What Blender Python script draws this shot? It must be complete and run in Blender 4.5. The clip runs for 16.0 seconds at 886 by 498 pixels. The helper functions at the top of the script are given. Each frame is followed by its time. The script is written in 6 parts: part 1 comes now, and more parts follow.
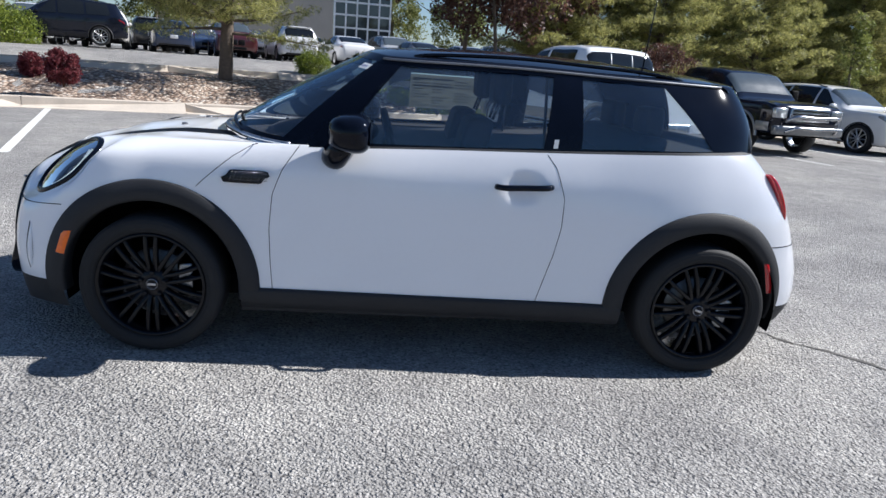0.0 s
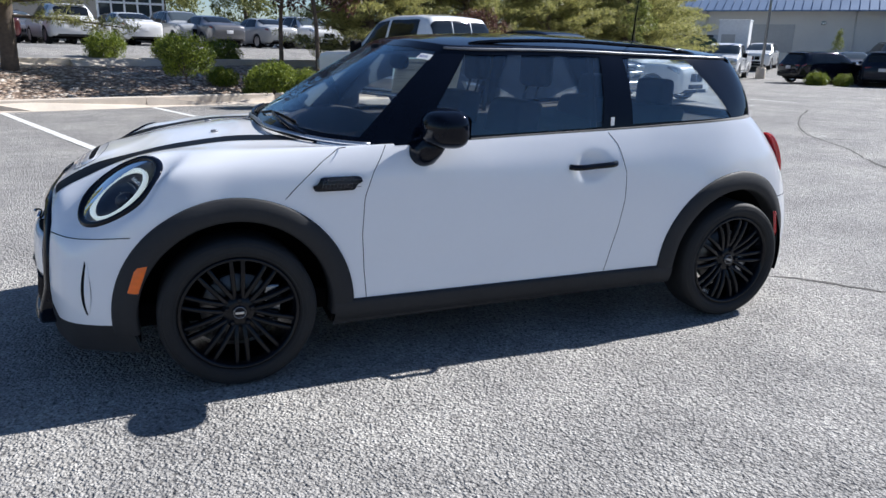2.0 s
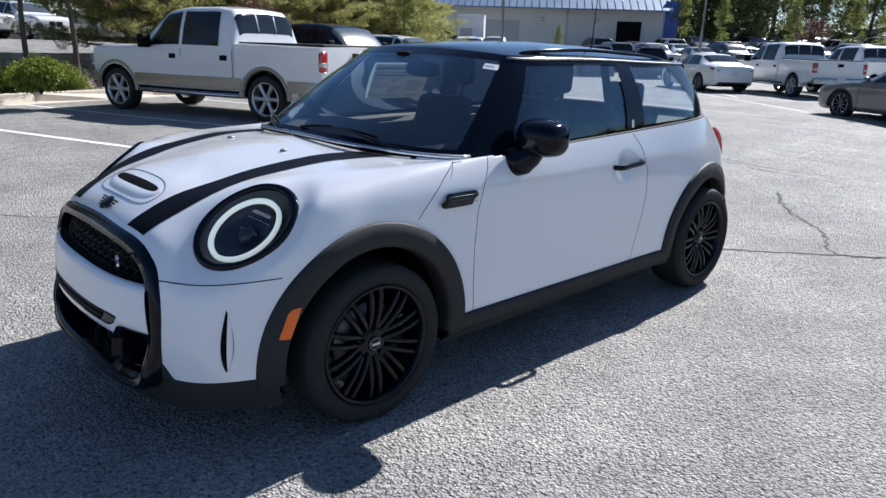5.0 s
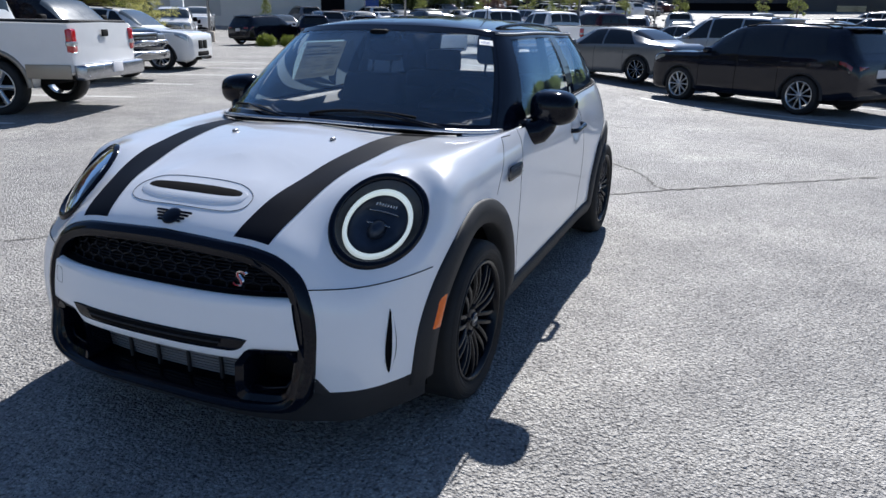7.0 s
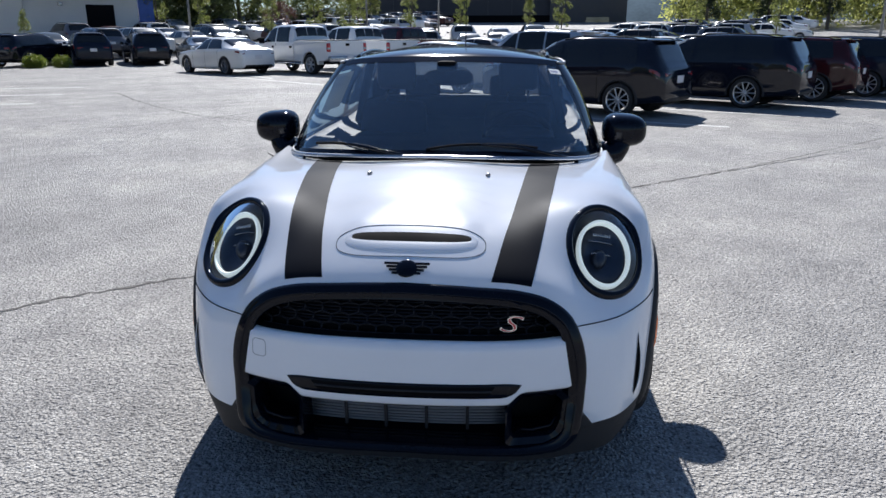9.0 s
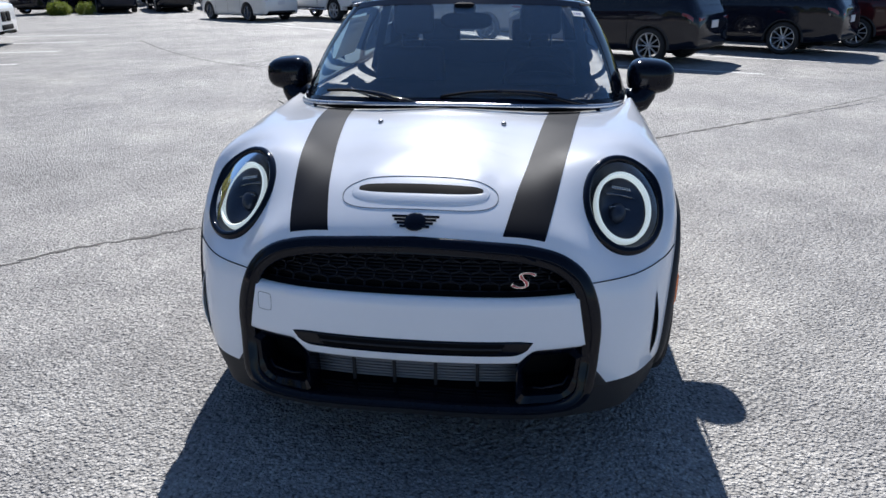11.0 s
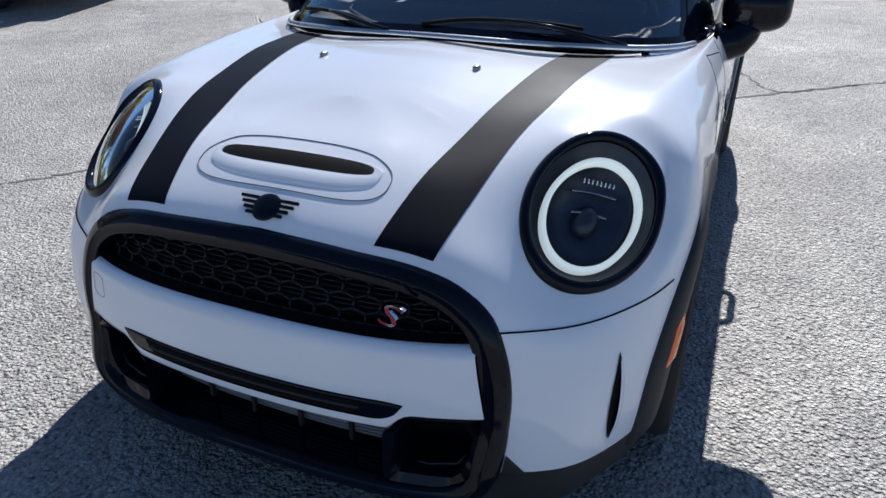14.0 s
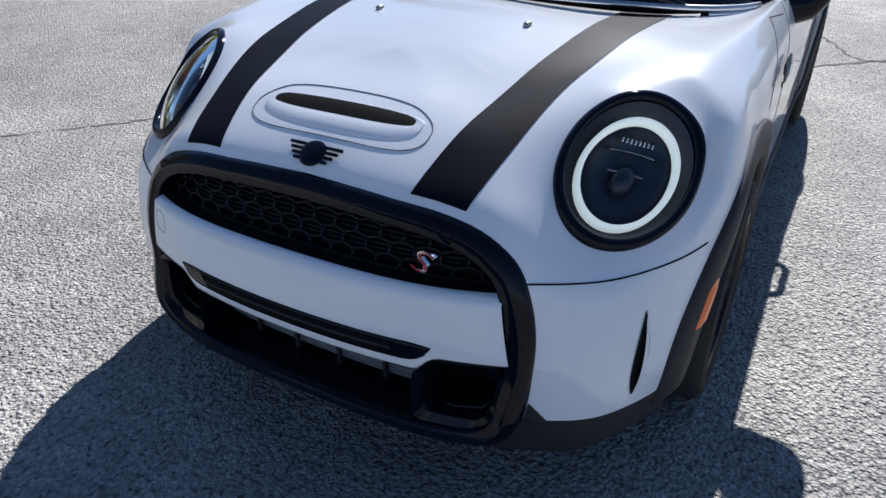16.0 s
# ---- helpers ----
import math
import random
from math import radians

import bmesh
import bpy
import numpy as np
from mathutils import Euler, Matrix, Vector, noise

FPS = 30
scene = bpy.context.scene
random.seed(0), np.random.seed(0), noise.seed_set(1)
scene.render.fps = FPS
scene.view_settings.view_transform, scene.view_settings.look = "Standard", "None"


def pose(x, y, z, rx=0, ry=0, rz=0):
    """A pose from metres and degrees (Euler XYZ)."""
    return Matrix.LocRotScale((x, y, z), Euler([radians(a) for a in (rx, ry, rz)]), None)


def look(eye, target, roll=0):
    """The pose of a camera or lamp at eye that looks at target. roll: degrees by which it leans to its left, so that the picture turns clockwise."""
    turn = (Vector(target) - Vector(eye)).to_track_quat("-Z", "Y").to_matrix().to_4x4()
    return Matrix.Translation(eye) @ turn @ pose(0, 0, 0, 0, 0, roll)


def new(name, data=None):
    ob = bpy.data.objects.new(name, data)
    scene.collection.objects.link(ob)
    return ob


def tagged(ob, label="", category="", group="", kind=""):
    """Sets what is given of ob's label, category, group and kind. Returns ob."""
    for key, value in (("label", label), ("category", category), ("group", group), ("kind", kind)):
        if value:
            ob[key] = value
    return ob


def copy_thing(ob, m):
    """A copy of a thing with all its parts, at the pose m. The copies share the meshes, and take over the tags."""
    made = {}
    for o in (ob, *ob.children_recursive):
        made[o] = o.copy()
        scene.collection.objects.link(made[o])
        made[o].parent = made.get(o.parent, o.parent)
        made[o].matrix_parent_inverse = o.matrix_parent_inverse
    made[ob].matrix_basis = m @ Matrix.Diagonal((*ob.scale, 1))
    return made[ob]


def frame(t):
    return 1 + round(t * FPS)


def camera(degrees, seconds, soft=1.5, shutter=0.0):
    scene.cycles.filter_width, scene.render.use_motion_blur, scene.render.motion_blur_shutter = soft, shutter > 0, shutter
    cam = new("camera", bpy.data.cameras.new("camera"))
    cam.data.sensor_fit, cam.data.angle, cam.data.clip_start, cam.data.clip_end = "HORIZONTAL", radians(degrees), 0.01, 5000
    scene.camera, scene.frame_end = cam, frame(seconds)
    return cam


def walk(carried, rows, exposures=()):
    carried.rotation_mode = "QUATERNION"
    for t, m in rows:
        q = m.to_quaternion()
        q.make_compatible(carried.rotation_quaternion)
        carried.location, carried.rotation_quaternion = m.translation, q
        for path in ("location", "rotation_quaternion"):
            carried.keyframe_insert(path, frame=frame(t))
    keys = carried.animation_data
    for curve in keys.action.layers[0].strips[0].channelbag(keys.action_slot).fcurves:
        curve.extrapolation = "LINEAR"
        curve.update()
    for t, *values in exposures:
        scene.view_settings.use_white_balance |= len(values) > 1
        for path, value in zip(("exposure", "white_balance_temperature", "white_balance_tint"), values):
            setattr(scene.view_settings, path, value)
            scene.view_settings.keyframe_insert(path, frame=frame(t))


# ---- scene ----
cam = camera(65.3, 16.0)
PATH = [
    (0, (1.013, -3.813, 1.324), (1.18, -1.885, 0.819), 4.4),
    (0.5, (0.827, -3.847, 1.316), (1.109, -1.933, 0.807), 4.2),
    (1, (0.527, -3.681, 1.325), (0.933, -1.794, 0.803), 3.5),
    (1.5, (0.128, -3.59, 1.327), (0.685, -1.747, 0.786), 2.5),
    (2, (-0.214, -3.521, 1.349), (0.502, -1.74, 0.789), 1.5),
    (2.5, (-0.451, -3.31, 1.375), (0.395, -1.588, 0.813), 0.5),
    (3, (-0.767, -3.169, 1.382), (0.169, -1.486, 0.841), -0.0),
    (3.5, (-0.996, -3.035, 1.386), (0.029, -1.411, 0.829), -0.0),
    (4, (-1.106, -2.869, 1.387), (0.002, -1.298, 0.835), 0.5),
    (4.5, (-1.261, -2.779, 1.401), (-0.064, -1.279, 0.839), 1.3),
    (5, (-1.461, -2.737, 1.392), (-0.146, -1.34, 0.828), 1.9),
    (5.2, (-1.532, -2.67, 1.378), (-0.177, -1.316, 0.804), 2.1),
    (7.3, (-2.449, -1.427, 1.408), (-0.648, -0.799, 0.804), 0.8),
    (7.5, (-2.53, -1.265, 1.423), (-0.702, -0.705, 0.836), 0.8),
    (8, (-2.571, -0.944, 1.42), (-0.702, -0.554, 0.825), 0.7),
    (8.5, (-2.592, -0.614, 1.424), (-0.697, -0.351, 0.844), 0.4),
    (9, (-2.665, -0.299, 1.474), (-0.761, -0.125, 0.886), -0.0),
    (9.2, (-2.671, -0.245, 1.484), (-0.766, -0.103, 0.892), -0.1),
    (11.3, (-2.521, -0.392, 1.445), (-0.69, -0.13, 0.684), 0.0),
    (11.5, (-2.434, -0.487, 1.435), (-0.616, -0.21, 0.649), 0.4),
    (12, (-2.193, -0.611, 1.389), (-0.415, -0.238, 0.555), 0.5),
    (12.5, (-1.965, -0.671, 1.379), (-0.227, -0.207, 0.504), 0.5),
    (13, (-1.8, -0.806, 1.378), (-0.095, -0.274, 0.477), 0.5),
    (13.5, (-1.742, -0.807, 1.379), (-0.074, -0.182, 0.471), -0.0),
    (14, (-1.72, -0.87, 1.372), (-0.09, -0.165, 0.451), -0.4),
    (14.5, (-1.717, -0.995, 1.382), (-0.105, -0.253, 0.459), -0.7),
    (15, (-1.73, -0.992, 1.387), (-0.142, -0.2, 0.464), -1.4),
    (15.5, (-1.742, -0.967, 1.389), (-0.186, -0.151, 0.435), -1.4),
    (16, (-1.74, -0.953, 1.372), (-0.241, -0.1, 0.358), -0.5),
]
walk(cam, [(t, look(eye, target, roll)) for t, eye, target, roll in PATH], [(0, 0.97, 5880, 12), (2.5, 1.03, 5880, 12), (5.2, 1.02, 5880, 12), (9, 0.97, 5880, 12), (12, 1.06, 5880, 12), (16, 1.02, 5880, 12)])

# ---- world, sun, exposure ----
SUN_DIR = Vector((1.13, 0.16, 1.02)).normalized()
world = bpy.data.worlds.new("sky")
scene.world = world
world.use_nodes = True
sky = world.node_tree.nodes.new("ShaderNodeTexSky")
sky.sky_type = "NISHITA"
sky.sun_disc = False
sky.sun_elevation = math.asin(SUN_DIR.z)
sky.sun_rotation = math.atan2(SUN_DIR.x, SUN_DIR.y)
sky.air_density, sky.dust_density, sky.ozone_density = 1.0, 0.15, 4.5
back = world.node_tree.nodes["Background"]
back.inputs["Strength"].default_value = 0.048
world.node_tree.links.new(sky.outputs[0], back.inputs[0])
sun_data = bpy.data.lights.new("sun", "SUN")
sun_data.energy, sun_data.angle, sun_data.color = 4.55, radians(0.55), (1.0, 0.94, 0.84)
sun = new("sun", sun_data)
sun.matrix_world = look(SUN_DIR * 60, (0, 0, 0))


# ---- material helpers ----
def nodes_of(name):
    m = bpy.data.materials.new(name)
    m.use_nodes = True
    return m, m.node_tree.nodes, m.node_tree.links, m.node_tree.nodes["Principled BSDF"]


def coords(n):
    tc = n.new("ShaderNodeTexCoord")
    return tc.outputs["Object"]


def noise_tex(n, l, vec, scale, detail=4, rough=0.55):
    t = n.new("ShaderNodeTexNoise")
    t.inputs["Scale"].default_value, t.inputs["Detail"].default_value, t.inputs["Roughness"].default_value = scale, detail, rough
    if vec:
        l.new(vec, t.inputs["Vector"])
    return t.outputs["Fac"]


def ramp(n, l, fac, stops):
    r = n.new("ShaderNodeValToRGB")
    e = r.color_ramp.elements
    e[0].position, e[0].color = stops[0][0], (*stops[0][1], 1)
    e[1].position, e[1].color = stops[-1][0], (*stops[-1][1], 1)
    for p, c in stops[1:-1]:
        k = e.new(p)
        k.color = (*c, 1)
    l.new(fac, r.inputs[0])
    return r.outputs[0]


def plain(name, colour, rough=0.5, metal=0.0, coat=0.0, vary=0.12, scale=6.0, grain=0.0, grain_scale=300.0, spec=0.5):
    """Principled surface with soft colour variation at two scales, varied roughness and fine relief."""
    m, n, l, p = nodes_of(name)
    vec = coords(n)
    big, fine = noise_tex(n, l, vec, scale), noise_tex(n, l, vec, scale * 14, 3)
    add = n.new("ShaderNodeMath")
    add.operation = "MULTIPLY_ADD"
    l.new(fine, add.inputs[0])
    add.inputs[1].default_value = 0.4
    l.new(big, add.inputs[2])
    lo = tuple(c * (1 - vary) for c in colour)
    hi = tuple(min(1, c * (1 + vary)) for c in colour)
    l.new(ramp(n, l, add.outputs[0], [(0.4, lo), (1.0, hi)]), p.inputs["Base Color"])
    p.inputs["Metallic"].default_value = metal
    p.inputs["Specular IOR Level"].default_value = spec
    p.inputs["Coat Weight"].default_value = coat
    p.inputs["Coat Roughness"].default_value = 0.04
    rr = n.new("ShaderNodeMapRange")
    rr.inputs["To Min"].default_value, rr.inputs["To Max"].default_value = max(0.02, rough * 0.85), min(1, rough * 1.15)
    l.new(big, rr.inputs["Value"])
    l.new(rr.outputs[0], p.inputs["Roughness"])
    if grain:
        b = n.new("ShaderNodeBump")
        b.inputs["Strength"].default_value, b.inputs["Distance"].default_value = grain, 0.002
        l.new(noise_tex(n, l, vec, grain_scale, 3), b.inputs["Height"])
        l.new(b.outputs[0], p.inputs["Normal"])
    return m


def glass(name, tint, rough=0.0, ior=1.5, sheen=(1, 1, 1), veil=0.0):
    """A thin pane: clear tinted body with a glossy face and, where given, a blue film that scatters light and paints in
    haze and reflected sky.
    """
    m, n, l, p = nodes_of(name)
    n.remove(p)
    out = n["Material Output"]
    tr, gl, fr, mx = n.new("ShaderNodeBsdfTransparent"), n.new("ShaderNodeBsdfGlossy"), n.new("ShaderNodeFresnel"), n.new("ShaderNodeMixShader")
    tr.inputs[0].default_value = (*tint, 1)
    gl.inputs["Color"].default_value = (*sheen, 1)
    gl.inputs["Roughness"].default_value = rough
    fr.inputs["IOR"].default_value = ior
    l.new(fr.outputs[0], mx.inputs[0])
    l.new(tr.outputs[0], mx.inputs[1])
    l.new(gl.outputs[0], mx.inputs[2])
    if veil:
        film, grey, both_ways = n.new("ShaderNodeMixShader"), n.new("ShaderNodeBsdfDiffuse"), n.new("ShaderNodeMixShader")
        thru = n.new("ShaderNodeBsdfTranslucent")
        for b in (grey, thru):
            # blue put into the film in place of haze and sky reflection
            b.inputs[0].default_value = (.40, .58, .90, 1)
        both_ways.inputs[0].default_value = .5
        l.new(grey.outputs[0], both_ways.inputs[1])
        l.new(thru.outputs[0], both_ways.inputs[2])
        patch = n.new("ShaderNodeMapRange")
        patch.inputs["To Min"].default_value, patch.inputs["To Max"].default_value = veil * .6, veil * 1.4
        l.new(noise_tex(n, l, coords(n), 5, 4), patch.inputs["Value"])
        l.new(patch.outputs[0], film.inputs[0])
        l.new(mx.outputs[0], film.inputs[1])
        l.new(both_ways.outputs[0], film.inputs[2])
        mx = film
    l.new(mx.outputs[0], out.inputs[0])
    return m


def glow(name, colour, strength):
    m, n, l, p = nodes_of(name)
    p.inputs["Base Color"].default_value = (*colour, 1)
    p.inputs["Emission Color"].default_value = (*colour, 1)
    p.inputs["Emission Strength"].default_value = strength
    p.inputs["Roughness"].default_value = 0.2
    return m


def asphalt_material():
    m, n, l, p = nodes_of("weathered asphalt")
    vec = coords(n)
    stone = n.new("ShaderNodeTexVoronoi")
    stone.inputs["Scale"].default_value = 88
    stone.inputs["Randomness"].default_value = 1.0
    l.new(vec, stone.inputs["Vector"])
    speck = n.new("ShaderNodeSeparateColor")
    l.new(stone.outputs["Color"], speck.inputs[0])
    base = ramp(n, l, speck.outputs[0], [(0.0, (0.312, 0.301, 0.286)), (0.45, (0.372, 0.360, 0.342)), (0.8, (0.422, 0.407, 0.386)), (1.0, (0.50, 0.483, 0.459))])
    # shade between the stones and in the pits, painted into the colour
    gap = ramp(n, l, stone.outputs["Distance"], [(0.25, (1, 1, 1)), (0.75, (0.70, 0.70, 0.71))])
    pit_shade = ramp(n, l, noise_tex(n, l, vec, 55, 1.5, 0.5), [(0.34, (0.45, 0.45, 0.46)), (0.44, (1, 1, 1))])
    stains = ramp(n, l, noise_tex(n, l, vec, 0.45, 6, 0.62), [(0.30, (0.74, 0.74, 0.75)), (0.5, (0.96, 0.96, 0.96)), (0.72, (1.20, 1.19, 1.16))])
    c = base
    patches = ramp(n, l, noise_tex(n, l, vec, 1.9, 5, 0.7), [(0.3, (0.80, 0.80, 0.805)), (0.7, (1.16, 1.16, 1.15))])
    mottle = ramp(n, l, noise_tex(n, l, vec, 12, 4, 0.65), [(0.3, (0.84, 0.84, 0.845)), (0.7, (1.13, 1.13, 1.12))])
    for f in (gap, pit_shade, stains, patches, mottle):
        mx = n.new("ShaderNodeMix")
        mx.data_type, mx.blend_type = "RGBA", "MULTIPLY"
        mx.inputs["Factor"].default_value = 1
        l.new(c, mx.inputs["A"])
        l.new(f, mx.inputs["B"])
        c = mx.outputs["Result"]
    l.new(c, p.inputs["Base Color"])
    p.inputs["Roughness"].default_value = 0.66
    p.inputs["Specular IOR Level"].default_value = 0.14
    p.inputs["Diffuse Roughness"].default_value = 0.1
    h = n.new("ShaderNodeMath")
    h.operation = "MULTIPLY_ADD"
    l.new(noise_tex(n, l, vec, 46, 2.4, 0.55), h.inputs[0])
    h.inputs[1].default_value = 2.2
    inv = n.new("ShaderNodeMath")
    inv.operation = "MULTIPLY"
    inv.inputs[1].default_value = -0.9
    l.new(stone.outputs["Distance"], inv.inputs[0])
    l.new(inv.outputs[0], h.inputs[2])
    b = n.new("ShaderNodeBump")
    b.inputs["Strength"].default_value, b.inputs["Distance"].default_value = 1.0, 0.0095
    l.new(h.outputs[0], b.inputs["Height"])
    l.new(b.outputs[0], p.inputs["Normal"])
    return m


def gravel_material():
    m, n, l, p = nodes_of("tan landscaping gravel")
    vec = coords(n)
    st = n.new("ShaderNodeTexVoronoi")
    st.inputs["Scale"].default_value = 11
    l.new(vec, st.inputs["Vector"])
    sp = n.new("ShaderNodeSeparateColor")
    l.new(st.outputs["Color"], sp.inputs[0])
    base = ramp(n, l, sp.outputs[0], [(0.0, (0.19, 0.13, 0.095)), (0.4, (0.36, 0.265, 0.20)), (0.75, (0.48, 0.39, 0.31)), (1.0, (0.68, 0.61, 0.53))])
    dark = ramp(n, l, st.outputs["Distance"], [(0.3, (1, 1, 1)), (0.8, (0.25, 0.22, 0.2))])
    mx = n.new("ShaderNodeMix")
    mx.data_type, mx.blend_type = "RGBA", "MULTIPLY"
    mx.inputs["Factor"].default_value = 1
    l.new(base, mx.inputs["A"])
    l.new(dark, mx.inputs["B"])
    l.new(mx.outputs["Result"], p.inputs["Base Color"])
    p.inputs["Roughness"].default_value = 0.9
    b = n.new("ShaderNodeBump")
    b.inputs["Strength"].default_value, b.inputs["Distance"].default_value = 1.0, 0.05
    b.invert = True
    l.new(st.outputs["Distance"], b.inputs["Height"])
    l.new(b.outputs[0], p.inputs["Normal"])
    return m


def foliage(name, dark, light, share=0.35):
    """Leaves whose colour varies from one to the next and that let some light through."""
    m, n, l, p = nodes_of(name)
    geo = n.new("ShaderNodeNewGeometry")
    c = ramp(n, l, geo.outputs["Random Per Island"], [(0.0, dark), (1.0, light)])
    l.new(c, p.inputs["Base Color"])
    p.inputs["Roughness"].default_value = 0.55
    tr, mx = n.new("ShaderNodeBsdfTranslucent"), n.new("ShaderNodeMixShader")
    l.new(c, tr.inputs[0])
    mx.inputs[0].default_value = share
    l.new(p.outputs[0], mx.inputs[1])
    l.new(tr.outputs[0], mx.inputs[2])
    l.new(mx.outputs[0], n["Material Output"].inputs[0])
    return m


WHITE = plain("pearl white paint", (0.885, 0.888, 0.905), 0.38, 0.0, 1.0, 0.015, 3, spec=0.05)
WHITE.node_tree.nodes["Principled BSDF"].inputs["Diffuse Roughness"].default_value = 0.75
WHITE.node_tree.nodes["Principled BSDF"].inputs["Coat IOR"].default_value = 1.6
BLACK = plain("gloss black paint", (0.003, 0.0045, 0.010), 0.06, 0.0, 0.0, 0.2, spec=0.21)
ROOFBLACK = plain("gloss black roof paint", (0.004, 0.005, 0.009), 0.09, 0.0, 0.0, 0.2, spec=0.5)
STRIPE = plain("satin black stripe film", (0.007, 0.0085, 0.013), 0.48, 0.0, 0.02, 0.1, spec=0.03)
STRIPE.node_tree.nodes["Principled BSDF"].inputs["Coat Roughness"].default_value = 0.10
PLASTIC = plain("grained black plastic", (0.024, 0.025, 0.028), 0.62, 0, 0, 0.2, 5, 0.35, 420, spec=0.28)
RUBBER = plain("tyre rubber", (0.021, 0.0215, 0.023), 0.7, 0, 0, 0.25, 9, 0.3, 250, spec=0.3)
RIM = plain("gloss black alloy", (0.004, 0.005, 0.008), 0.24, 0.0, 0.12, 0.2, spec=0.2)
STEEL = plain("brake steel", (0.15, 0.148, 0.145), 0.38, 0.9, 0, 0.2, 30)
CHROME = plain("chrome", (0.75, 0.76, 0.78), 0.10, 1.0, 0, 0.03)
DARKCHROME = plain("dark chrome", (0.22, 0.23, 0.25), 0.2, 1.0, 0, 0.1)
TRIM = plain("interior trim", (0.016, 0.017, 0.020), 0.7, 0, 0, 0.2, 8, 0.2, 200)
SEAT = plain("black seat fabric", (0.022, 0.023, 0.028), 0.8, 0, 0, 0.2, 12, 0.4, 500)
GAP = plain("panel gap", (0.004, 0.004, 0.005), 0.8, spec=0.12)
RED = plain("red lamp lens", (0.42, 0.006, 0.010), 0.12, 0, 1.0, 0.1)
AMBER = plain("amber reflector", (0.85, 0.15, 0.004), 0.25, 0, 0.3, 0.1, 60)
LENS = glass("clear lamp lens", (0.93, 0.95, 0.97), 0.0, 1.10)
# blue sheen and film carry the sky's reflection in their colour
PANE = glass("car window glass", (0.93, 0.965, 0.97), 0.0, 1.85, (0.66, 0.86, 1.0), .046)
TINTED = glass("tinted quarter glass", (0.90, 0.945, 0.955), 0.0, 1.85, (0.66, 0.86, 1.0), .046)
PAPER = plain("white paper label", (0.78, 0.78, 0.76), 0.6, 0, 0, 0.04)
INK = plain("grey print", (0.22, 0.22, 0.23), 0.6)
BLUEINK = plain("blue print", (0.06, 0.09, 0.30), 0.6)
SILVER = plain("silver trim", (0.55, 0.56, 0.58), 0.28, 1.0, 0, 0.05)
DRL = glow("white light ring", (0.90, 0.95, 0.84), 0.22)
MIRROR = plain("mirror glass", (0.85, 0.87, 0.88), 0.02, 1.0, 0, 0.01)
ASPHALT = asphalt_material()
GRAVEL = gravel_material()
CONCRETE = plain("kerb concrete", (0.52, 0.455, 0.38), 0.85, 0, 0, 0.18, 2.5, 0.5, 90)
LINEPAINT = plain("worn white road paint", (0.62, 0.62, 0.60), 0.75, 0, 0, 0.22, 7, 0.5, 120)


# ---- mesh helpers ----
def part(name, bm, material, parent=None, label="", smooth=True):
    me = bpy.data.meshes.new(name)
    bm.normal_update()
    bm.to_mesh(me)
    bm.free()
    for mt in material if isinstance(material, (list, tuple)) else (material,):
        me.materials.append(mt)
    if smooth:
        me.shade_smooth()
    ob = new(name, me)
    if parent:
        ob.parent = parent
    if label:
        tagged(ob, label)
    return ob


def sharp_edges(ob, angle=40):
    me = ob.data
    me.set_sharp_from_angle(angle=radians(angle))
    return ob


def thing(name, label, category, group="", at=None):
    ob = new(name)
    ob.empty_display_size = 0.2
    tagged(ob, label, category, group)
    if at:
        ob.matrix_world = at
    return ob


def grid_bm(rows, closed_u=False, closed_v=False, flip=False, bm=None):
    """Quads over rows of points; closed_u joins the last row to the first, closed_v the ends of each row."""
    bm = bm or bmesh.new()
    v = [[bm.verts.new(p) for p in r] for r in rows]
    for i in range(len(v) - (0 if closed_u else 1)):
        a, b = v[i], v[(i + 1) % len(v)]
        for j in range(len(a) - (0 if closed_v else 1)):
            k = (j + 1) % len(a)
            q = (a[j], b[j], b[k], a[k]) if not flip else (a[j], a[k], b[k], b[j])
            if len(set(q)) == 4:
                try:
                    bm.faces.new(q)
                except ValueError:
                    pass
    return bm


def hermite(ts, vals, t):
    """Smooth curve through vals at ts, evaluated at t; vals may be vectors."""
    i = max(0, min(len(ts) - 2, int(np.searchsorted(ts, t, side="right")) - 1))

    def slope(k):
        if k == 0:
            return (vals[1] - vals[0]) / (ts[1] - ts[0])
        if k == len(ts) - 1:
            return (vals[-1] - vals[-2]) / (ts[-1] - ts[-2])
        h0, h1 = ts[k] - ts[k - 1], ts[k + 1] - ts[k]
        return ((vals[k] - vals[k - 1]) / h0 * h1 + (vals[k + 1] - vals[k]) / h1 * h0) / (h0 + h1)

    h = ts[i + 1] - ts[i]
    u = (t - ts[i]) / h
    return (vals[i] * (2 * u**3 - 3 * u**2 + 1) + slope(i) * h * (u**3 - 2 * u**2 + u)
            + vals[i + 1] * (3 * u**2 - 2 * u**3) + slope(i + 1) * h * (u**3 - u**2))


def smooth_line(points, n, closed=False):
    """n + 1 points along a smooth curve through the given ones (n when closed)."""
    p = [np.array(q, float) for q in points]
    if closed:
        p = p[-2:] + p + p[:3]
    d = [0.0]
    for a, b in zip(p, p[1:]):
        d.append(d[-1] + max(1e-6, float(np.linalg.norm(b - a)) ** 0.7))
    d = np.array(d)
    t0, t1 = (d[2], d[-3]) if closed else (d[0], d[-1])
    return [hermite(d, p, t0 + (t1 - t0) * i / n) for i in range(n if closed else n + 1)]


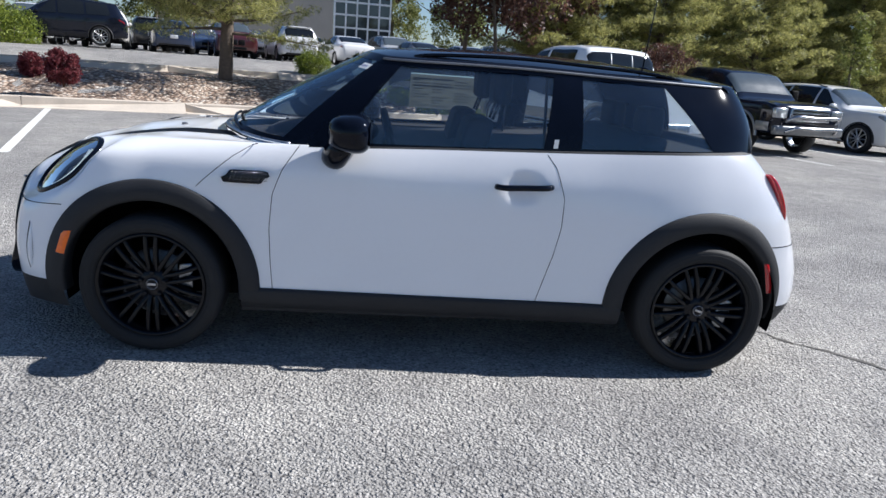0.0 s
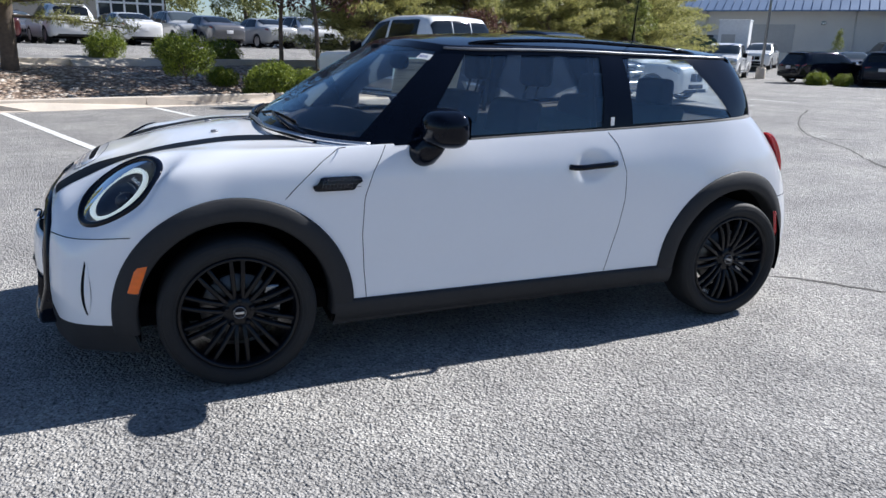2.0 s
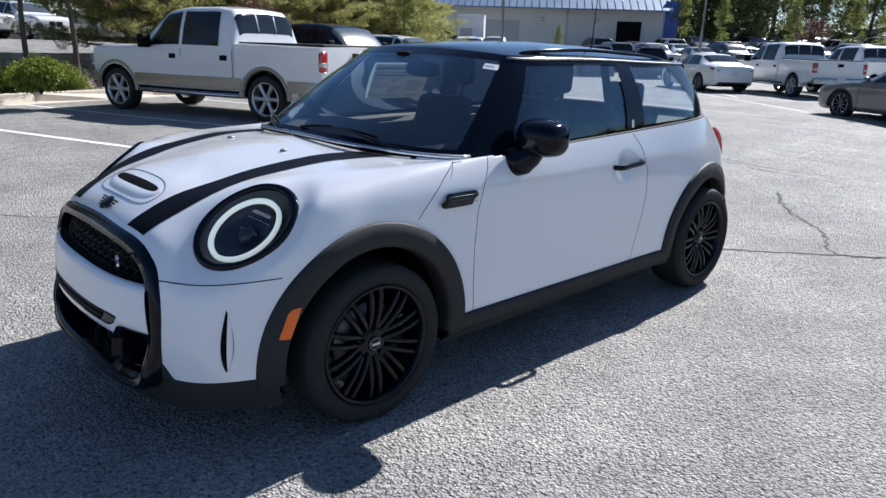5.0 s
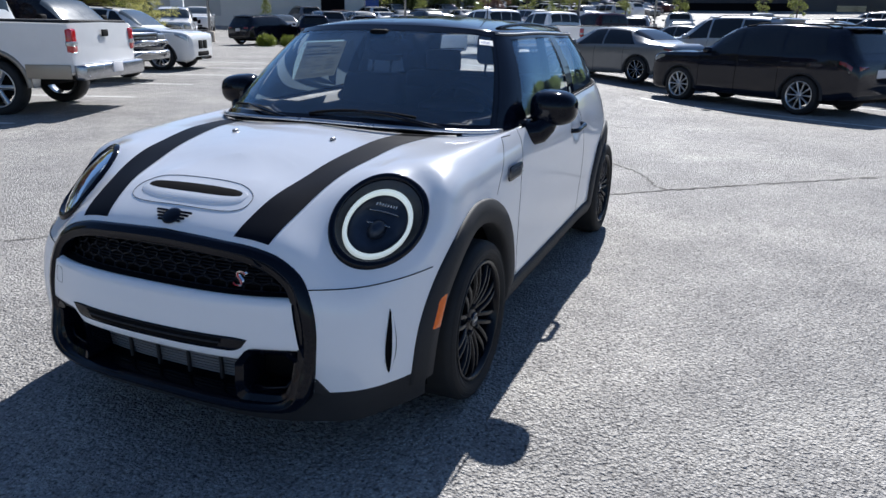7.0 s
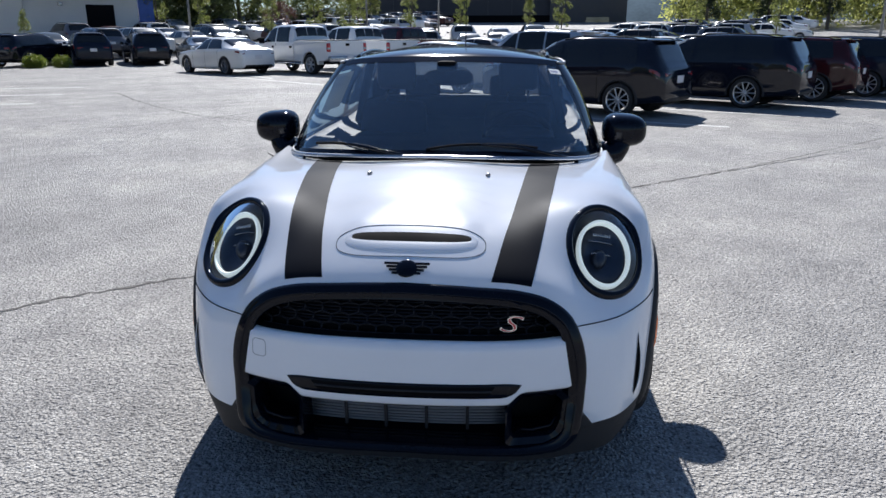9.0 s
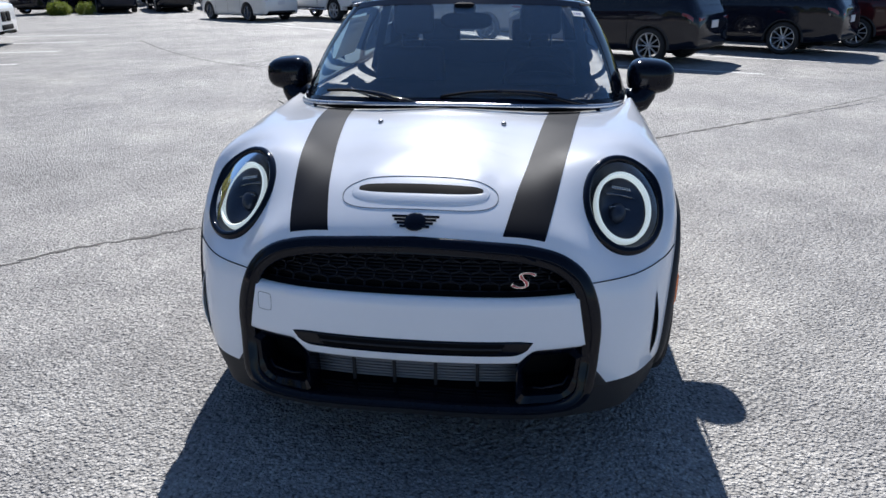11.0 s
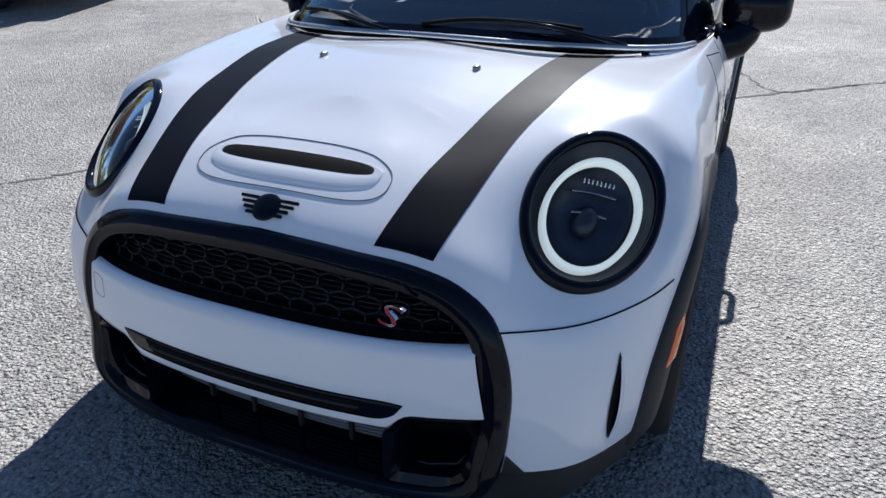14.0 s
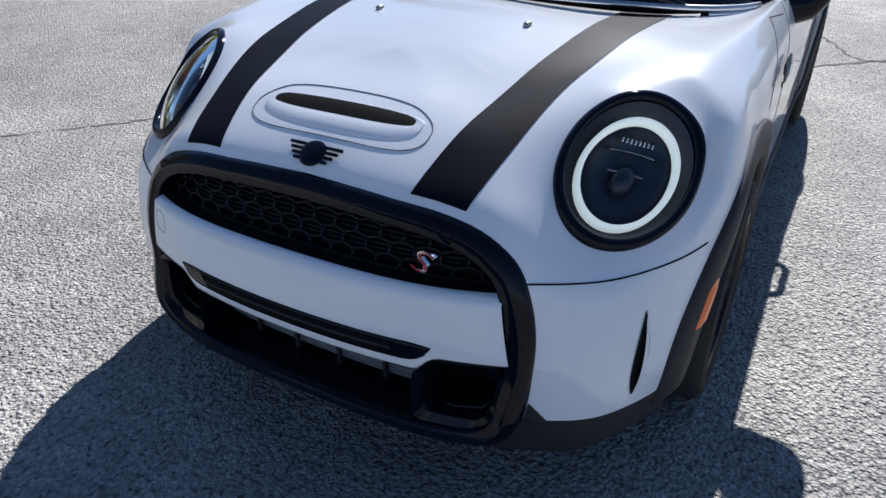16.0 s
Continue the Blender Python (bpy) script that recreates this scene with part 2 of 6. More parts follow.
def tube_bm(points, radius, sides=8, closed=False, bm=None, flat=1.0):
    pts = [Vector(p) for p in points]
    rows, up = [], Vector((0.13, 0.21, 0.97))
    for i, p in enumerate(pts):
        a = pts[i - 1] if (i or closed) else p
        b = pts[(i + 1) % len(pts)] if (i < len(pts) - 1 or closed) else p
        d = (b - a).normalized()
        s = d.cross(up).normalized()
        u = s.cross(d)
        r = radius(i / max(1, len(pts) - 1)) if callable(radius) else radius
        rows.append([p + s * math.cos(2 * math.pi * k / sides) * r + u * math.sin(2 * math.pi * k / sides) * r * flat for k in range(sides)])
    bm = grid_bm(rows, closed_u=closed, closed_v=True, bm=bm)
    if not closed:
        bm.verts.ensure_lookup_table()
        total = len(pts) * sides
        base = len(bm.verts) - total
        bm.faces.new([bm.verts[base + k] for k in range(sides)])
        bm.faces.new([bm.verts[base + total - sides + k] for k in reversed(range(sides))])
    return bm


def lathe_bm(profile, segs=48, axis="y", bm=None, start=0.0, turn=2 * math.pi):
    """profile: pairs (along the axis, radius)."""
    rows = []
    full = abs(turn - 2 * math.pi) < 1e-6
    for i in range(segs if full else segs + 1):
        a = start + turn * i / segs
        c, s = math.cos(a), math.sin(a)
        rows.append([(r * c, t, r * s) if axis == "y" else (r * c, r * s, t) if axis == "z" else (t, r * c, r * s) for t, r in profile])
    return grid_bm(rows, closed_u=full, bm=bm, flip=axis == "y")


def box_bm(sx, sy, sz, at=(0, 0, 0), bevel=0.0, segs=2, bm=None, turn=None):
    own = bmesh.new()
    bmesh.ops.create_cube(own, size=1)
    bmesh.ops.scale(own, vec=(sx, sy, sz), verts=own.verts)
    if bevel:
        bmesh.ops.bevel(own, geom=own.edges[:], offset=bevel, segments=segs, affect="EDGES", profile=0.6)
    if turn:
        bmesh.ops.transform(own, matrix=turn, verts=own.verts)
    bmesh.ops.translate(own, vec=at, verts=own.verts)
    if bm is None:
        return own
    me = bpy.data.meshes.new("tmp")
    own.to_mesh(me)
    own.free()
    bm.from_mesh(me)
    bpy.data.meshes.remove(me)
    return bm


def blob_bm(radii, at=(0, 0, 0), power=2.0, nu=24, nv=14, squash=None):
    """A super-ellipsoid."""
    def sp(v, e):
        return math.copysign(abs(v) ** e, v)
    e = 2.0 / power
    rows = []
    for i in range(nu):
        a = 2 * math.pi * i / nu
        row = []
        for j in range(nv + 1):
            b = -math.pi / 2 + math.pi * j / nv
            p = Vector((radii[0] * sp(math.cos(a), e) * sp(math.cos(b), e), radii[1] * sp(math.sin(a), e) * sp(math.cos(b), e), radii[2] * sp(math.sin(b), e)))
            if squash:
                p = Vector(squash(p))
            row.append(p + Vector(at))
        rows.append(row)
    bm = grid_bm(rows, closed_u=True)
    bmesh.ops.remove_doubles(bm, verts=bm.verts, dist=1e-5)
    return bm


def mirrored(bm):
    """The same shape on the other side of the car's middle plane."""
    twin = bm.copy()
    for v in twin.verts:
        v.co.y = -v.co.y
    bmesh.ops.reverse_faces(twin, faces=twin.faces)
    return twin

# ---- the hatchback: front axle at x = 0, nose towards -x, left side towards -y ----
from mathutils.bvhtree import BVHTree

car = thing("hatchback_car", "pearl white three-door hatchback with black roof and bonnet stripes", "car")
WB, WR, WY = 2.495, 0.310, 0.755

# Lines of the body from the sill up over the shoulder to the middle of the bonnet, each from nose round the side to the tail.
STATION = np.array([0.0, 0.36, 0.60, 0.75, 0.90, 1.08, 1.45, 1.95, 2.65, 3.35, 3.95, 4.42, 5.15])
LEVEL = np.array([0.0, 0.13, 0.29, 0.45, 0.60, 0.70, 0.80, 1.02, 1.28])
LINES = [
    ((-.735, -.722, -.665, -0.61, -.52, -.37, 0, .45, 1.2, 1.9, 2.5, 2.975, 3.065), (0, .36, .54, 0.65, .715, .79, .80, .80, .80, .80, .81, .66, 0),
     (.165, .165, .165, 0.167, .17, .175, .195, .20, .207, .215, .225, .225, .225)),
    ((-.772, -.745, -.685, -0.622, -.525, -.375, 0, .45, 1.2, 1.9, 2.5, 3.000, 3.115), (0, .36, .56, 0.675, .752, .818, .835, .828, .828, .828, .835, .69, 0),
     (.29, .29, .285, 0.288, .292, .30, .305, .307, .315, .32, .32, .32, .32)),
    ((-.788, -.757, -.69, -0.622, -.515, -.36, 0, .45, 1.2, 1.9, 2.5, 2.995, 3.105), (0, .36, .56, 0.69, .765, .828, .842, .834, .834, .834, .842, .70, 0),
     (.46, .46, .46, 0.46, .46, .46, .46, .46, .46, .46, .46, .46, .46)),
    ((-.758, -.733, -.662, -0.585, -.475, -.33, 0, .45, 1.2, 1.9, 2.5, 2.955, 3.055), (0, .36, .545, 0.672, .765, .828, .842, .838, .837, .837, .84, .70, 0),
     (.625, .622, .62, 0.626, .635, .645, .63, .62, .62, .62, .62, .62, .62)),
    ((-.678, -.668, -.600, -0.482, -.425, -.29, 0, .47, 1.2, 1.9, 2.5, 2.905, 2.995), (0, .36, .525, 0.65, .748, .815, .832, .835, .832, .830, .825, .685, 0),
     (.741, .729, .726, 0.734, .748, .765, .785, .77, .77, .77, .77, .77, .77)),
    ((-.640, -.628, -.548, -0.437, -.385, -.245, .02, .5, 1.2, 1.9, 2.5, 2.845, 2.945), (0, .33, .49, 0.615, .715, .785, .81, .823, .816, .812, .798, .665, 0),
     (.779, .772, .782, 0.812, .833, .861, .873, .865, .872, .882, .888, .88, .88)),
    ((-.565, -.552, -.485, -0.372, -.31, -.165, .07, .6, 1.2, 1.9, 2.46, 2.735, 2.84), (0, .28, .42, 0.54, .640, .715, .762, .785, .775, .768, .752, .62, 0),
     (.828, .824, .836, 0.870, .894, .914, .926, .941, .965, .990, 1.015, 1.02, 1.02)),
    ((-.415, -.405, -.345, -0.262, -.19, -.06, .14, .64, 1.2, 1.9, 2.42, 2.66, 2.74), (0, .19, .28, 0.36, .43, .51, .58, .68, .69, .69, .67, .52, 0),
     (.885, .884, .890, 0.909, .922, .940, .948, .942, .95, .97, .99, 1.0, 1.0)),
    ((-.25, -.24, -.20, -0.14, -.09, .02, .2, .66, 1.2, 1.9, 2.36, 2.52, 2.60), (0, 0, 0, 0, 0, 0, 0, 0, 0, 0, 0, 0, 0),
     (.930, .932, .938, 0.946, .954, .966, .980, .93, .93, .94, .95, .96, .97)),
]


def station_curve(k):
    x, y, z = (np.array(v, float) for v in LINES[k])
    pts = [np.array(p) for p in zip(x, y, z)]
    flip = np.array([1, -1, 1])
    ts = np.concatenate(([-STATION[1]], STATION, [2 * STATION[-1] - STATION[-2]]))
    pts = [pts[1] * flip] + pts + [pts[-2] * flip]
    return ts, pts


CURVES = [station_curve(k) for k in range(len(LINES))]


def ease(a, b, v):
    t = max(0.0, min(1.0, (v - a) / (b - a)))
    return t * t * (3 - 2 * t)


def body_point(a, b):
    """A point of the left half of the body at station a and level b (y negative)."""
    p = hermite(LEVEL, [hermite(ts, pts, a) for ts, pts in CURVES], b)
    x, y, z = p
    # dimple behind the door handle, power bulge on the bonnet
    if y > 0.7:
        y -= .024 * math.exp(-((((x - 1.605) / 1.1) ** 2 + (z - 0.838) ** 2) / .060 ** 2) ** 2)
    if z > 0.78 and x < 0.3:
        z += 0.012 / (1 + math.exp((y - 0.22) / 0.02)) * ease(-.36, -.22, x) * ease(.20, -.02, x)
        z += .008 * ease(-.565, -.512, x) * ease(-.34, -.47, x) * ease(.245, .165, y)
    p = Vector((x, -max(0.0, y), z))
    if p.x < .15 and p.y < -.33:
        # the skin runs flush into the headlamp rim
        u, v = lamp_uv(p)
        a = math.atan2(v, u)
        reach = .65 - .27 * math.cos(a)
        w = min(1.0, max(0.0, (1 + reach - math.hypot(u, v)) / reach))
        gap = .0158 + .0104 * math.cos(a) - .0043 * math.sin(a) + .0028 * math.cos(2 * a) + .0108 * math.sin(2 * a)
        p -= HL_N * (gap * w * w * (3 - 2 * w))
    return p


def seam_x(z, table):
    zs, xs = zip(*table)
    return float(np.interp(z, zs, xs))


DOOR_FRONT = ((.30, .523), (.445, .511), (.60, .505), (.75, .517), (.853, .556), (.96, .625))
DOOR_REAR = ((.30, 1.708), (.40, 1.733), (.54, 1.771), (.67, 1.795), (.80, 1.797), (.93, 1.755), (1.0, 1.70))
BONNET_REAR = ((.62, .18), (.76, .195), (.80, .235), (.85, .29), (.90, .35), (.95, .43), (.97, .50))


def screen_base(y):
    return float(np.interp(abs(y), (0, .2, .4, .53, .63, .70, .735), (.215, .225, .262, .325, .43, .55, .66)))


RING_OUT = ((0, .748), (.20, .742), (.36, .729), (.45, .702), (.515, .650), (.55, .58), (.567, .50), (.567, .41), (.560, .335), (.545, .270), (.512, .234), (.43, .222), (.25, .224), (0, .228))
RING_IN = ((0, .701), (.20, .697), (.34, .684), (.422, .658), (.472, .615), (.493, .56), (.508, .49), (.510, .42), (.502, .345), (.494, .290), (.462, .262), (.40, .252), (.25, .252), (0, .256))


def inside(y, z, half):
    """Whether (y, z) lies inside a half outline mirrored about y = 0."""
    pts = list(half) + [(-p, q) for p, q in half[::-1]]
    odd = False
    for (y0, z0), (y1, z1) in zip(pts, pts[1:] + pts[:1]):
        if (z0 > z) != (z1 > z) and y < (y1 - y0) * (z - z0) / (z1 - z0) + y0:
            odd = not odd
    return odd


HL_C = Vector((-.402, -.640, .789))
HL_U = Vector((.056, -.134, -.035))
HL_V = Vector((.148, -.004, .119))
HL_N = HL_V.cross(HL_U).normalized()
if HL_N.x > 0:
    HL_N = -HL_N


def lamp_uv(p):
    """Where a point lies across the lamp's plane, in radii of the lamp."""
    d = p - HL_C
    if abs(d.dot(HL_N)) > .16:
        return 9.0, 0.0
    a, b, c = HL_U.length_squared, HL_U.dot(HL_V), HL_V.length_squared
    p1, p2 = d.dot(HL_U), d.dot(HL_V)
    return (p1 * c - p2 * b) / (a * c - b * b), (p2 * a - p1 * b) / (a * c - b * b)


def lamp_radius(p):
    return math.hypot(*lamp_uv(p))


def trimmed(q, value):
    """The part of a polygon where value(p) is positive."""
    out = []
    for a, b in zip(q, q[1:] + q[:1]):
        va, vb = value(a), value(b)
        if va > 0:
            out.append(a)
        if (va > 0) != (vb > 0):
            out.append(a + (b - a) * (va / (va - vb)))
    return out


def arch_gap(p):
    if p.y > -.6 or p.z > .8:
        return 1.0
    return min(math.hypot(p.x, p.z - .31), math.hypot(p.x - WB, p.z - .31)) - .395


def build_body():
    aa = np.concatenate([np.linspace(s, e, n, endpoint=False) for s, e, n in zip(STATION, STATION[1:], (14, 14, 20, 20, 16, 20, 18, 22, 22, 20, 12, 12))] + [[STATION[-1]]])
    bb = np.concatenate([np.linspace(s, e, n, endpoint=False) for s, e, n in zip(LEVEL, LEVEL[1:], (5, 7, 8, 12, 10, 10, 12, 8))] + [[LEVEL[-1]]])
    pts = [[body_point(a, b) for b in bb] for a in aa]
    panels = {}
    whole_v, whole_f = [], []
    for i in range(len(aa) - 1):
        for j in range(len(bb) - 1):
            q = [pts[i][j], pts[i + 1][j], pts[i + 1][j + 1], pts[i][j + 1]]
            c = sum(q, Vector()) / 4
            a, b = (aa[i] + aa[i + 1]) / 2, (bb[j] + bb[j + 1]) / 2
            base = len(whole_v)
            whole_v += q + [Vector((p.x, -p.y, p.z)) for p in q]
            whole_f += [(base, base + 1, base + 2, base + 3), (base + 7, base + 6, base + 5, base + 4)]
            mid_ring = [((o[0] + n[0]) / 2, (o[1] + n[1]) / 2) for o, n in zip(RING_OUT, RING_IN)]
            if c.x < -0.55 and inside(c.y, c.z, mid_ring):
                continue
            if b > LEVEL[6] + .015 and c.x < .9:
                deck = trimmed(q, lambda v: v.x - screen_base(v.y))
                if len(deck) > 2:
                    panels.setdefault("interior_deck", []).append(([v - Vector((0, 0, .035)) for v in deck], c))
                q = trimmed(q, lambda v: screen_base(v.y) - v.x)
                if len(q) < 3:
                    continue
                c = sum(q, Vector()) / len(q)
            for cut in (lambda v: min(3.0, lamp_radius(v)) - 1.0, arch_gap):
                if q and min(cut(v) for v in q) <= 0:
                    q = trimmed(q, cut)
            if len(q) < 3:
                continue
            if b < LEVEL[1]:
                name = "front_valance" if c.x < 0.2 else "side_skirt" if c.x < 2.3 else "rear_valance"
            elif b > LEVEL[6] + .015 and c.x > screen_base(c.y) + .001:
                name = "interior_deck"
            elif b > LEVEL[3] and c.x < seam_x(c.z, BONNET_REAR):
                name = "bonnet"
            elif c.x < 0.1:
                name = "front_bumper"
            elif c.x < seam_x(c.z, DOOR_FRONT):
                name = "front_wing"
            elif c.x < seam_x(c.z, DOOR_REAR):
                name = "door"
            elif c.x < 2.78 or c.z > 0.62:
                name = "rear_quarter"
            else:
                name = "rear_bumper"
            panels.setdefault(name, []).append((q, c))
    mats = {"front_valance": PLASTIC, "side_skirt": PLASTIC, "rear_valance": PLASTIC, "interior_deck": TRIM}
    whole = {"bonnet", "front_valance", "rear_valance", "rear_bumper", "interior_deck"}
    out = {}
    for name, quads in panels.items():
        for side in ((0,) if name in whole else (-1, 1)):
            bm = bmesh.new()
            for q, c in quads:
                for s in ((-1, 1) if side == 0 else (side,)):
                    vs = [bm.verts.new((p.x, p.y * -s, p.z)) for p in (q if s == -1 else q[::-1])]
                    try:
                        bm.faces.new(vs)
                    except ValueError:
                        pass
            bmesh.ops.remove_doubles(bm, verts=bm.verts, dist=2e-5)
            if name == "bonnet":
                soft = [v for v in bm.verts if abs(v.co.y) < .24 and -.43 < v.co.x < .10 and not v.is_boundary]
                for _ in range(14):
                    bmesh.ops.smooth_vert(bm, verts=soft, factor=.5, use_axis_x=True, use_axis_y=True, use_axis_z=True)
            bmesh.ops.recalc_face_normals(bm, faces=bm.faces)
            out[name, side] = part(name, bm, mats.get(name, WHITE), car)
    tree = BVHTree.FromPolygons(whole_v, whole_f)
    return out, tree


PANELS, BODY = build_body()


def on_front(y, z, lift=0.0):
    hit = BODY.ray_cast(Vector((-2, y, z)), Vector((1, 0, 0)))
    return hit[0] + Vector((-lift, 0, 0)) if hit[0] else Vector((-0.6 - lift, y, z))


def on_side(x, z, lift=0.0):
    hit = BODY.ray_cast(Vector((x, -2, z)), Vector((0, 1, 0)))
    return hit[0] + Vector((0, -lift, 0)) if hit[0] else Vector((x, -0.80 - lift, z))


def on_top(x, y, lift=0.0):
    hit = BODY.ray_cast(Vector((x, y, 3)), Vector((0, 0, -1)))
    return hit[0] + Vector((0, 0, lift)) if hit[0] else Vector((x, y, 0.9 + lift))


def both(name, bm, material, parent=None, label="", sharp=0):
    """A part on the left side and its twin on the right."""
    twin = mirrored(bm)
    a = part(name, bm, material, parent or car, label)
    b = part(name, twin, material, parent or car, label)
    for o in (a, b):
        if sharp:
            sharp_edges(o, sharp)
    return a, b


def rim_outline(half, n):
    """A closed smooth outline from a half outline in (y, z)."""
    right = smooth_line(half, n)
    return [tuple(p) for p in right] + [(-p[0], p[1]) for p in right[-2:0:-1]]


def band(outer, inner, section, place, flip=False, bm=None, closed=True):
    """A raised band between two outlines; section: pairs (share of the width, lift)."""
    rows = []
    for o, i in zip(outer, inner):
        rows.append([place(o[0] + (i[0] - o[0]) * f, o[1] + (i[1] - o[1]) * f, h) for f, h in section])
    return grid_bm(rows, closed_u=closed, flip=flip, bm=bm)


def sheet(upper, lower, place, lift, n=6, flip=False, edge=0.004):
    """A plate lying on the body between two edge curves, with its rim folded down."""
    m = len(upper)
    rows = []
    for k, (u, w) in enumerate(zip(upper, lower)):
        row = [place(u[0], u[1], lift - edge)]
        for j in range(n + 1):
            f = j / n
            row.append(place(u[0] + (w[0] - u[0]) * f, u[1] + (w[1] - u[1]) * f, lift))
        row.append(place(w[0], w[1], lift - edge))
        rows.append(row)
    return grid_bm(rows, flip=flip)


# grille surround; towards the ground it stands proud of the bumper as a lip
def on_lip(y, z, lift=0.0):
    return on_front(y, z, lift + (.040 * ease(.42, .255, z) if lift > -.003 else 0))


part("grille_surround", band(rim_outline(RING_OUT, 60), rim_outline(RING_IN, 60), ((0, -.004), (.02, .005), (.07, .0095), (.12, .011), (.46, .0125), (.50, .0120), (.54, .0095), (.58, .0060), (.90, .0015), (.96, -.0005), (1, -.004), (1, -.05)), on_lip, flip=True), BLACK, car, "gloss black grille surround")


# white crossbar below the grille with its dark slot
def flat_line(pairs, n):
    ys = np.linspace(pairs[0][0], pairs[-1][0], n)
    return [(y, float(np.interp(y, [p[0] for p in pairs], [p[1] for p in pairs]))) for y in ys]


BAR_TOP = ((-.495, .588), (-.3, .592), (.3, .592), (.495, .588))
BAR_LOW = ((-.522, .428), (-.37, .425), (-.325, .384), (.325, .384), (.37, .425), (.522, .428))
bar_bm = bmesh.new()
up, low = flat_line(BAR_TOP, 81), flat_line(BAR_LOW, 81)
rows = []
for u, w in zip(up, low):
    rows.append([on_front(u[0], u[1], -.072), on_front(u[0], u[1], -.006), on_front(u[0], u[1] - .006, .0)]
                + [on_front(u[0] + (w[0] - u[0]) * f, u[1] - .006 + (w[1] + .012 - u[1]) * f, .006) for f in np.linspace(0.04, 0.96, 14)]
                + [on_front(w[0], w[1] + .006, .0), on_front(w[0], w[1], -.006), on_front(w[0], w[1], -.05)])
part("bumper_crossbar", grid_bm(rows, flip=True, bm=bar_bm), WHITE, car)
slot_up, slot_low = [], []
for f in np.linspace(-1, 1, 41):
    e = max(0.0, (abs(f) - .84) / .16) ** 2
    slot_up.append((.366 * f, .466 - .006 * e))
    slot_low.append((.356 * f * (1 - .02 * e), .418 + .018 * e))
slot = part("bumper_slot", sheet(slot_up, slot_low, on_front, .008, 5, flip=True), BLACK, car, "gloss black slot in the bumper bar")
in_up, in_low = flat_line(((-.285, .458), (.285, .458)), 41), flat_line(((-.262, .427), (.262, .427)), 41)
part("slot_opening", sheet(in_up, in_low, on_front, .0105, 3, flip=True), GAP, slot)
part("slot_blade", tube_bm([on_front(y, .443, .0105) for y in np.linspace(-.275, .275, 20)], .0035, 6), PLASTIC, slot)

tow = [(.4625 + .024 * math.copysign(abs(math.cos(a)) ** .4, math.cos(a)), .535 + .027 * math.copysign(abs(math.sin(a)) ** .4, math.sin(a))) for a in np.linspace(0, 2 * math.pi, 40, endpoint=False)]
part("tow_cover_seam", tube_bm([on_front(y, z, .0060) for y, z in tow], .0007, 5, closed=True), GAP, car)

# dark backing behind grille and intake
back_rows = [[on_front(y, z, -.07) for z in np.linspace(.54, .73, 10)] for y in np.linspace(-.53, .53, 40)]
part("grille_backing", grid_bm(back_rows), GAP, car)
tunnel = [[on_front(y, .54, -.07), on_front(y, .40, -.12), on_front(y, .24, -.12), on_front(y, .245, -.002)] for y in np.linspace(-.53, .53, 40)]
part("intake_tunnel", grid_bm(tunnel), GAP, car)


part("grille_sill", grid_bm([[on_front(y, .5950, -.010), on_front(y, .5965, -.030), on_front(y, .5965, -.070)] for y in np.linspace(-.49, .49, 40)], flip=True), GAP, car)

# honeycomb grille
MESHBLACK = plain("satin black grille plastic", (.006, .008, .014), .38, 0, 0, .2, spec=.28)


def honeycomb():
    bm = bmesh.new()
    sy, sz = 0.058, 0.036
    for row in range(-1, 5):
        for col in range(-9, 10):
            cy, cz = (col + 0.5 * (row % 2)) * sy, 0.606 + row * sz * 0.78
            ring = []
            for k in range(6):
                a = math.pi / 6 + k * math.pi / 3
                ring.append((cy + math.cos(a) * sy * 0.56, max(.5945, cz + math.sin(a) * sz * 0.53)))
            if not (inside(cy, cz, RING_IN) and cz > .575):
                continue
            for k in range(6):
                p, q = ring[k], ring[(k + 1) % 6]
                if k in (0, 1, 2):
                    tube_bm([on_front(p[0], p[1], -.048), on_front(q[0], q[1], -.048)], .0034, 5, bm=bm)
    return bm


part("grille_mesh", honeycomb(), MESHBLACK, car, "gloss black honeycomb grille")
for z in np.linspace(.615, .690, 9):
    w = .44 - max(0, z - .65) * 2.2
    part("grille_slat", tube_bm([on_front(y, z, -.058) for y in np.linspace(-w, w, 14)], .0028, 5), MESHBLACK, car)


def letter(text, size, depth, shear=0.0, thin=0.0):
    cu = bpy.data.curves.new("letter", "FONT")
    cu.body, cu.size, cu.extrude, cu.shear, cu.align_x, cu.align_y = text, size, depth, shear, "CENTER", "CENTER"
    cu.resolution_u, cu.offset = 3, -thin
    ob = bpy.data.objects.new("letter", cu)
    scene.collection.objects.link(ob)
    me = bpy.data.meshes.new_from_object(ob.evaluated_get(bpy.context.evaluated_depsgraph_get()))
    bpy.data.objects.remove(ob)
    bm = bmesh.new()
    bm.from_mesh(me)
    bpy.data.meshes.remove(me)
    return bm


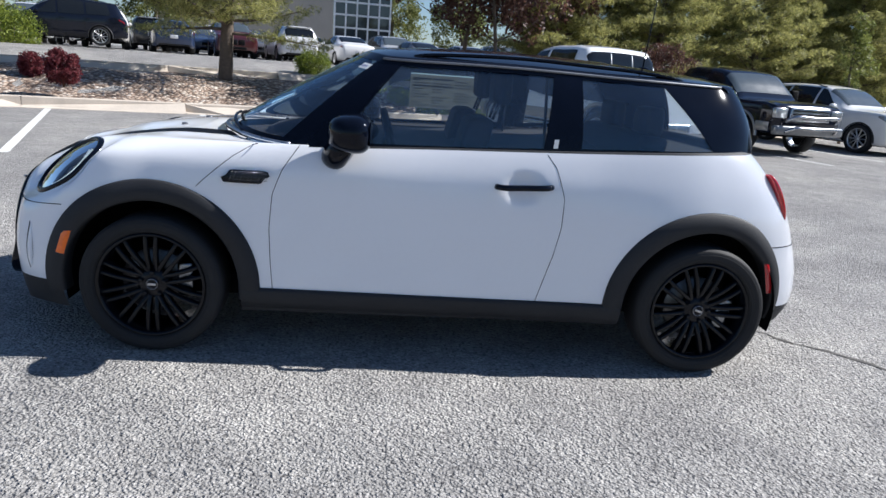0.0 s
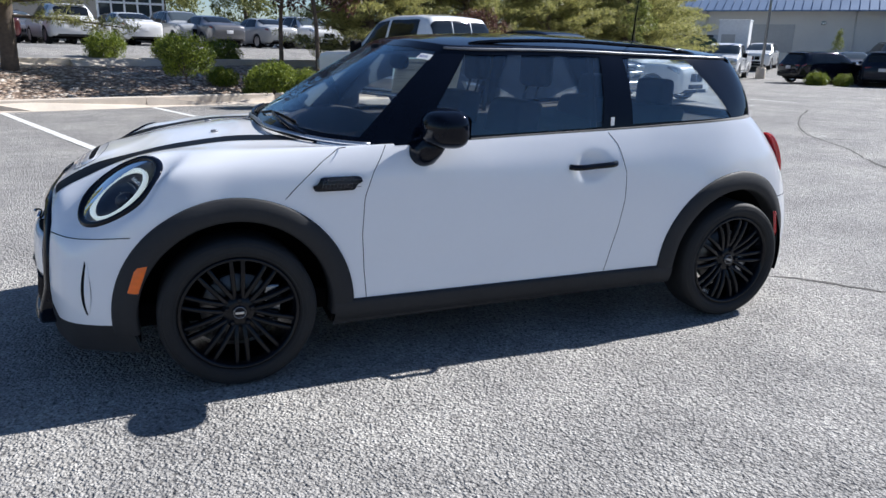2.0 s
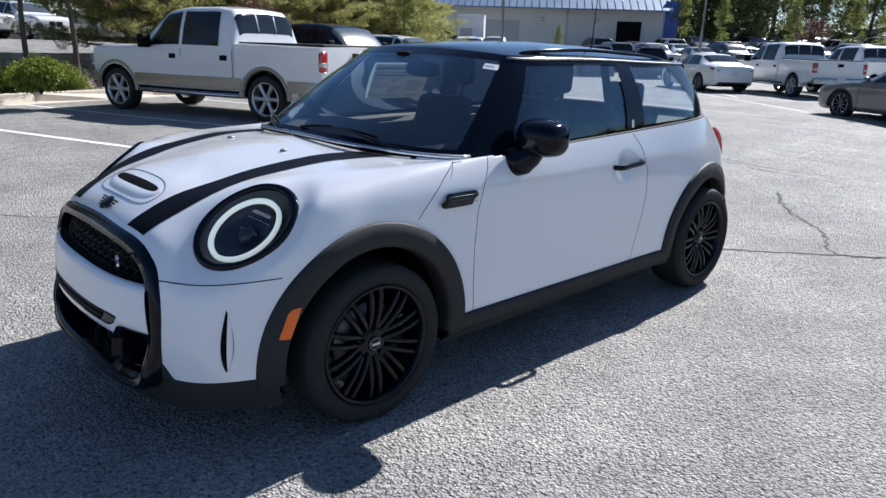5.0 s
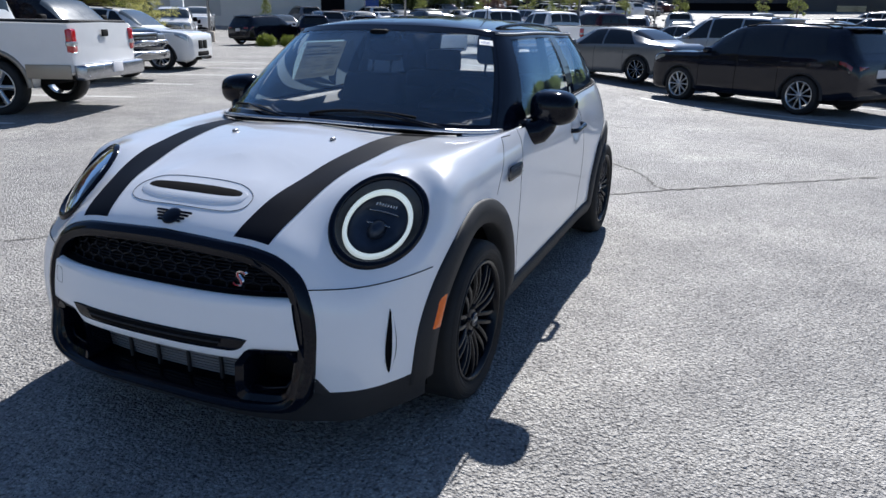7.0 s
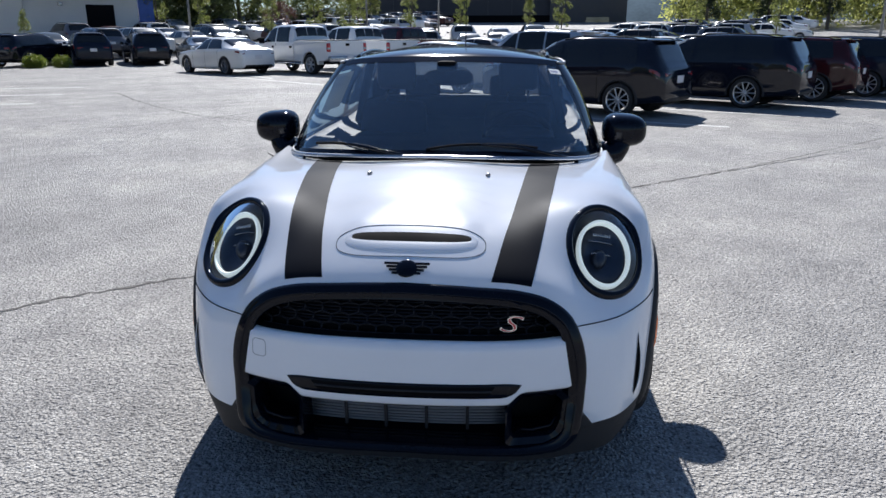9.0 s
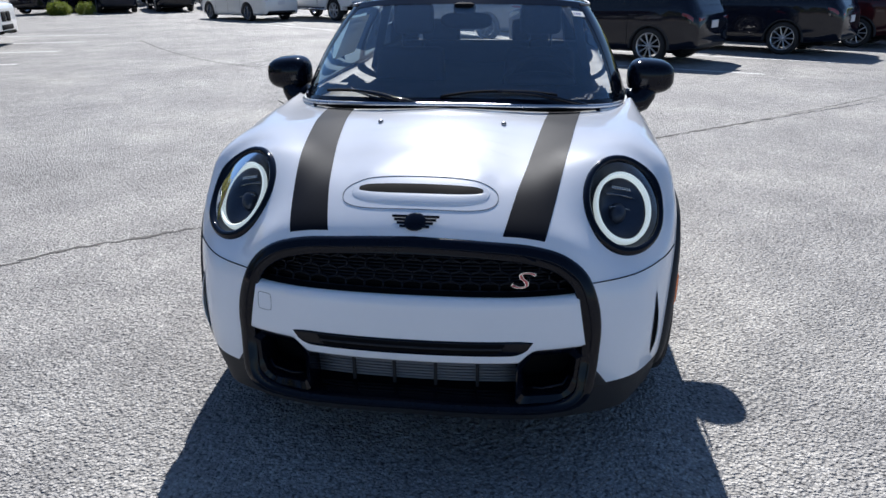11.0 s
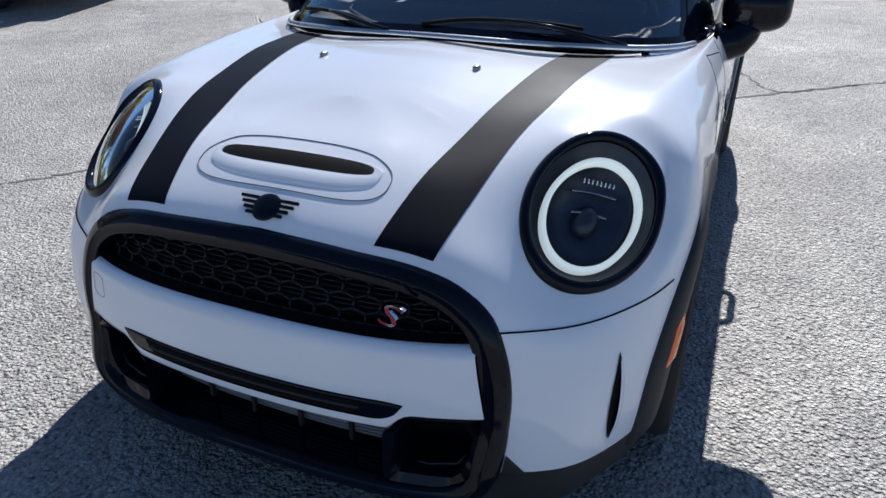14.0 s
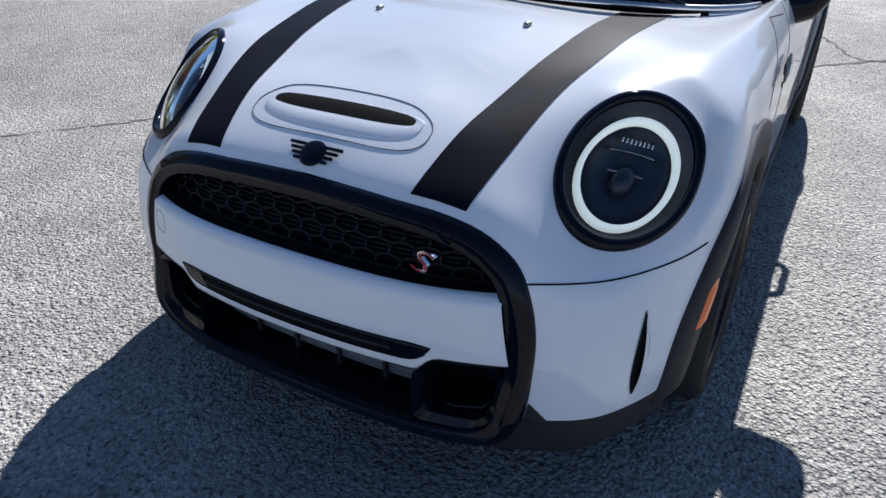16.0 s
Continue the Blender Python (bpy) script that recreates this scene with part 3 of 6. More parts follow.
FACE_FRONT = Matrix(((0, 0, -1, 0), (-1, 0, 0, 0), (0, 1, 0, 0), (0, 0, 0, 1)))
for grow, push, mt in ((1.0, .0, CHROME), (0.80, .0016, plain("red emblem enamel", (0.50, 0.02, 0.035), 0.3, 0, 1))):
    s_bm = letter("S", 0.105, 0.004, 0.42, .0006 if push == 0 else .0029)
    bmesh.ops.scale(s_bm, vec=(1.25, .80, 1), verts=s_bm.verts)
    bmesh.ops.transform(s_bm, matrix=Matrix.Translation(on_front(-.314, .643, -.011 + push)) @ Matrix.Rotation(radians(-18), 4, "Z") @ FACE_FRONT, verts=s_bm.verts)
    part("emblem_letter" if push == 0 else "emblem_enamel", s_bm, mt, car, "chrome and red letter emblem" if push == 0 else "")

RADIATOR = plain("radiator fins", (.17, .18, .20), .5, .2)
# lower intake: radiator slats, posts and the two pods
for z in np.linspace(.272, .366, 9):
    part("radiator_slat", tube_bm([on_front(y, z, -.082) for y in np.linspace(-.33, .33, 12)], .0042, 6), RADIATOR, car)
for y in np.linspace(-.33, .33, 6):
    part("radiator_post", box_bm(.012, .010, .120, on_front(y, .319, -.075), .002), PLASTIC, car)


def cut_line(corners, n):
    """Points along a closed outline with straight edges."""
    out = []
    m = len(corners)
    for k in range(m):
        a, b = corners[k], corners[(k + 1) % m]
        out += [(a[0] + (b[0] - a[0]) * i / n, a[1] + (b[1] - a[1]) * i / n) for i in range(n)]
    return out


POD = ((.318, .378), (.352, .422), (.364, .428), (.488, .430), (.520, .400), (.513, .32), (.496, .275), (.470, .252), (.330, .250), (.318, .262))
POD_IN = ((.342, .368), (.368, .398), (.376, .402), (.466, .403), (.490, .380), (.485, .33), (.470, .295), (.452, .280), (.352, .279), (.342, .290))


def on_pod(y, z, lift=0.0):
    return on_front(y, z, lift + .022 * ease(.42, .27, z))


pod_o, pod_i = cut_line(POD, 6), cut_line(POD_IN, 6)
pods = both("intake_pod", band([(-p[0], p[1]) for p in pod_o], [(-p[0], p[1]) for p in pod_i], ((0, -.10), (0, -.004), (.06, .004), (.75, -.010), (.92, -.024), (1.02, -.12)), on_pod), BLACK, None, "", 30)
fin = tube_bm([on_front(-.480, .320, -.024), on_front(-.462, .292, -.016), on_front(-.40, .282, -.016), on_front(-.356, .284, -.024)], .0055, 6)
both("intake_fin", fin, BLACK)
corner = sheet([(-.5625, .337), (-.580, .3125), (-.598, .285), (-.612, .281)], [(-.552, .278), (-.566, .276), (-.584, .274), (-.606, .274)], on_front, .0035, 4, True)
both("valance_corner", corner, PLASTIC)

# slim air curtains in the bumper corners

def slit_bm(lift, grow):
    rows = []
    for k in range(25):
        z = .332 + (.548 - .332) * k / 24
        f = (z - .332) / .216
        w = .018 * math.sin(math.pi * f ** 0.8) * grow + .0006
        x0 = -.534 + .012 * (f - .5)
        row = []
        for s in np.linspace(-1, 1, 7):
            x = x0 - .010 + s * w
            p = on_side(x, z)
            nrm = Vector((-0.55, -0.83, 0))
            row.append(p + nrm * lift)
        rows.append(row)
    return grid_bm(rows)


both("air_curtain", slit_bm(.0025, 1.0), GAP)


def fin_bm():
    """A thin white blade that shields the slit from the side."""
    rows = []
    for k in range(25):
        f = k / 24
        z, g = .332 + .216 * f, math.sin(math.pi * f ** .8)
        p = on_side(-.544 + .012 * (f - .5) + .013 * g + .004, z)
        rows.append([p + Vector((.004, .004, 0)), p + Vector((0, -.0015, 0)), p + Vector((-.012 * g, -.0035 * g - .001, 0)), p + Vector((-.024 * g, -.002 * g, 0)), p + Vector((-.024 * g, .001, 0))])
    return grid_bm(rows)


both("curtain_blade", fin_bm(), WHITE)


# ---- headlamps ----


def hl(r, ang, depth):
    return HL_C + HL_U * (r * math.cos(ang)) + HL_V * (r * math.sin(ang)) + HL_N * depth


def hl_ring(section, drop=0.0, tilt=0.0, segs=64):
    return grid_bm([[hl(r, 2 * math.pi * i / segs, d + tilt * r * math.sin(2 * math.pi * i / segs)) - HL_V * drop for r, d in section] for i in range(segs)], closed_u=True, flip=True)


def skin_depth(r, ang):
    """How far the body lies in front of the lamp's plane."""
    p = hl(r, ang, .4)
    hit = BODY.ray_cast(p, -HL_N)
    return max(-.07, min(.06, .4 - (hit[0] - p).length)) if hit[0] else -.03


def bezel_bm():
    rows = []
    for i in range(96):
        a = 2 * math.pi * i / 96
        d = skin_depth(1.02, a)
        rows.append([hl(r, a, h) for r, h in ((1.01, d - .02), (1.012, d + .001), (1.0, d + .007), (.975, d * .8 + .012), (.93, d * .5 + .014), (.885, d * .3 + .010), (.862, .002), (.855, -.06))])
    return grid_bm(rows, closed_u=True, flip=True)


def headlamp():
    lamp = both("headlamp_bezel", bezel_bm(), BLACK, None, "gloss black headlamp bezel")
    for o, side in zip(lamp, (-1, 1)):
        def put(name, bm, mt, label=""):
            return part(name, bm if side == -1 else mirrored(bm), mt, o, label)
        put("lamp_bowl", hl_ring(((.87, -.004), (.84, -.012), (.78, -.022), (.62, -.052), (.3, -.070), (.0, -.075))), LAMPBOWL)
        put("light_ring", hl_ring(((.708, -.016), (.700, -.004), (.662, .002), (.624, -.003), (.612, -.020)), .06, .008), DRL, "lit white ring light")
        put("inner_shroud", hl_ring(((.606, -.016), (.575, -.030), (.30, -.046), (.0, -.050)), .06, .008), LAMPBOWL)
        rows = [[hl(.20 * math.sin(j / 8 * math.pi / 2), 2 * math.pi * i / 24, -.047 + .03 * math.cos(j / 8 * math.pi / 2)) - HL_V * .08 for j in range(9)] for i in range(24)]
        put("projector_lens", grid_bm(rows, closed_u=True, flip=True), LAMPBOWL)
        for k in range(8):
            p = hl(.36, radians(90), -.018) + HL_U * (k - 3.5) * .062
            put("lamp_fin", tube_bm([p - HL_V * .035, p + HL_V * .035], .0025, 5), CHROME)
        for v, w in ((.20, .34), (-.06, .26)):
            put("lamp_blade", tube_bm([HL_C + HL_V * (v + .05 * math.cos(2.5 * t)) + HL_U * (t * w / .4) - HL_N * .028 for t in np.linspace(-.4, .4, 10)], .0030, 6), DARKCHROME)
        cover = grid_bm([[hl(r, 2 * math.pi * i / 64, .002 + .026 * (1 - (r / .87) ** 2)) for r in (.87, .8, .7, .55, .4, .25, .12, .0)] for i in range(64)], closed_u=True, flip=True)
        pane = put("lamp_cover", cover, LENS)
        pane.visible_shadow = False
    return lamp


LAMPBOWL = plain("smoked reflector", (.035, .042, .06), .34, .4, 0, .3, 20)
headlamp()


# ---- bonnet details ----
def stripe_bm(sign):
    rows = []
    for k in range(61):
        f = k / 60
        a, b = .264 + (.402 - .264) * f + .008 * math.sin(math.pi * f), .388 + (.530 - .388) * f + .004 * math.sin(math.pi * f)
        row = []
        for j in range(9):
            y = a + (b - a) * j / 8
            x0 = -.664 + .01 * j / 8
            x1 = screen_base(y) - .012
            x = x0 + (x1 - x0) * (f ** 1.15)
            p = on_top(x, sign * y, .0018)
            row.append(p)
        rows.append(row)
    return grid_bm(rows, flip=sign < 0)


for s in (-1, 1):
    part("bonnet_stripe", stripe_bm(s), STRIPE, car, "satin black bonnet stripe")
SATINGREY = plain("satin grey trim", (.20, .205, .22), .45, .8, 0, .05)
SEAMGREY = plain("shallow paint groove", (.10, .105, .115), .7, spec=.1)
pad = [(x, y) for y, x in [(.243 * math.copysign(abs(math.cos(a)) ** .55, math.cos(a)), -.545 + .064 * math.copysign(abs(math.sin(a)) ** .8, math.sin(a))) for a in np.linspace(0, 2 * math.pi, 64, endpoint=False)]]
part("scoop_seam", tube_bm([on_top(x + .010 * (1 - (y / .243) ** 2), y, .0012) for x, y in pad], .0011, 6, closed=True), SEAMGREY, car)


def scoop_parts():
    """A slot whose rear edge is flush with the bonnet and whose front edge is a broad rolled chin."""
    inner, outer = [], []
    for a in np.linspace(0, 2 * math.pi, 96, endpoint=False):
        c, sn = math.cos(a), math.sin(a)
        e = math.copysign(abs(c) ** .72, c)
        up = sn > 0
        inner.append((-.527 + (.017 * abs(sn) ** .45 if up else -.018 * abs(sn) ** .75), .196 * e))
        outer.append((-.527 + (.0195 * abs(sn) ** .45 if up else -.056 * abs(sn) ** .6), .216 * e))

    def lip_lift(f, sn):
        return .0012 + .0040 * max(0.0, -sn) ** .5 * math.sin(math.pi * min(1, f * 1.05)) ** .8

    rows = []
    for k, (o, i) in enumerate(zip(outer, inner)):
        sn = math.sin(2 * math.pi * k / 96)
        row = [on_top(o[0] + (i[0] - o[0]) * f, o[1] + (i[1] - o[1]) * f, lip_lift(f, sn)) for f in np.linspace(0, .93, 9)]
        rows.append([on_top(o[0], o[1], -.001)] + row + [on_top(i[0], i[1], .0006)])
    part("scoop_lip", grid_bm(rows, closed_u=True, flip=True), WHITE, car)
    hole = [[on_top(p[0] + (q[0] - p[0]) * f, p[1] + (q[1] - p[1]) * f, .0012) for f in np.linspace(0, 1, 6)] for p, q in zip(inner[:49], [inner[0]] + inner[:-49:-1])]
    part("scoop_opening", grid_bm(hole), GAP, car, "black bonnet scoop opening")


scoop_parts()
for s in (-1, 1):
    nz = blob_bm((.017, .010, .008), on_top(-.015, s * .232, .001), 2.2, 12, 6)
    part("washer_nozzle", nz, SATINGREY, car)


def emblem():
    bm = bmesh.new()
    c = on_top(-.640, 0, 0)
    n = (on_top(-.62, 0) - on_top(-.656, 0)).normalized()
    up = Vector((-n.z, 0, n.x)).normalized()
    m = Matrix((n, Vector((0, 1, 0)), up)).transposed().to_4x4()
    m.translation = c + up * .003
    disc = blob_bm((.033, .033, .007), (0, 0, .002), 2.2, 24, 8)
    bmesh.ops.transform(disc, matrix=m, verts=disc.verts)
    ob = part("emblem", disc, BLACK, car, "black winged emblem shape")
    for s in (-1, 1):
        for k, (ln, off) in enumerate(((.046, .019), (.038, .007), (.029, -.005), (.019, -.017))):
            w = box_bm(.0068, ln, .006, (off, s * (.026 + ln / 2), .002), .001)
            bmesh.ops.transform(w, matrix=m, verts=w.verts)
            part("wing_bar", w, BLACK, ob)


emblem()


# ---- panel gaps ----
def seam(name, pts, r=.0019):
    both(name, tube_bm(pts, r, 6), GAP)


seam("door_gap", [on_side(seam_x(z, DOOR_FRONT), z, -.0008) for z in np.linspace(.312, .955, 40)])
seam("door_gap", [on_side(seam_x(z, DOOR_REAR), z, -.0008) for z in np.linspace(.318, .985, 40)])
seam("bonnet_gap", [on_side(x, z, -.0008) for z, x in [(z, seam_x(z, BONNET_REAR)) for z in np.linspace(.762, .955, 24)]])
low_gap = []
for a in np.linspace(.585, 1.03, 44):
    p = body_point(a, LEVEL[3])
    low_gap.append(p + Vector((-.0006, -.0006, 0)))
seam("bumper_gap", low_gap)
seam("flap_gap", [on_front(-y, z, -.0008) for y, z in ((.46, .545), (.46, .49), (.49, .487), (.505, .49))], .0012)
seam("rear_bumper_gap", [body_point(a, LEVEL[3]) for a in np.linspace(4.22, 5.0, 20)], .0022)


# ---- wheel arch cladding, skirts ----
def cladding(cx, front):
    rows = []
    lo, hi = radians(-8), radians(188)
    for i in range(73):
        a = lo + (hi - lo) * i / 72
        ro, ri = .468, .372
        if not front and a < radians(60):
            ro -= .05 * (radians(60) - a) / radians(68)
        c, s = math.cos(a), math.sin(a)
        row = []
        for f, h in ((0, -.004), (.02, .006), (.07, .0125), (.5, .015), (.90, .013), (.97, .004), (1.0, -.01), (1.0, -.07)):
            r = ro + (ri - ro) * f
            x, z = cx + c * r, max(.19, .312 + s * r)
            p = on_side(x, z)
            if p.y > -.60:
                p.y = -.60
            n = Vector((0, -1, 0))
            row.append(p + n * h)
        rows.append(row)
    return grid_bm(rows, flip=True)


for cx, fr in ((0, True), (WB, False)):
    both("wheel_arch_trim", cladding(cx, fr), PLASTIC, None, "grained black wheel arch trim")
    liner = lathe_bm([(-.80, .385), (-.50, .392), (-.45, .39), (-.45, .0)], 40, "y", start=radians(-15), turn=radians(210))
    bmesh.ops.translate(liner, vec=(cx, 0, .312), verts=liner.verts)
    both("wheel_liner", liner, GAP)
skirt = [[on_side(x, z, h) for z, h in ((.318, .000), (.316, .010), (.300, .016), (.26, .018), (.225, .012), (.205, -.02), (.20, -.12))] for x in np.linspace(.385, 2.115, 30)]
both("sill_trim", grid_bm(skirt, flip=True), PLASTIC)
part("engine_tray", box_bm(1.1, 1.24, .02, (.30, 0, .70), .004), GAP, car)
part("floor_pan", box_bm(3.3, 1.3, .10, (1.12, 0, .27), .02), GAP, car)


def side_marker(pts, mt, lift, name):
    rows = []
    for f in np.linspace(0, 1, 7):
        a = np.array(pts[0]) + (np.array(pts[3]) - np.array(pts[0])) * f
        b = np.array(pts[1]) + (np.array(pts[2]) - np.array(pts[1])) * f
        rows.append([on_side(*(a + (b - a) * g), lift if 0 < g < 1 and 0 < f < 1 else lift - .006) for g in np.linspace(0, 1, 5)])
    both(name, grid_bm(rows, flip=True), mt)


side_marker(((-.405, .432), (-.362, .432), (-.322, .538), (-.365, .538)), AMBER, .0195, "side_marker_lamp")
side_marker(((2.835, .40), (2.870, .40), (2.82, .55), (2.79, .55)), RED, .0185, "rear_reflector")


# ---- wheels ----
def wheel():
    w = new("wheel")
    w.parent = car
    tyre = part("tyre", lathe_bm([(-.075, .232), (-.097, .240), (-.105, .262), (-.104, .285), (-.094, .302), (-.075, .309), (-.030, .310), (.03, .310), (.075, .309), (.094, .302), (.105, .27), (.09, .235), (.07, .232)], 64), RUBBER, w, "black road tyre")
    for r in (.247, .262, .279, .293):
        part("tyre_rib", lathe_bm([(-.1055 if r < .285 else -.1015, r - .0016), (-.1070 if r < .285 else -.103, r), (-.1055 if r < .285 else -.1015, r + .0016)], 64), RUBBER, tyre)
    rim = part("rim", lathe_bm([(-.094, .236), (-.100, .233), (-.099, .224), (-.090, .219), (-.060, .213), (.03, .200), (.09, .205)], 64), RIM, w, "gloss black multi-spoke alloy rim")
    for k in range(10):
        for s in (-1, 1):
            a0 = 2 * math.pi * (k + .5) / 10
            rows = []
            for i in range(9):
                f = i / 8
                r = .045 + (.223 - .045) * f
                a = a0
                half = .0088 + .001 * (1 - f)
                dep = -.082 + .022 * (1 - f) ** 1.5 - .012 * math.sin(math.pi * f)
                c, sn = math.cos(a), math.sin(a)
                t = Vector((-sn, 0, c))
                o = Vector((c * r, 0, sn * r)) + t * s * (.0145 + .0085 * f)
                rows.append([o + t * half + Vector((0, dep + .028, 0)), o + t * half + Vector((0, dep + .004, 0)), o + t * half * .6 + Vector((0, dep, 0)), o - t * half * .6 + Vector((0, dep, 0)), o - t * half + Vector((0, dep + .004, 0)), o - t * half + Vector((0, dep + .028, 0))])
            part("spoke", grid_bm(rows, flip=True), RIM, rim)
    part("hub", lathe_bm([(-.03, .075), (-.055, .070), (-.066, .055), (-.070, .034), (-.070, .0)], 40), RIM, rim)
    part("hub_cap", lathe_bm([(-.068, .030), (-.075, .028), (-.078, .020), (-.079, .0)], 32), BLACK, rim, "black wheel cap")
    part("cap_ring", lathe_bm([(-.0765, .0255), (-.0785, .0245), (-.0785, .0225), (-.077, .0215)], 32), DARKCHROME, rim)
    part("cap_bar", box_bm(.034, .003, .009, (0, -.080, 0), .001), SILVER, rim)
    for k in range(5):
        a = 2 * math.pi * k / 5 + .3
        b = lathe_bm([(-.060, .010), (-.078, .0095), (-.080, .007), (-.080, .0)], 10)
        bmesh.ops.translate(b, vec=(math.cos(a) * .052, 0, math.sin(a) * .052), verts=b.verts)
        part("wheel_bolt", b, RIM, rim)
    part("brake_disc", lathe_bm([(-.012, .05), (-.016, .145), (-.010, .148), (.006, .148), (.010, .06)], 48), STEEL, w, "bare steel brake disc")
    part("brake_caliper", box_bm(.075, .05, .16, (.135, -.02, .02), .015), DARKCHROME, w)
    return w


w0 = wheel()
w0.matrix_local = pose(0, -WY, WR)
for x, y, rz, ry in ((WB, -WY, 0, 17), (0, WY, 180, 40), (WB, WY, 180, 71)):
    copy_thing(w0, pose(x, y, WR, 0, ry, rz))


# ---- greenhouse ----
GH = [  # base and top of the glasshouse, from the middle of the windscreen round to the middle of the rear window
    ((.215, 0, .992), (.865, 0, 1.378)), ((.262, .40, .983), (.885, .33, 1.372)), ((.43, .63, .962), (.935, .47, 1.362)),
    ((.60, .715, .952), (.985, .545, 1.352)), ((.765, .748, .960), (1.065, .572, 1.350)), ((1.20, .752, .972), (1.40, .582, 1.353)),
    ((1.70, .742, .993), (1.745, .580, 1.350)), ((1.86, .737, 1.002), (1.865, .575, 1.347)), ((2.53, .700, 1.030), (2.33, .560, 1.338)),
    ((2.72, .60, 1.038), (2.585, .50, 1.335)), ((2.80, 0, 1.03), (2.72, 0, 1.352)),
]
GU = np.array([0, .40, .66, .84, 1.0, 1.4, 1.9, 2.05, 2.7, 2.95, 3.6])


def gh_curve(which):
    flip = np.array([1, -1, 1])
    pts = [np.array(g[which], float) for g in GH]
    ts = np.concatenate(([-GU[1]], GU, [2 * GU[-1] - GU[-2]]))
    return ts, [pts[1] * flip] + pts + [pts[-2] * flip]


GB, GT = gh_curve(0), gh_curve(1)


def gh(u, v, out=0.0):
    b, t = hermite(*GB, u), hermite(*GT, u)
    p = b + (t - b) * v
    d = hermite(*GB, u + .01) - hermite(*GB, u - .01)
    n = np.array([-d[1], d[0], 0])
    n /= np.linalg.norm(n) + 1e-9
    if n[0] * (p[0] - 1.6) + n[1] * p[1] < 0:
        n = -n
    p = p + n * (.028 * 4 * v * (1 - v) + out)
    return Vector((p[0], -p[1], p[2]))


def gh_patch(u0, u1, v0, v1, out=0.0, nu=16, nv=10, slant=0.0, slant1=None):
    """A patch of the glasshouse; slant shifts its upper edge along u."""
    s1 = slant if slant1 is None else slant1
    rows = []
    for i in range(nu + 1):
        f = i / nu
        row = []
        for j in range(nv + 1):
            g = j / nv
            row.append(gh(u0 + slant * g + (u1 + s1 * g - u0 - slant * g) * f, v0 + (v1 - v0) * g, out))
        rows.append(row)
    return rows


def gh_both(name, rows, mt, label=""):
    return both(name, grid_bm(rows), mt, None, label)


def gh_full(name, u1, v0, v1, mt, out=0.0, label=""):
    left = gh_patch(0, u1, v0, v1, out, 20, 12)
    rows = [[Vector((p.x, -p.y, p.z)) for p in r] for r in left[::-1]] + left[1:]
    return part(name, grid_bm(rows), mt, car, label)


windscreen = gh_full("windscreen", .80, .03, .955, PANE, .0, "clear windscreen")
gh_both("screen_pillar", gh_patch(.79, .985, .0, 1.0, .004, 8), BLACK, "gloss black windscreen pillar")
gh_both("screen_edge", gh_patch(.755, .80, .0, 1.0, .0015, 3), BLACK)
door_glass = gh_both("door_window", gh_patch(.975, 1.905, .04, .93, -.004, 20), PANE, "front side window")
gh_both("window_top_trim", gh_patch(.80, 2.75, .925, 1.0, .003, 30, 3), BLACK)
gh_both("window_base_trim", gh_patch(.70, 2.75, -.04, .045, .004, 30, 3), BLACK)
gh_both("cowl_corner", gh_patch(.60, .93, -.055, .05, .011, 14, 3), BLACK)
gh_both("centre_pillar", gh_patch(1.895, 2.06, .0, 1.0, .003, 6), BLACK, "gloss black centre pillar")
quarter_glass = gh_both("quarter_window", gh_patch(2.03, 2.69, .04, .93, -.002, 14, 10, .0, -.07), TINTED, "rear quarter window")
gh_both("rear_pillar", gh_patch(2.67, 3.05, .0, 1.0, .003, 12, 10, -.08, .0), BLACK, "gloss black rear pillar")
rl = gh_patch(3.03, 3.6, .08, .95, 0.0, 12)
part("rear_window", grid_bm([[Vector((p.x, -p.y, p.z)) for p in r] for r in rl] + rl[::-1][1:]), TINTED, car, "tailgate window")
part("screen_header", grid_bm([[Vector((p.x, -p.y, p.z)) for p in r] for r in gh_patch(0, .80, .94, 1.0, .003, 12, 3)[::-1]] + gh_patch(0, .80, .94, 1.0, .003, 12, 3)[1:]), BLACK, car)
for o in (windscreen, *door_glass, *quarter_glass):
    o.visible_shadow = False
gh_both("window_frame", gh_patch(.985, 1.0, .04, .93, .001, 2), BLACK)

SPINE_X = (.95, .97, 1.02, 1.1, 1.2, 1.5, 1.75, 1.9, 2.2, 2.4, 2.5)
SPINE_Z = (1.396, 1.400, 1.406, 1.413, 1.418, 1.428, 1.427, 1.423, 1.405, 1.388, 1.376)


def roof_bm():
    left = []
    for u in np.linspace(0, 3.6, 70):
        t = hermite(*GT, u)
        sx, sz = hermite(GU, np.array(SPINE_X), u), hermite(GU, np.array(SPINE_Z), u)
        row = [Vector((t[0], -t[1] - .004, t[2] - .012))]
        for w in np.linspace(0, 1, 14):
            x, y = t[0] + (sx - t[0]) * w, t[1] * (1 - w)
            z = t[2] + (sz - t[2]) * (1 - (1 - w) ** 2.3)
            row.append(Vector((x, -y, z)))
        left.append(row)
    bm = grid_bm(left)
    right = mirrored(bm)
    me = bpy.data.meshes.new("tmp")
    right.to_mesh(me)
    right.free()
    bm.from_mesh(me)
    bpy.data.meshes.remove(me)
    bmesh.ops.remove_doubles(bm, verts=bm.verts, dist=1e-4)
    bmesh.ops.recalc_face_normals(bm, faces=bm.faces)
    return bm


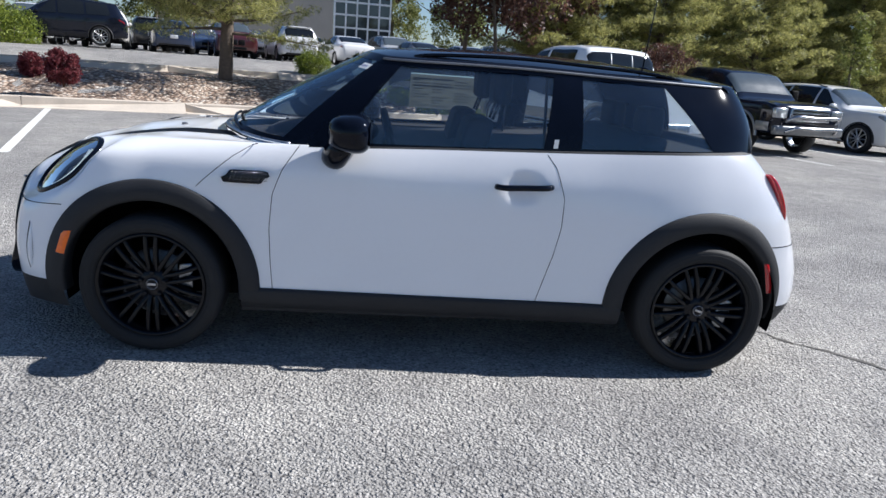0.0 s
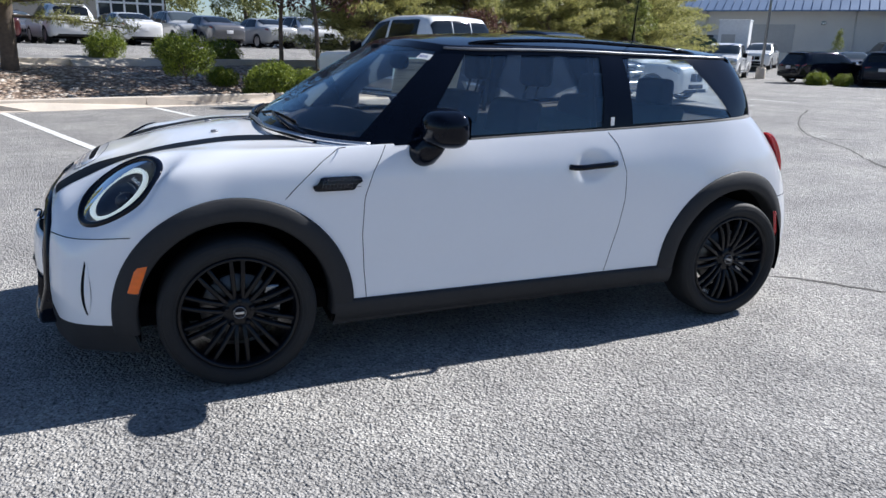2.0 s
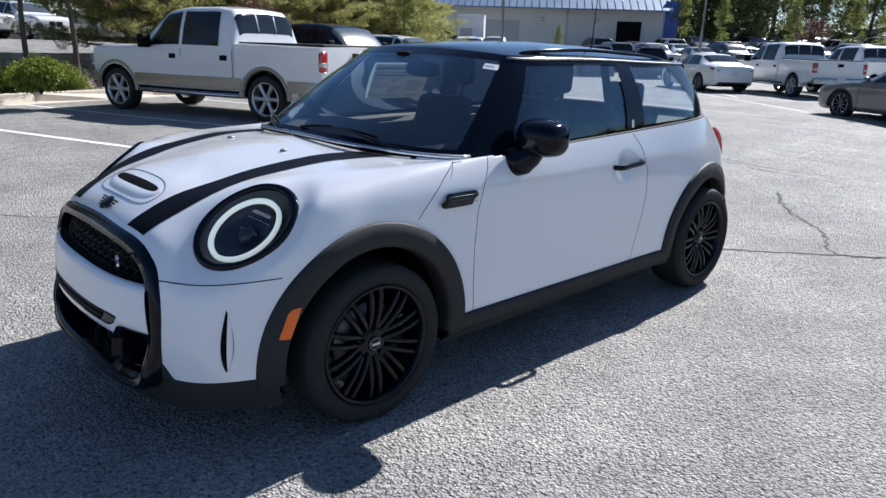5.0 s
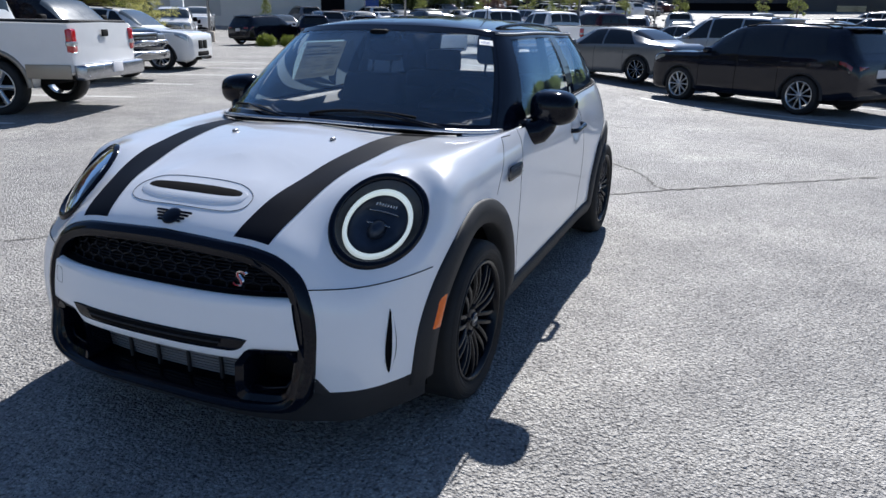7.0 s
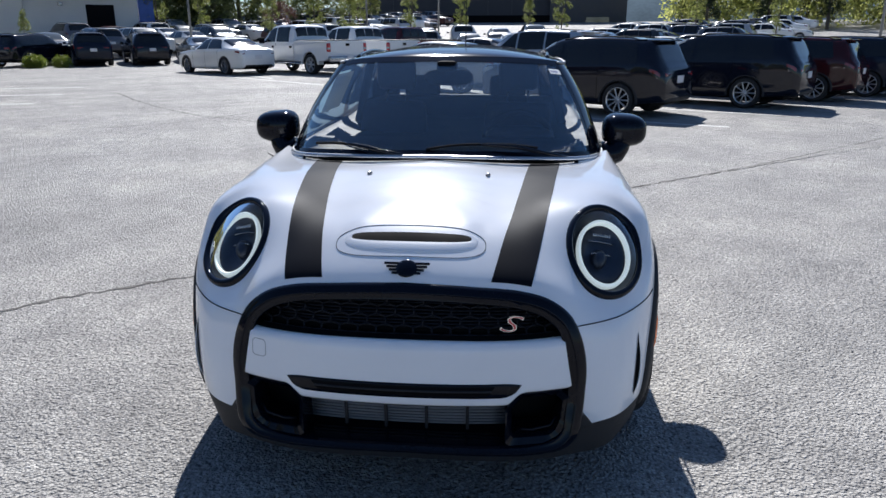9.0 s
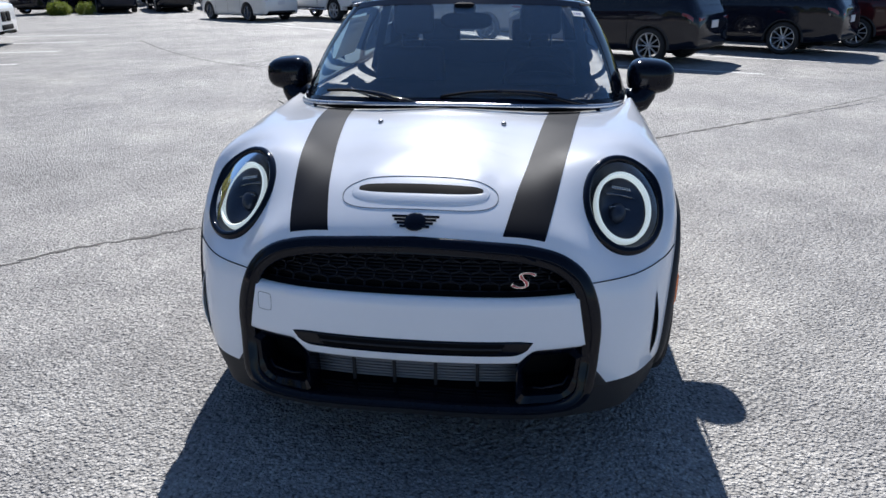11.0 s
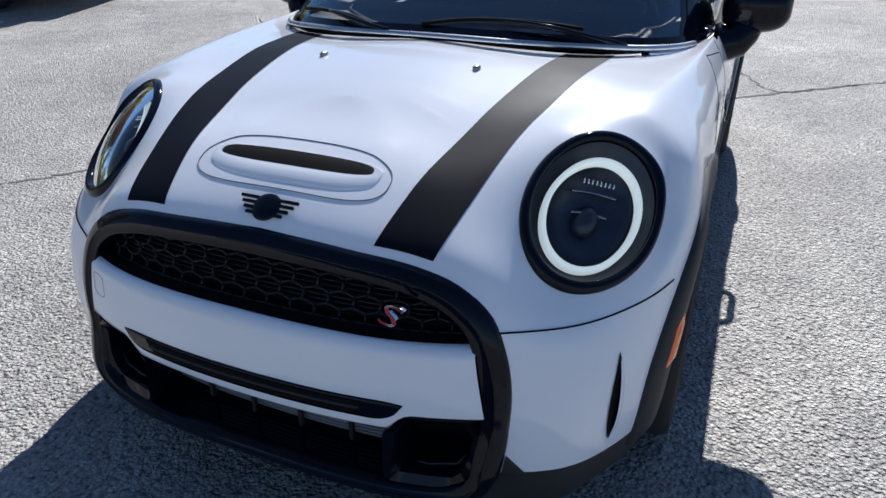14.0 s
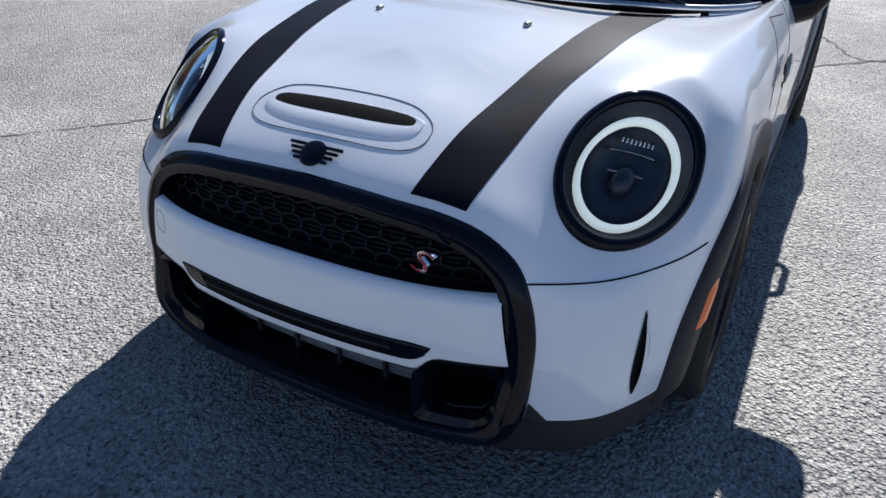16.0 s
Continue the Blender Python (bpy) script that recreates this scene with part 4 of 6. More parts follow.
roof = part("roof", roof_bm(), ROOFBLACK, car, "gloss black roof")
ROOF = BVHTree.FromPolygons([v.co.copy() for v in roof.data.vertices], [tuple(p.vertices) for p in roof.data.polygons])
both("roof_gutter", tube_bm([gh(u, .985, .007) for u in np.linspace(.80, 2.92, 50)], .0065, 8), SATINGREY, None, "satin grey gutter strip")
both("waist_strip", tube_bm([gh(u, -.035, .014) for u in np.linspace(.62, 2.86, 60)], .0075, 8), SILVER, None, "bright waist strip")
STRIPMETAL = plain("brushed grey strip", (.42, .44, .48), .28, .9, 0, .05)
base_line = [Vector((p.x, p.y * s, p.z + .003)) for s, us in ((-1, np.linspace(.82, .02, 30)), (1, np.linspace(0, .82, 30))) for p in [gh(u, -.012, .012) for u in us]]
part("screen_base_strip", tube_bm(base_line, .0105, 10), STRIPMETAL, car, "brushed grey strip below the windscreen")
part("screen_base_gap", tube_bm([p + Vector((-.010, 0, -.006)) for p in base_line], .0035, 6), GAP, car)


def roof_at(x, y, lift):
    hit = ROOF.ray_cast(Vector((x, y, 3)), Vector((0, 0, -1)))
    return (hit[0] if hit[0] else Vector((x, y, 1.36))) + Vector((0, 0, lift))


rail = []
for f in np.linspace(0, 1, 26):
    x = 1.10 + 1.28 * f
    rail.append(roof_at(x, -.50 - .015 * math.sin(math.pi * f), -.003 + .024 * math.sin(math.pi * f) ** .55))
both("roof_rail", tube_bm(rail, .009, 8), BLACK, None, "gloss black roof rail")
spoiler = [[Vector((2.50 + (.30 - .19 * (y / .52) ** 2) * f, y, 1.352 + .012 * math.sin(math.pi * f) - .02 * f - .018 * (abs(y) / .5) ** 2 - d)) for f, d in ((0, 0), (.3, -.006), (.6, -.006), (.9, -.004), (1, .004), (.97, .018), (.5, .03), (0, .03))] for y in np.linspace(-.52, .52, 25)]
part("roof_spoiler", grid_bm(spoiler, closed_v=True), ROOFBLACK, car, "gloss black roof spoiler")
aerial = part("aerial", tube_bm([(2.355, 0, 1.385), (2.385, 0, 1.78)], lambda f: .0042 - .0018 * f, 8), BLACK, car, "thin black roof aerial")
part("aerial_foot", blob_bm((.035, .018, .016), (2.36, 0, 1.395), 2.4, 14, 8), BLACK, aerial)

# scuttle and wipers
scuttle = gh_patch(0, .79, .0, .055, .0035, 20, 3)
part("scuttle_panel", grid_bm([[Vector((p.x, -p.y, p.z)) for p in r] for r in scuttle[::-1]] + scuttle[1:]), BLACK, car)


def wiper(pts, blade):
    arm = part("wiper_arm", tube_bm(smooth_line(pts, 12), lambda f: .010 - .004 * f, 8), BLACK, car, "black wiper arm")
    part("wiper_blade", tube_bm(smooth_line(blade, 16), .0065, 6), GAP, arm)


def screen_at(u, v, lift, s=-1):
    p = gh(abs(u), v, lift)
    return Vector((p.x, p.y if u >= 0 else -p.y, p.z))


wiper([screen_at(.55, .01, .018), screen_at(.44, .06, .032), screen_at(.32, .11, .040), screen_at(.19, .125, .034)], [screen_at(-.04, .065, .014), screen_at(.08, .105, .016), screen_at(.19, .12, .018), screen_at(.32, .118, .016), screen_at(.43, .095, .014)])
wiper([screen_at(-.13, .01, .018), screen_at(-.20, .045, .032), screen_at(-.29, .09, .040), screen_at(-.38, .12, .034)], [screen_at(-.19, .035, .014), screen_at(-.28, .085, .016), screen_at(-.38, .11, .018), screen_at(-.47, .115, .016), screen_at(-.56, .11, .014)])


# ---- door mirrors, handles, side vents ----
def mirror_shape(p):
    t = p.y / .098
    return (p.x * (1 + .06 * t) + .012 * abs(t), p.y, p.z * (1 + .08 * t) * (1 + .10 * p.x / .094))


both("mirror_housing", blob_bm((.092, .106, .080), (.838, -.878, 1.030), 2.9, 40, 22, mirror_shape), BLACK, None, "gloss black door mirror housing")
both("mirror_foot", tube_bm([(.775, -.762, .922), (.776, -.80, .920), (.784, -.830, .928), (.800, -.852, .956), (.815, -.865, .985)], lambda f: .062 - .014 * f, 20), BLACK)
both("mirror_glass", grid_bm([[(.9275 + .002 * (1 - abs(a)), -.880 + a * .074, 1.034 + b * .052 * (1 - .25 * a * a)) for b in np.linspace(-1, 1, 6)] for a in np.linspace(-1, 1, 10)]), MIRROR)
both("mirror_triangle", grid_bm(gh_patch(.93, 1.06, .02, .30, .006, 5, 5, .02, -.10)), BLACK)
hb = smooth_line([(1.487, -.822, .838), (1.51, -.848, .838), (1.61, -.853, .843), (1.71, -.848, .848), (1.735, -.822, .848)], 20)
both("door_handle", tube_bm(hb, .0135, 10), BLACK, None, "gloss black door handle")
VENT_UP, VENT_LOW = [], []
for f in np.linspace(0, 1, 25):
    g = .0275 * max(.05, 1 - abs(2 * f - 1) ** 14) ** .5
    xm = .316 + .178 * f
    VENT_UP.append((xm + .013, .816 + g))
    VENT_LOW.append((xm - .013, .816 - g))
vents = both("side_vent", sheet(VENT_UP, VENT_LOW, on_side, .016, 4), BLACK, None, "black side vent with fine mesh")
for o, s in zip(vents, (1, -1)):
    for k in range(9):
        p, q = VENT_UP[3 + 2 * k], VENT_LOW[2 + 2 * k]
        bar = tube_bm([on_side(p[0], p[1] - .006, .0175), on_side(q[0] + .02, q[1] + .006, .0172)], .0010, 5)
        part("vent_bar", bar if s == 1 else mirrored(bar), DARKCHROME, o)
    for k in range(3):
        f = (k + 1) / 4
        bar = tube_bm([on_side(a[0] + .006, a[1] + (b[1] - a[1]) * f, .0175) for a, b in zip(VENT_UP[1:-1:3], VENT_LOW[1:-1:3])], .0009, 5)
        part("vent_bar", bar if s == 1 else mirrored(bar), DARKCHROME, o)


# ---- tail lamps ----
def tail_shape(p):
    return (p.x - p.z * .42 - .02 * (p.z / .13) ** 2, p.y, p.z)


lamps = both("tail_lamp", blob_bm((.020, .046, .120), (2.877, -.656, .832), 3.0, 28, 16, tail_shape), RED, None, "red tail lamp with black rim")


# ---- cabin ----
def seat(x, y):
    s = new("front_seat")
    s.parent = car
    bk = box_bm(.13, .44, .60, (0, 0, .31), .05, 4)
    for v in bk.verts:
        v.co.x += .30 * (v.co.z - .0) * .75
        v.co.y *= 1 - .18 * max(0, (v.co.z - .30)) / .33
    part("backrest", bk, SEAT, s)
    part("cushion", box_bm(.50, .50, .16, (-.22, 0, .0), .05, 3), SEAT, s)
    hr = box_bm(.09, .23, .17, (.235, 0, .755), .045, 4)
    part("headrest", hr, SEAT, s)
    for d in (-.06, .06):
        part("headrest_post", tube_bm([(.20, d, .60), (.23, d, .70)], .007, 8), DARKCHROME, s)
    s.matrix_local = pose(x, y, .50)
    return s


seat(1.30, -.36)
seat(1.30, .36)
bench = new("rear_bench")
bench.parent = car
bb = box_bm(.14, 1.10, .50, (0, 0, .25), .05, 3)
for v in bb.verts:
    v.co.x += .28 * v.co.z
part("backrest", bb, SEAT, bench)
for y in (-.30, .30):
    part("headrest", box_bm(.09, .25, .15, (.17, y, .56), .04, 3), SEAT, bench)
bench.matrix_local = pose(2.15, 0, .58)
dash = [[Vector((max(x, screen_base(y) + .09), y, z)) for x, z in ((.36, .955), (.55, .990), (.74, 1.000), (.84, .985), (.88, .93), (.88, .80))] for y in np.linspace(-.66, .66, 20)]
part("dashboard", grid_bm(dash), TRIM, car)
part("instrument_hood", blob_bm((.09, .17, .045), (.86, -.36, 1.0), 2.4, 20, 10), TRIM, car)
wheel_ring = [(1.02 - .10 * math.sin(a) * .5, -.36 + .18 * math.cos(a), .93 + .17 * math.sin(a)) for a in np.linspace(0, 2 * math.pi, 32, endpoint=False)]
sw = part("steering_wheel", tube_bm(wheel_ring, .017, 10, closed=True), TRIM, car)
part("wheel_boss", blob_bm((.04, .075, .06), (1.0, -.36, .93), 2.4, 16, 8), TRIM, sw)
mp = part("interior_mirror", blob_bm((.025, .125, .04), (.93, 0, 1.275), 2.8, 20, 10), GAP, car)
part("camera_pod", box_bm(.10, .10, .05, (.84, 0, 1.335), .02), GAP, mp)
head = []
for u in np.linspace(0, 3.6, 40):
    t = hermite(*GT, u)
    sx, sz = hermite(GU, np.array(SPINE_X), u), hermite(GU, np.array(SPINE_Z), u)
    head.append([Vector((t[0] + (sx - t[0]) * w, -t[1] * (1 - w) * .97, t[2] - .022 + (sz - t[2]) * (1 - (1 - w) ** 2.3))) for w in np.linspace(0, 1, 8)])
both("headliner", grid_bm(head, flip=True), TRIM)
for s in (-1, 1):
    part("belt_strap", box_bm(.004, .05, .42, (1.72, s * .60, 1.12), .001, turn=Matrix.Rotation(radians(14 * s), 4, "X")), TRIM, car)

# paper labels on the glass
def translucent(name, colour, share):
    m, n, l, p = nodes_of(name)
    p.inputs["Base Color"].default_value = (*colour, 1)
    p.inputs["Roughness"].default_value = .7
    tr, mx = n.new("ShaderNodeBsdfTranslucent"), n.new("ShaderNodeMixShader")
    tr.inputs[0].default_value = (*colour, 1)
    mx.inputs[0].default_value = share
    l.new(p.outputs[0], mx.inputs[1])
    l.new(tr.outputs[0], mx.inputs[2])
    l.new(mx.outputs[0], n["Material Output"].inputs[0])
    return m


LABEL = translucent("thin white paper", (.31, .34, .32), .18)


def on_far_window(x, z, off=0.0):
    return Vector((x, .716 + off - .482 * (z - 1.08), z))


def sheet_of(x0, x1, z0, z1, off=0.0, nx=1, nz=1):
    return grid_bm([[on_far_window(x, z, off) for z in np.linspace(z0, z1, nz + 1)] for x in np.linspace(x0, x1, nx + 1)])


win_label = part("window_label", sheet_of(1.115, 1.550, 1.068, 1.276, 0, 8, 6), LABEL, car, "white printed paper label on the passenger window")
for off in (-.0022, .0022):
    for z in (1.250, 1.206):
        for x0, x1 in ((1.130, 1.245), (1.255, 1.385)):
            part("print_heading", sheet_of(x0, x1, z, z + .007, off), INK, win_label)
    for k in range(10):
        for x0, x1 in ((1.130, 1.235), (1.255, 1.370), (1.395, 1.530)):
            if (k * 7 + int(x0 * 10)) % 5:
                z = 1.085 + .0175 * k
                part("print_bar", sheet_of(x0, x1 - .018 * ((k * 3) % 4), z, z + .0028, off), INK, win_label)
tag = part("screen_tag", grid_bm(gh_patch(.655, .765, .845, .90, .0035, 5, 3)), PAPER, car, "small white tag with blue print on the windscreen")
for k in range(6):
    part("print_bar", grid_bm(gh_patch(.665 + .012 * k, .672 + .012 * k, .862, .884, .0048, 1, 1)), BLUEINK, tag)
both("pillar_tag", grid_bm(gh_patch(1.935, 1.955, .05, .16, .006, 1, 2)), PAPER)

# ---- ground ----
O = Vector((-0.40, 12.10, 0))
K = Vector((0.937, 0.350, 0))
N = Vector((-0.350, 0.937, 0))
KERB = 0.45


def kn(x, y):
    return (x - O.x) * K.x + (y - O.y) * K.y, (x - O.x) * N.x + (y - O.y) * N.y


def from_kn(k, n, z=0.0):
    return Vector((O.x + K.x * k + N.x * n, O.y + K.y * k + N.y * n, z))


def step(a, b, v):
    t = max(0.0, min(1.0, (v - a) / (b - a)))
    return t * t * (3 - 2 * t)


def ground_z(x, y):
    k, n = kn(x, y)
    r = math.hypot(x, y)
    east = 0.052 * max(0.0, r - 40) if r < 110 else 3.64
    east *= step(-0.35, 0.15, x / max(r, 1e-3))
    north = (0.62 * step(0.6, 4.2, n - KERB) + 0.45 * step(4.5, 13, n - KERB)) * step(24, 16, k)
    dip = -.20 * step(5, 12, x) * step(3, -1, y) * step(34, 24, r)
    return max(east, north) + dip


def axis_steps(near, far, fine, grow):
    out, s = [0.0], fine
    while out[-1] < far:
        if out[-1] > near:
            s *= grow
        out.append(out[-1] + s)
    return [-v for v in out[:0:-1]] + out


gs = axis_steps(40, 900, 1.0, 1.16)
gb = grid_bm([[(x, y, ground_z(x, y)) for y in gs] for x in gs], flip=True)
bmesh.ops.recalc_face_normals(gb, faces=gb.faces)
gb.faces.ensure_lookup_table()
if gb.faces[0].normal.z < 0:
    bmesh.ops.reverse_faces(gb, faces=gb.faces)
ground = tagged(part("ground", gb, ASPHALT), "coarse weathered grey asphalt of a car park", "ground", kind="structure")

bed_rows = []
for k in np.linspace(-30, 22, 80):
    bed_rows.append([from_kn(k, n, ground_z(*from_kn(k, n).xy) + .02 + .05 * noise.noise(Vector((k * .9, n * .9, 3))) * step(KERB + .3, KERB + .8, n)) + Vector((0, 0, .16 * step(KERB + .9, KERB + .1, n))) for n in np.linspace(KERB + .12, KERB + 5.4, 22)])
bed_bm = grid_bm(bed_rows, flip=True)
bmesh.ops.recalc_face_normals(bed_bm, faces=bed_bm.faces)
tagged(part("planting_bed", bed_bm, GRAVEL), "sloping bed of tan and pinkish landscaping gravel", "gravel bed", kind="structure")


def kerb_line(name, n0, k0, k1, label, lift=0.0):
    root = tagged(new(name), label, "kerb", kind="structure")
    for i in range(int((k1 - k0) / 3.0)):
        a, b = k0 + i * 3.0 + .006, k0 + (i + 1) * 3.0 - .006
        bm = bmesh.new()
        prof = ((-.34, -.03), (-.335, .006), (-.012, .016), (.0, .03), (.014, .182), (.032, .198), (.15, .200), (.17, .186), (.17, -.05))
        rows = [[from_kn(k, n0 + dn, z + ground_z(*from_kn(k, n0 + .02).xy) + lift) for dn, z in prof] for k in np.linspace(a, b, 4)]
        grid_bm(rows, bm=bm, flip=True)
        bmesh.ops.holes_fill(bm, edges=bm.edges[:])
        bmesh.ops.recalc_face_normals(bm, faces=bm.faces)
        part("kerb_stone", bm, CONCRETE, root, smooth=False)
    return root


kerb_line("kerb_near", KERB, -30, 22, "pale concrete kerb along the planting bed")
kerb_line("kerb_far", KERB + 5.35, -30, 15, "pale concrete kerb along the drive")


def strip(name, p, q, width, mt, lift=.005):
    a, b = Vector(p), Vector(q)
    d = (b - a).normalized()
    s = Vector((-d.y, d.x, 0)) * width / 2
    n = max(2, int((b - a).length / .25))
    rows = []
    for i in range(n + 1):
        c = a + (b - a) * i / n
        wob = .006 * noise.noise(Vector((c.x * 3, c.y * 3, 1)))
        rows.append([(c + s * f * (1 + wob) + Vector((0, 0, ground_z(c.x, c.y) + lift))) for f in (-1, 0, 1)])
    bm = grid_bm(rows)
    bm.normal_update()
    bm.faces.ensure_lookup_table()
    if bm.faces[0].normal.z < 0:
        bmesh.ops.reverse_faces(bm, faces=bm.faces)
    return tagged(part(name, bm, mt), "worn white painted parking line on asphalt", "parking line", kind="structure")


STALL = Vector((0.352, -0.936, 0))
for k in (-13.4, -10.7, -8.1, -5.52, -2.7, 0.0, 2.55, 6.04, 8.77, 11.5, 14.2, 17.0):
    foot = from_kn(k, KERB - .36)
    strip("parking_line", foot, foot + STALL * 6.1, .115, LINEPAINT)
ROWDIR, HEAD = Vector((.63, -.77, 0)), Vector((.47, .883, 0))
for i in range(0, 6):
    c = Vector((12.55, -1.9, 0)) + Vector((.70, -.71, 0)) * 3.0 * i
    strip("parking_line", c - HEAD * 3.0, c + HEAD * 2.6, .10, LINEPAINT)
for p, q in (((23.5, 10.3, 0), (18.3, 4.3, 0)), ((28.0, 12.9, 0), (22.5, 8.2, 0))):
    strip("parking_line", p, q, .10, LINEPAINT)
TARMAC = plain("sealed crack tar", (0.115, 0.110, 0.104), 0.9, 0, 0, 0.25, 20, spec=0.08)


def crack(pts, w):
    line = smooth_line(pts, 12 * len(pts))
    rng = np.random.RandomState(len(pts) + int(abs(pts[0][0]) * 100))
    rows = []
    for i, p in enumerate(line):
        a, b = line[max(0, i - 1)], line[min(len(line) - 1, i + 1)]
        d = np.array([-(b[1] - a[1]), b[0] - a[0]])
        d /= np.linalg.norm(d) + 1e-9
        o = rng.normal(0, .012)
        ww = w * (0.15 + 0.6 * rng.rand())
        rows.append([(p[0] + d[0] * (o + s * ww), p[1] + d[1] * (o + s * ww), .0035) for s in (-.5, .5)])
    bm = grid_bm(rows)
    bm.normal_update()
    bm.faces.ensure_lookup_table()
    if bm.faces[0].normal.z < 0:
        bmesh.ops.reverse_faces(bm, faces=bm.faces)
    tagged(part("ground_crack", bm, TARMAC), "dark irregular crack in the asphalt", "crack", kind="structure")


crack(((15.7, 10.3), (12.6, 7.8), (10.5, 5.7), (9.6, 4.2), (8.5, 2.8), (7.9, 1.5), (7.7, .6), (7.9, -.43)), .08)
crack(((7.5, 7.6), (9.5, 5.5), (12, 4.6)), .05)
crack(((.68, 2.48), (.92, 2.3), (1.08, 2.05), (1.37, 1.69), (2.2, 1.0), (3.18, -.27), (3.4, -.5), (4.26, -1.42), (4.81, -2.09), (5.55, -2.95), (6.4, -3.9), (8.4, -6.0)), .05)
crack(((6.15, .16), (5.16, -.40), (4.7, -.81), (4.06, -1.15), (4.5, -1.7)), .045)
crack(((-.9, 4.0), (.0, 3.1), (.68, 2.48)), .03)


# ---- vehicles ----
def paint_mix(name):
    m, n, l, p = nodes_of(name)
    info = n.new("ShaderNodeObjectInfo")
    r = n.new("ShaderNodeValToRGB")
    r.color_ramp.interpolation = "CONSTANT"
    e = r.color_ramp.elements
    cols = ((0, (.70, .70, .70)), (.30, (.36, .37, .38)), (.48, (.10, .10, .11)), (.62, (.012, .012, .014)), (.80, (.62, .60, .56)), (.87, (.055, .010, .011)), (.93, (.02, .035, .08)))
    e[0].position, e[0].color = 0, (*cols[0][1], 1)
    e[1].position, e[1].color = cols[1][0], (*cols[1][1], 1)
    for pos, c in cols[2:]:
        k = e.new(pos)
        k.color = (*c, 1)
    l.new(info.outputs["Random"], r.inputs[0])
    l.new(r.outputs[0], p.inputs["Base Color"])
    p.inputs["Roughness"].default_value, p.inputs["Coat Weight"].default_value = .3, 1.0
    return m


MIXPAINT = paint_mix("assorted car paint")
TRUCKWHITE = plain("white truck paint", (.72, .73, .74), .35, 0, 1, .03)
TAN = plain("tan two-tone paint", (.30, .255, .20), .4, .3, .8, .06)
CARBLACK = plain("black car paint", (.006, .008, .016), .07, 0, 0, .1, spec=.42)
WINERED = plain("dark red car paint", (.034, .006, .008), .10, 0, 0, .1, spec=.4)
SILVERCAR = plain("silver grey car paint", (.42, .44, .47), .3, .3, 1, .05)
NAVY = plain("dark blue car paint", (.010, .015, .030), .15, 0, 0, .1, spec=.22)
GREY = plain("grey car paint", (.17, .18, .19), .3, .4, 1, .06)
SUVWHITE = plain("white car paint", (.74, .74, .73), .3, 0, 1, .03)
DARKRED = plain("dark red tail lens", (.16, .006, .010), .12, 0, .6, .1)
# paler than the dark glass: reflected sky is put into the base colour
SCREENGLASS = plain("car windscreen with painted sky reflection", (.06, .075, .085), .12, 0, 0, .1, spec=.9)
SATINCHROME = plain("worn bumper chrome", (.40, .41, .43), .26, 1, 0, .12)
DARKGLASS = plain("dark car glass", (.010, .012, .014), .03, 0, 0, .05)
ALLOY = plain("bright alloy", (.55, .55, .55), .3, .9, 0, .1)
HEADGLASS = plain("headlamp glass", (.42, .43, .44), .12, .5, 1, .1)
PLATE = plain("number plate", (.62, .62, .64), .5, 0, 0, .08)


def lofted(outline, half, edge, crown=0.0, waist=0.8, inset=.97, bm=None):
    """A body from a closed side outline, rounded towards both sides."""
    bm = bm or bmesh.new()
    cx = sum(p[0] for p in outline) / len(outline)
    rows = []
    for y, s in ((-half, inset), (-half + edge * .3, (1 + inset * 2) / 3), (-half + edge, 1), (0, 1), (half - edge, 1), (half - edge * .3, (1 + inset * 2) / 3), (half, inset)):
        rows.append([(cx + (x - cx) * (1 - (1 - s) * .5), y, waist + (z - waist) * s + (crown * (1 - (y / half) ** 2) if z > waist else 0)) for x, z in outline])
    grid_bm(rows, closed_v=True, bm=bm)
    bm.verts.ensure_lookup_table()
    m = len(outline)
    total = len(bm.verts)
    bm.faces.new([bm.verts[total - 7 * m + i] for i in range(m)])
    bm.faces.new([bm.verts[total - m + i] for i in range(m)][::-1])
    return bm


def arch(cx, r, z0, n=14):
    return [(cx + r * math.cos(a), z0 + r * math.sin(a)) for a in np.linspace(math.pi, 0, n)]


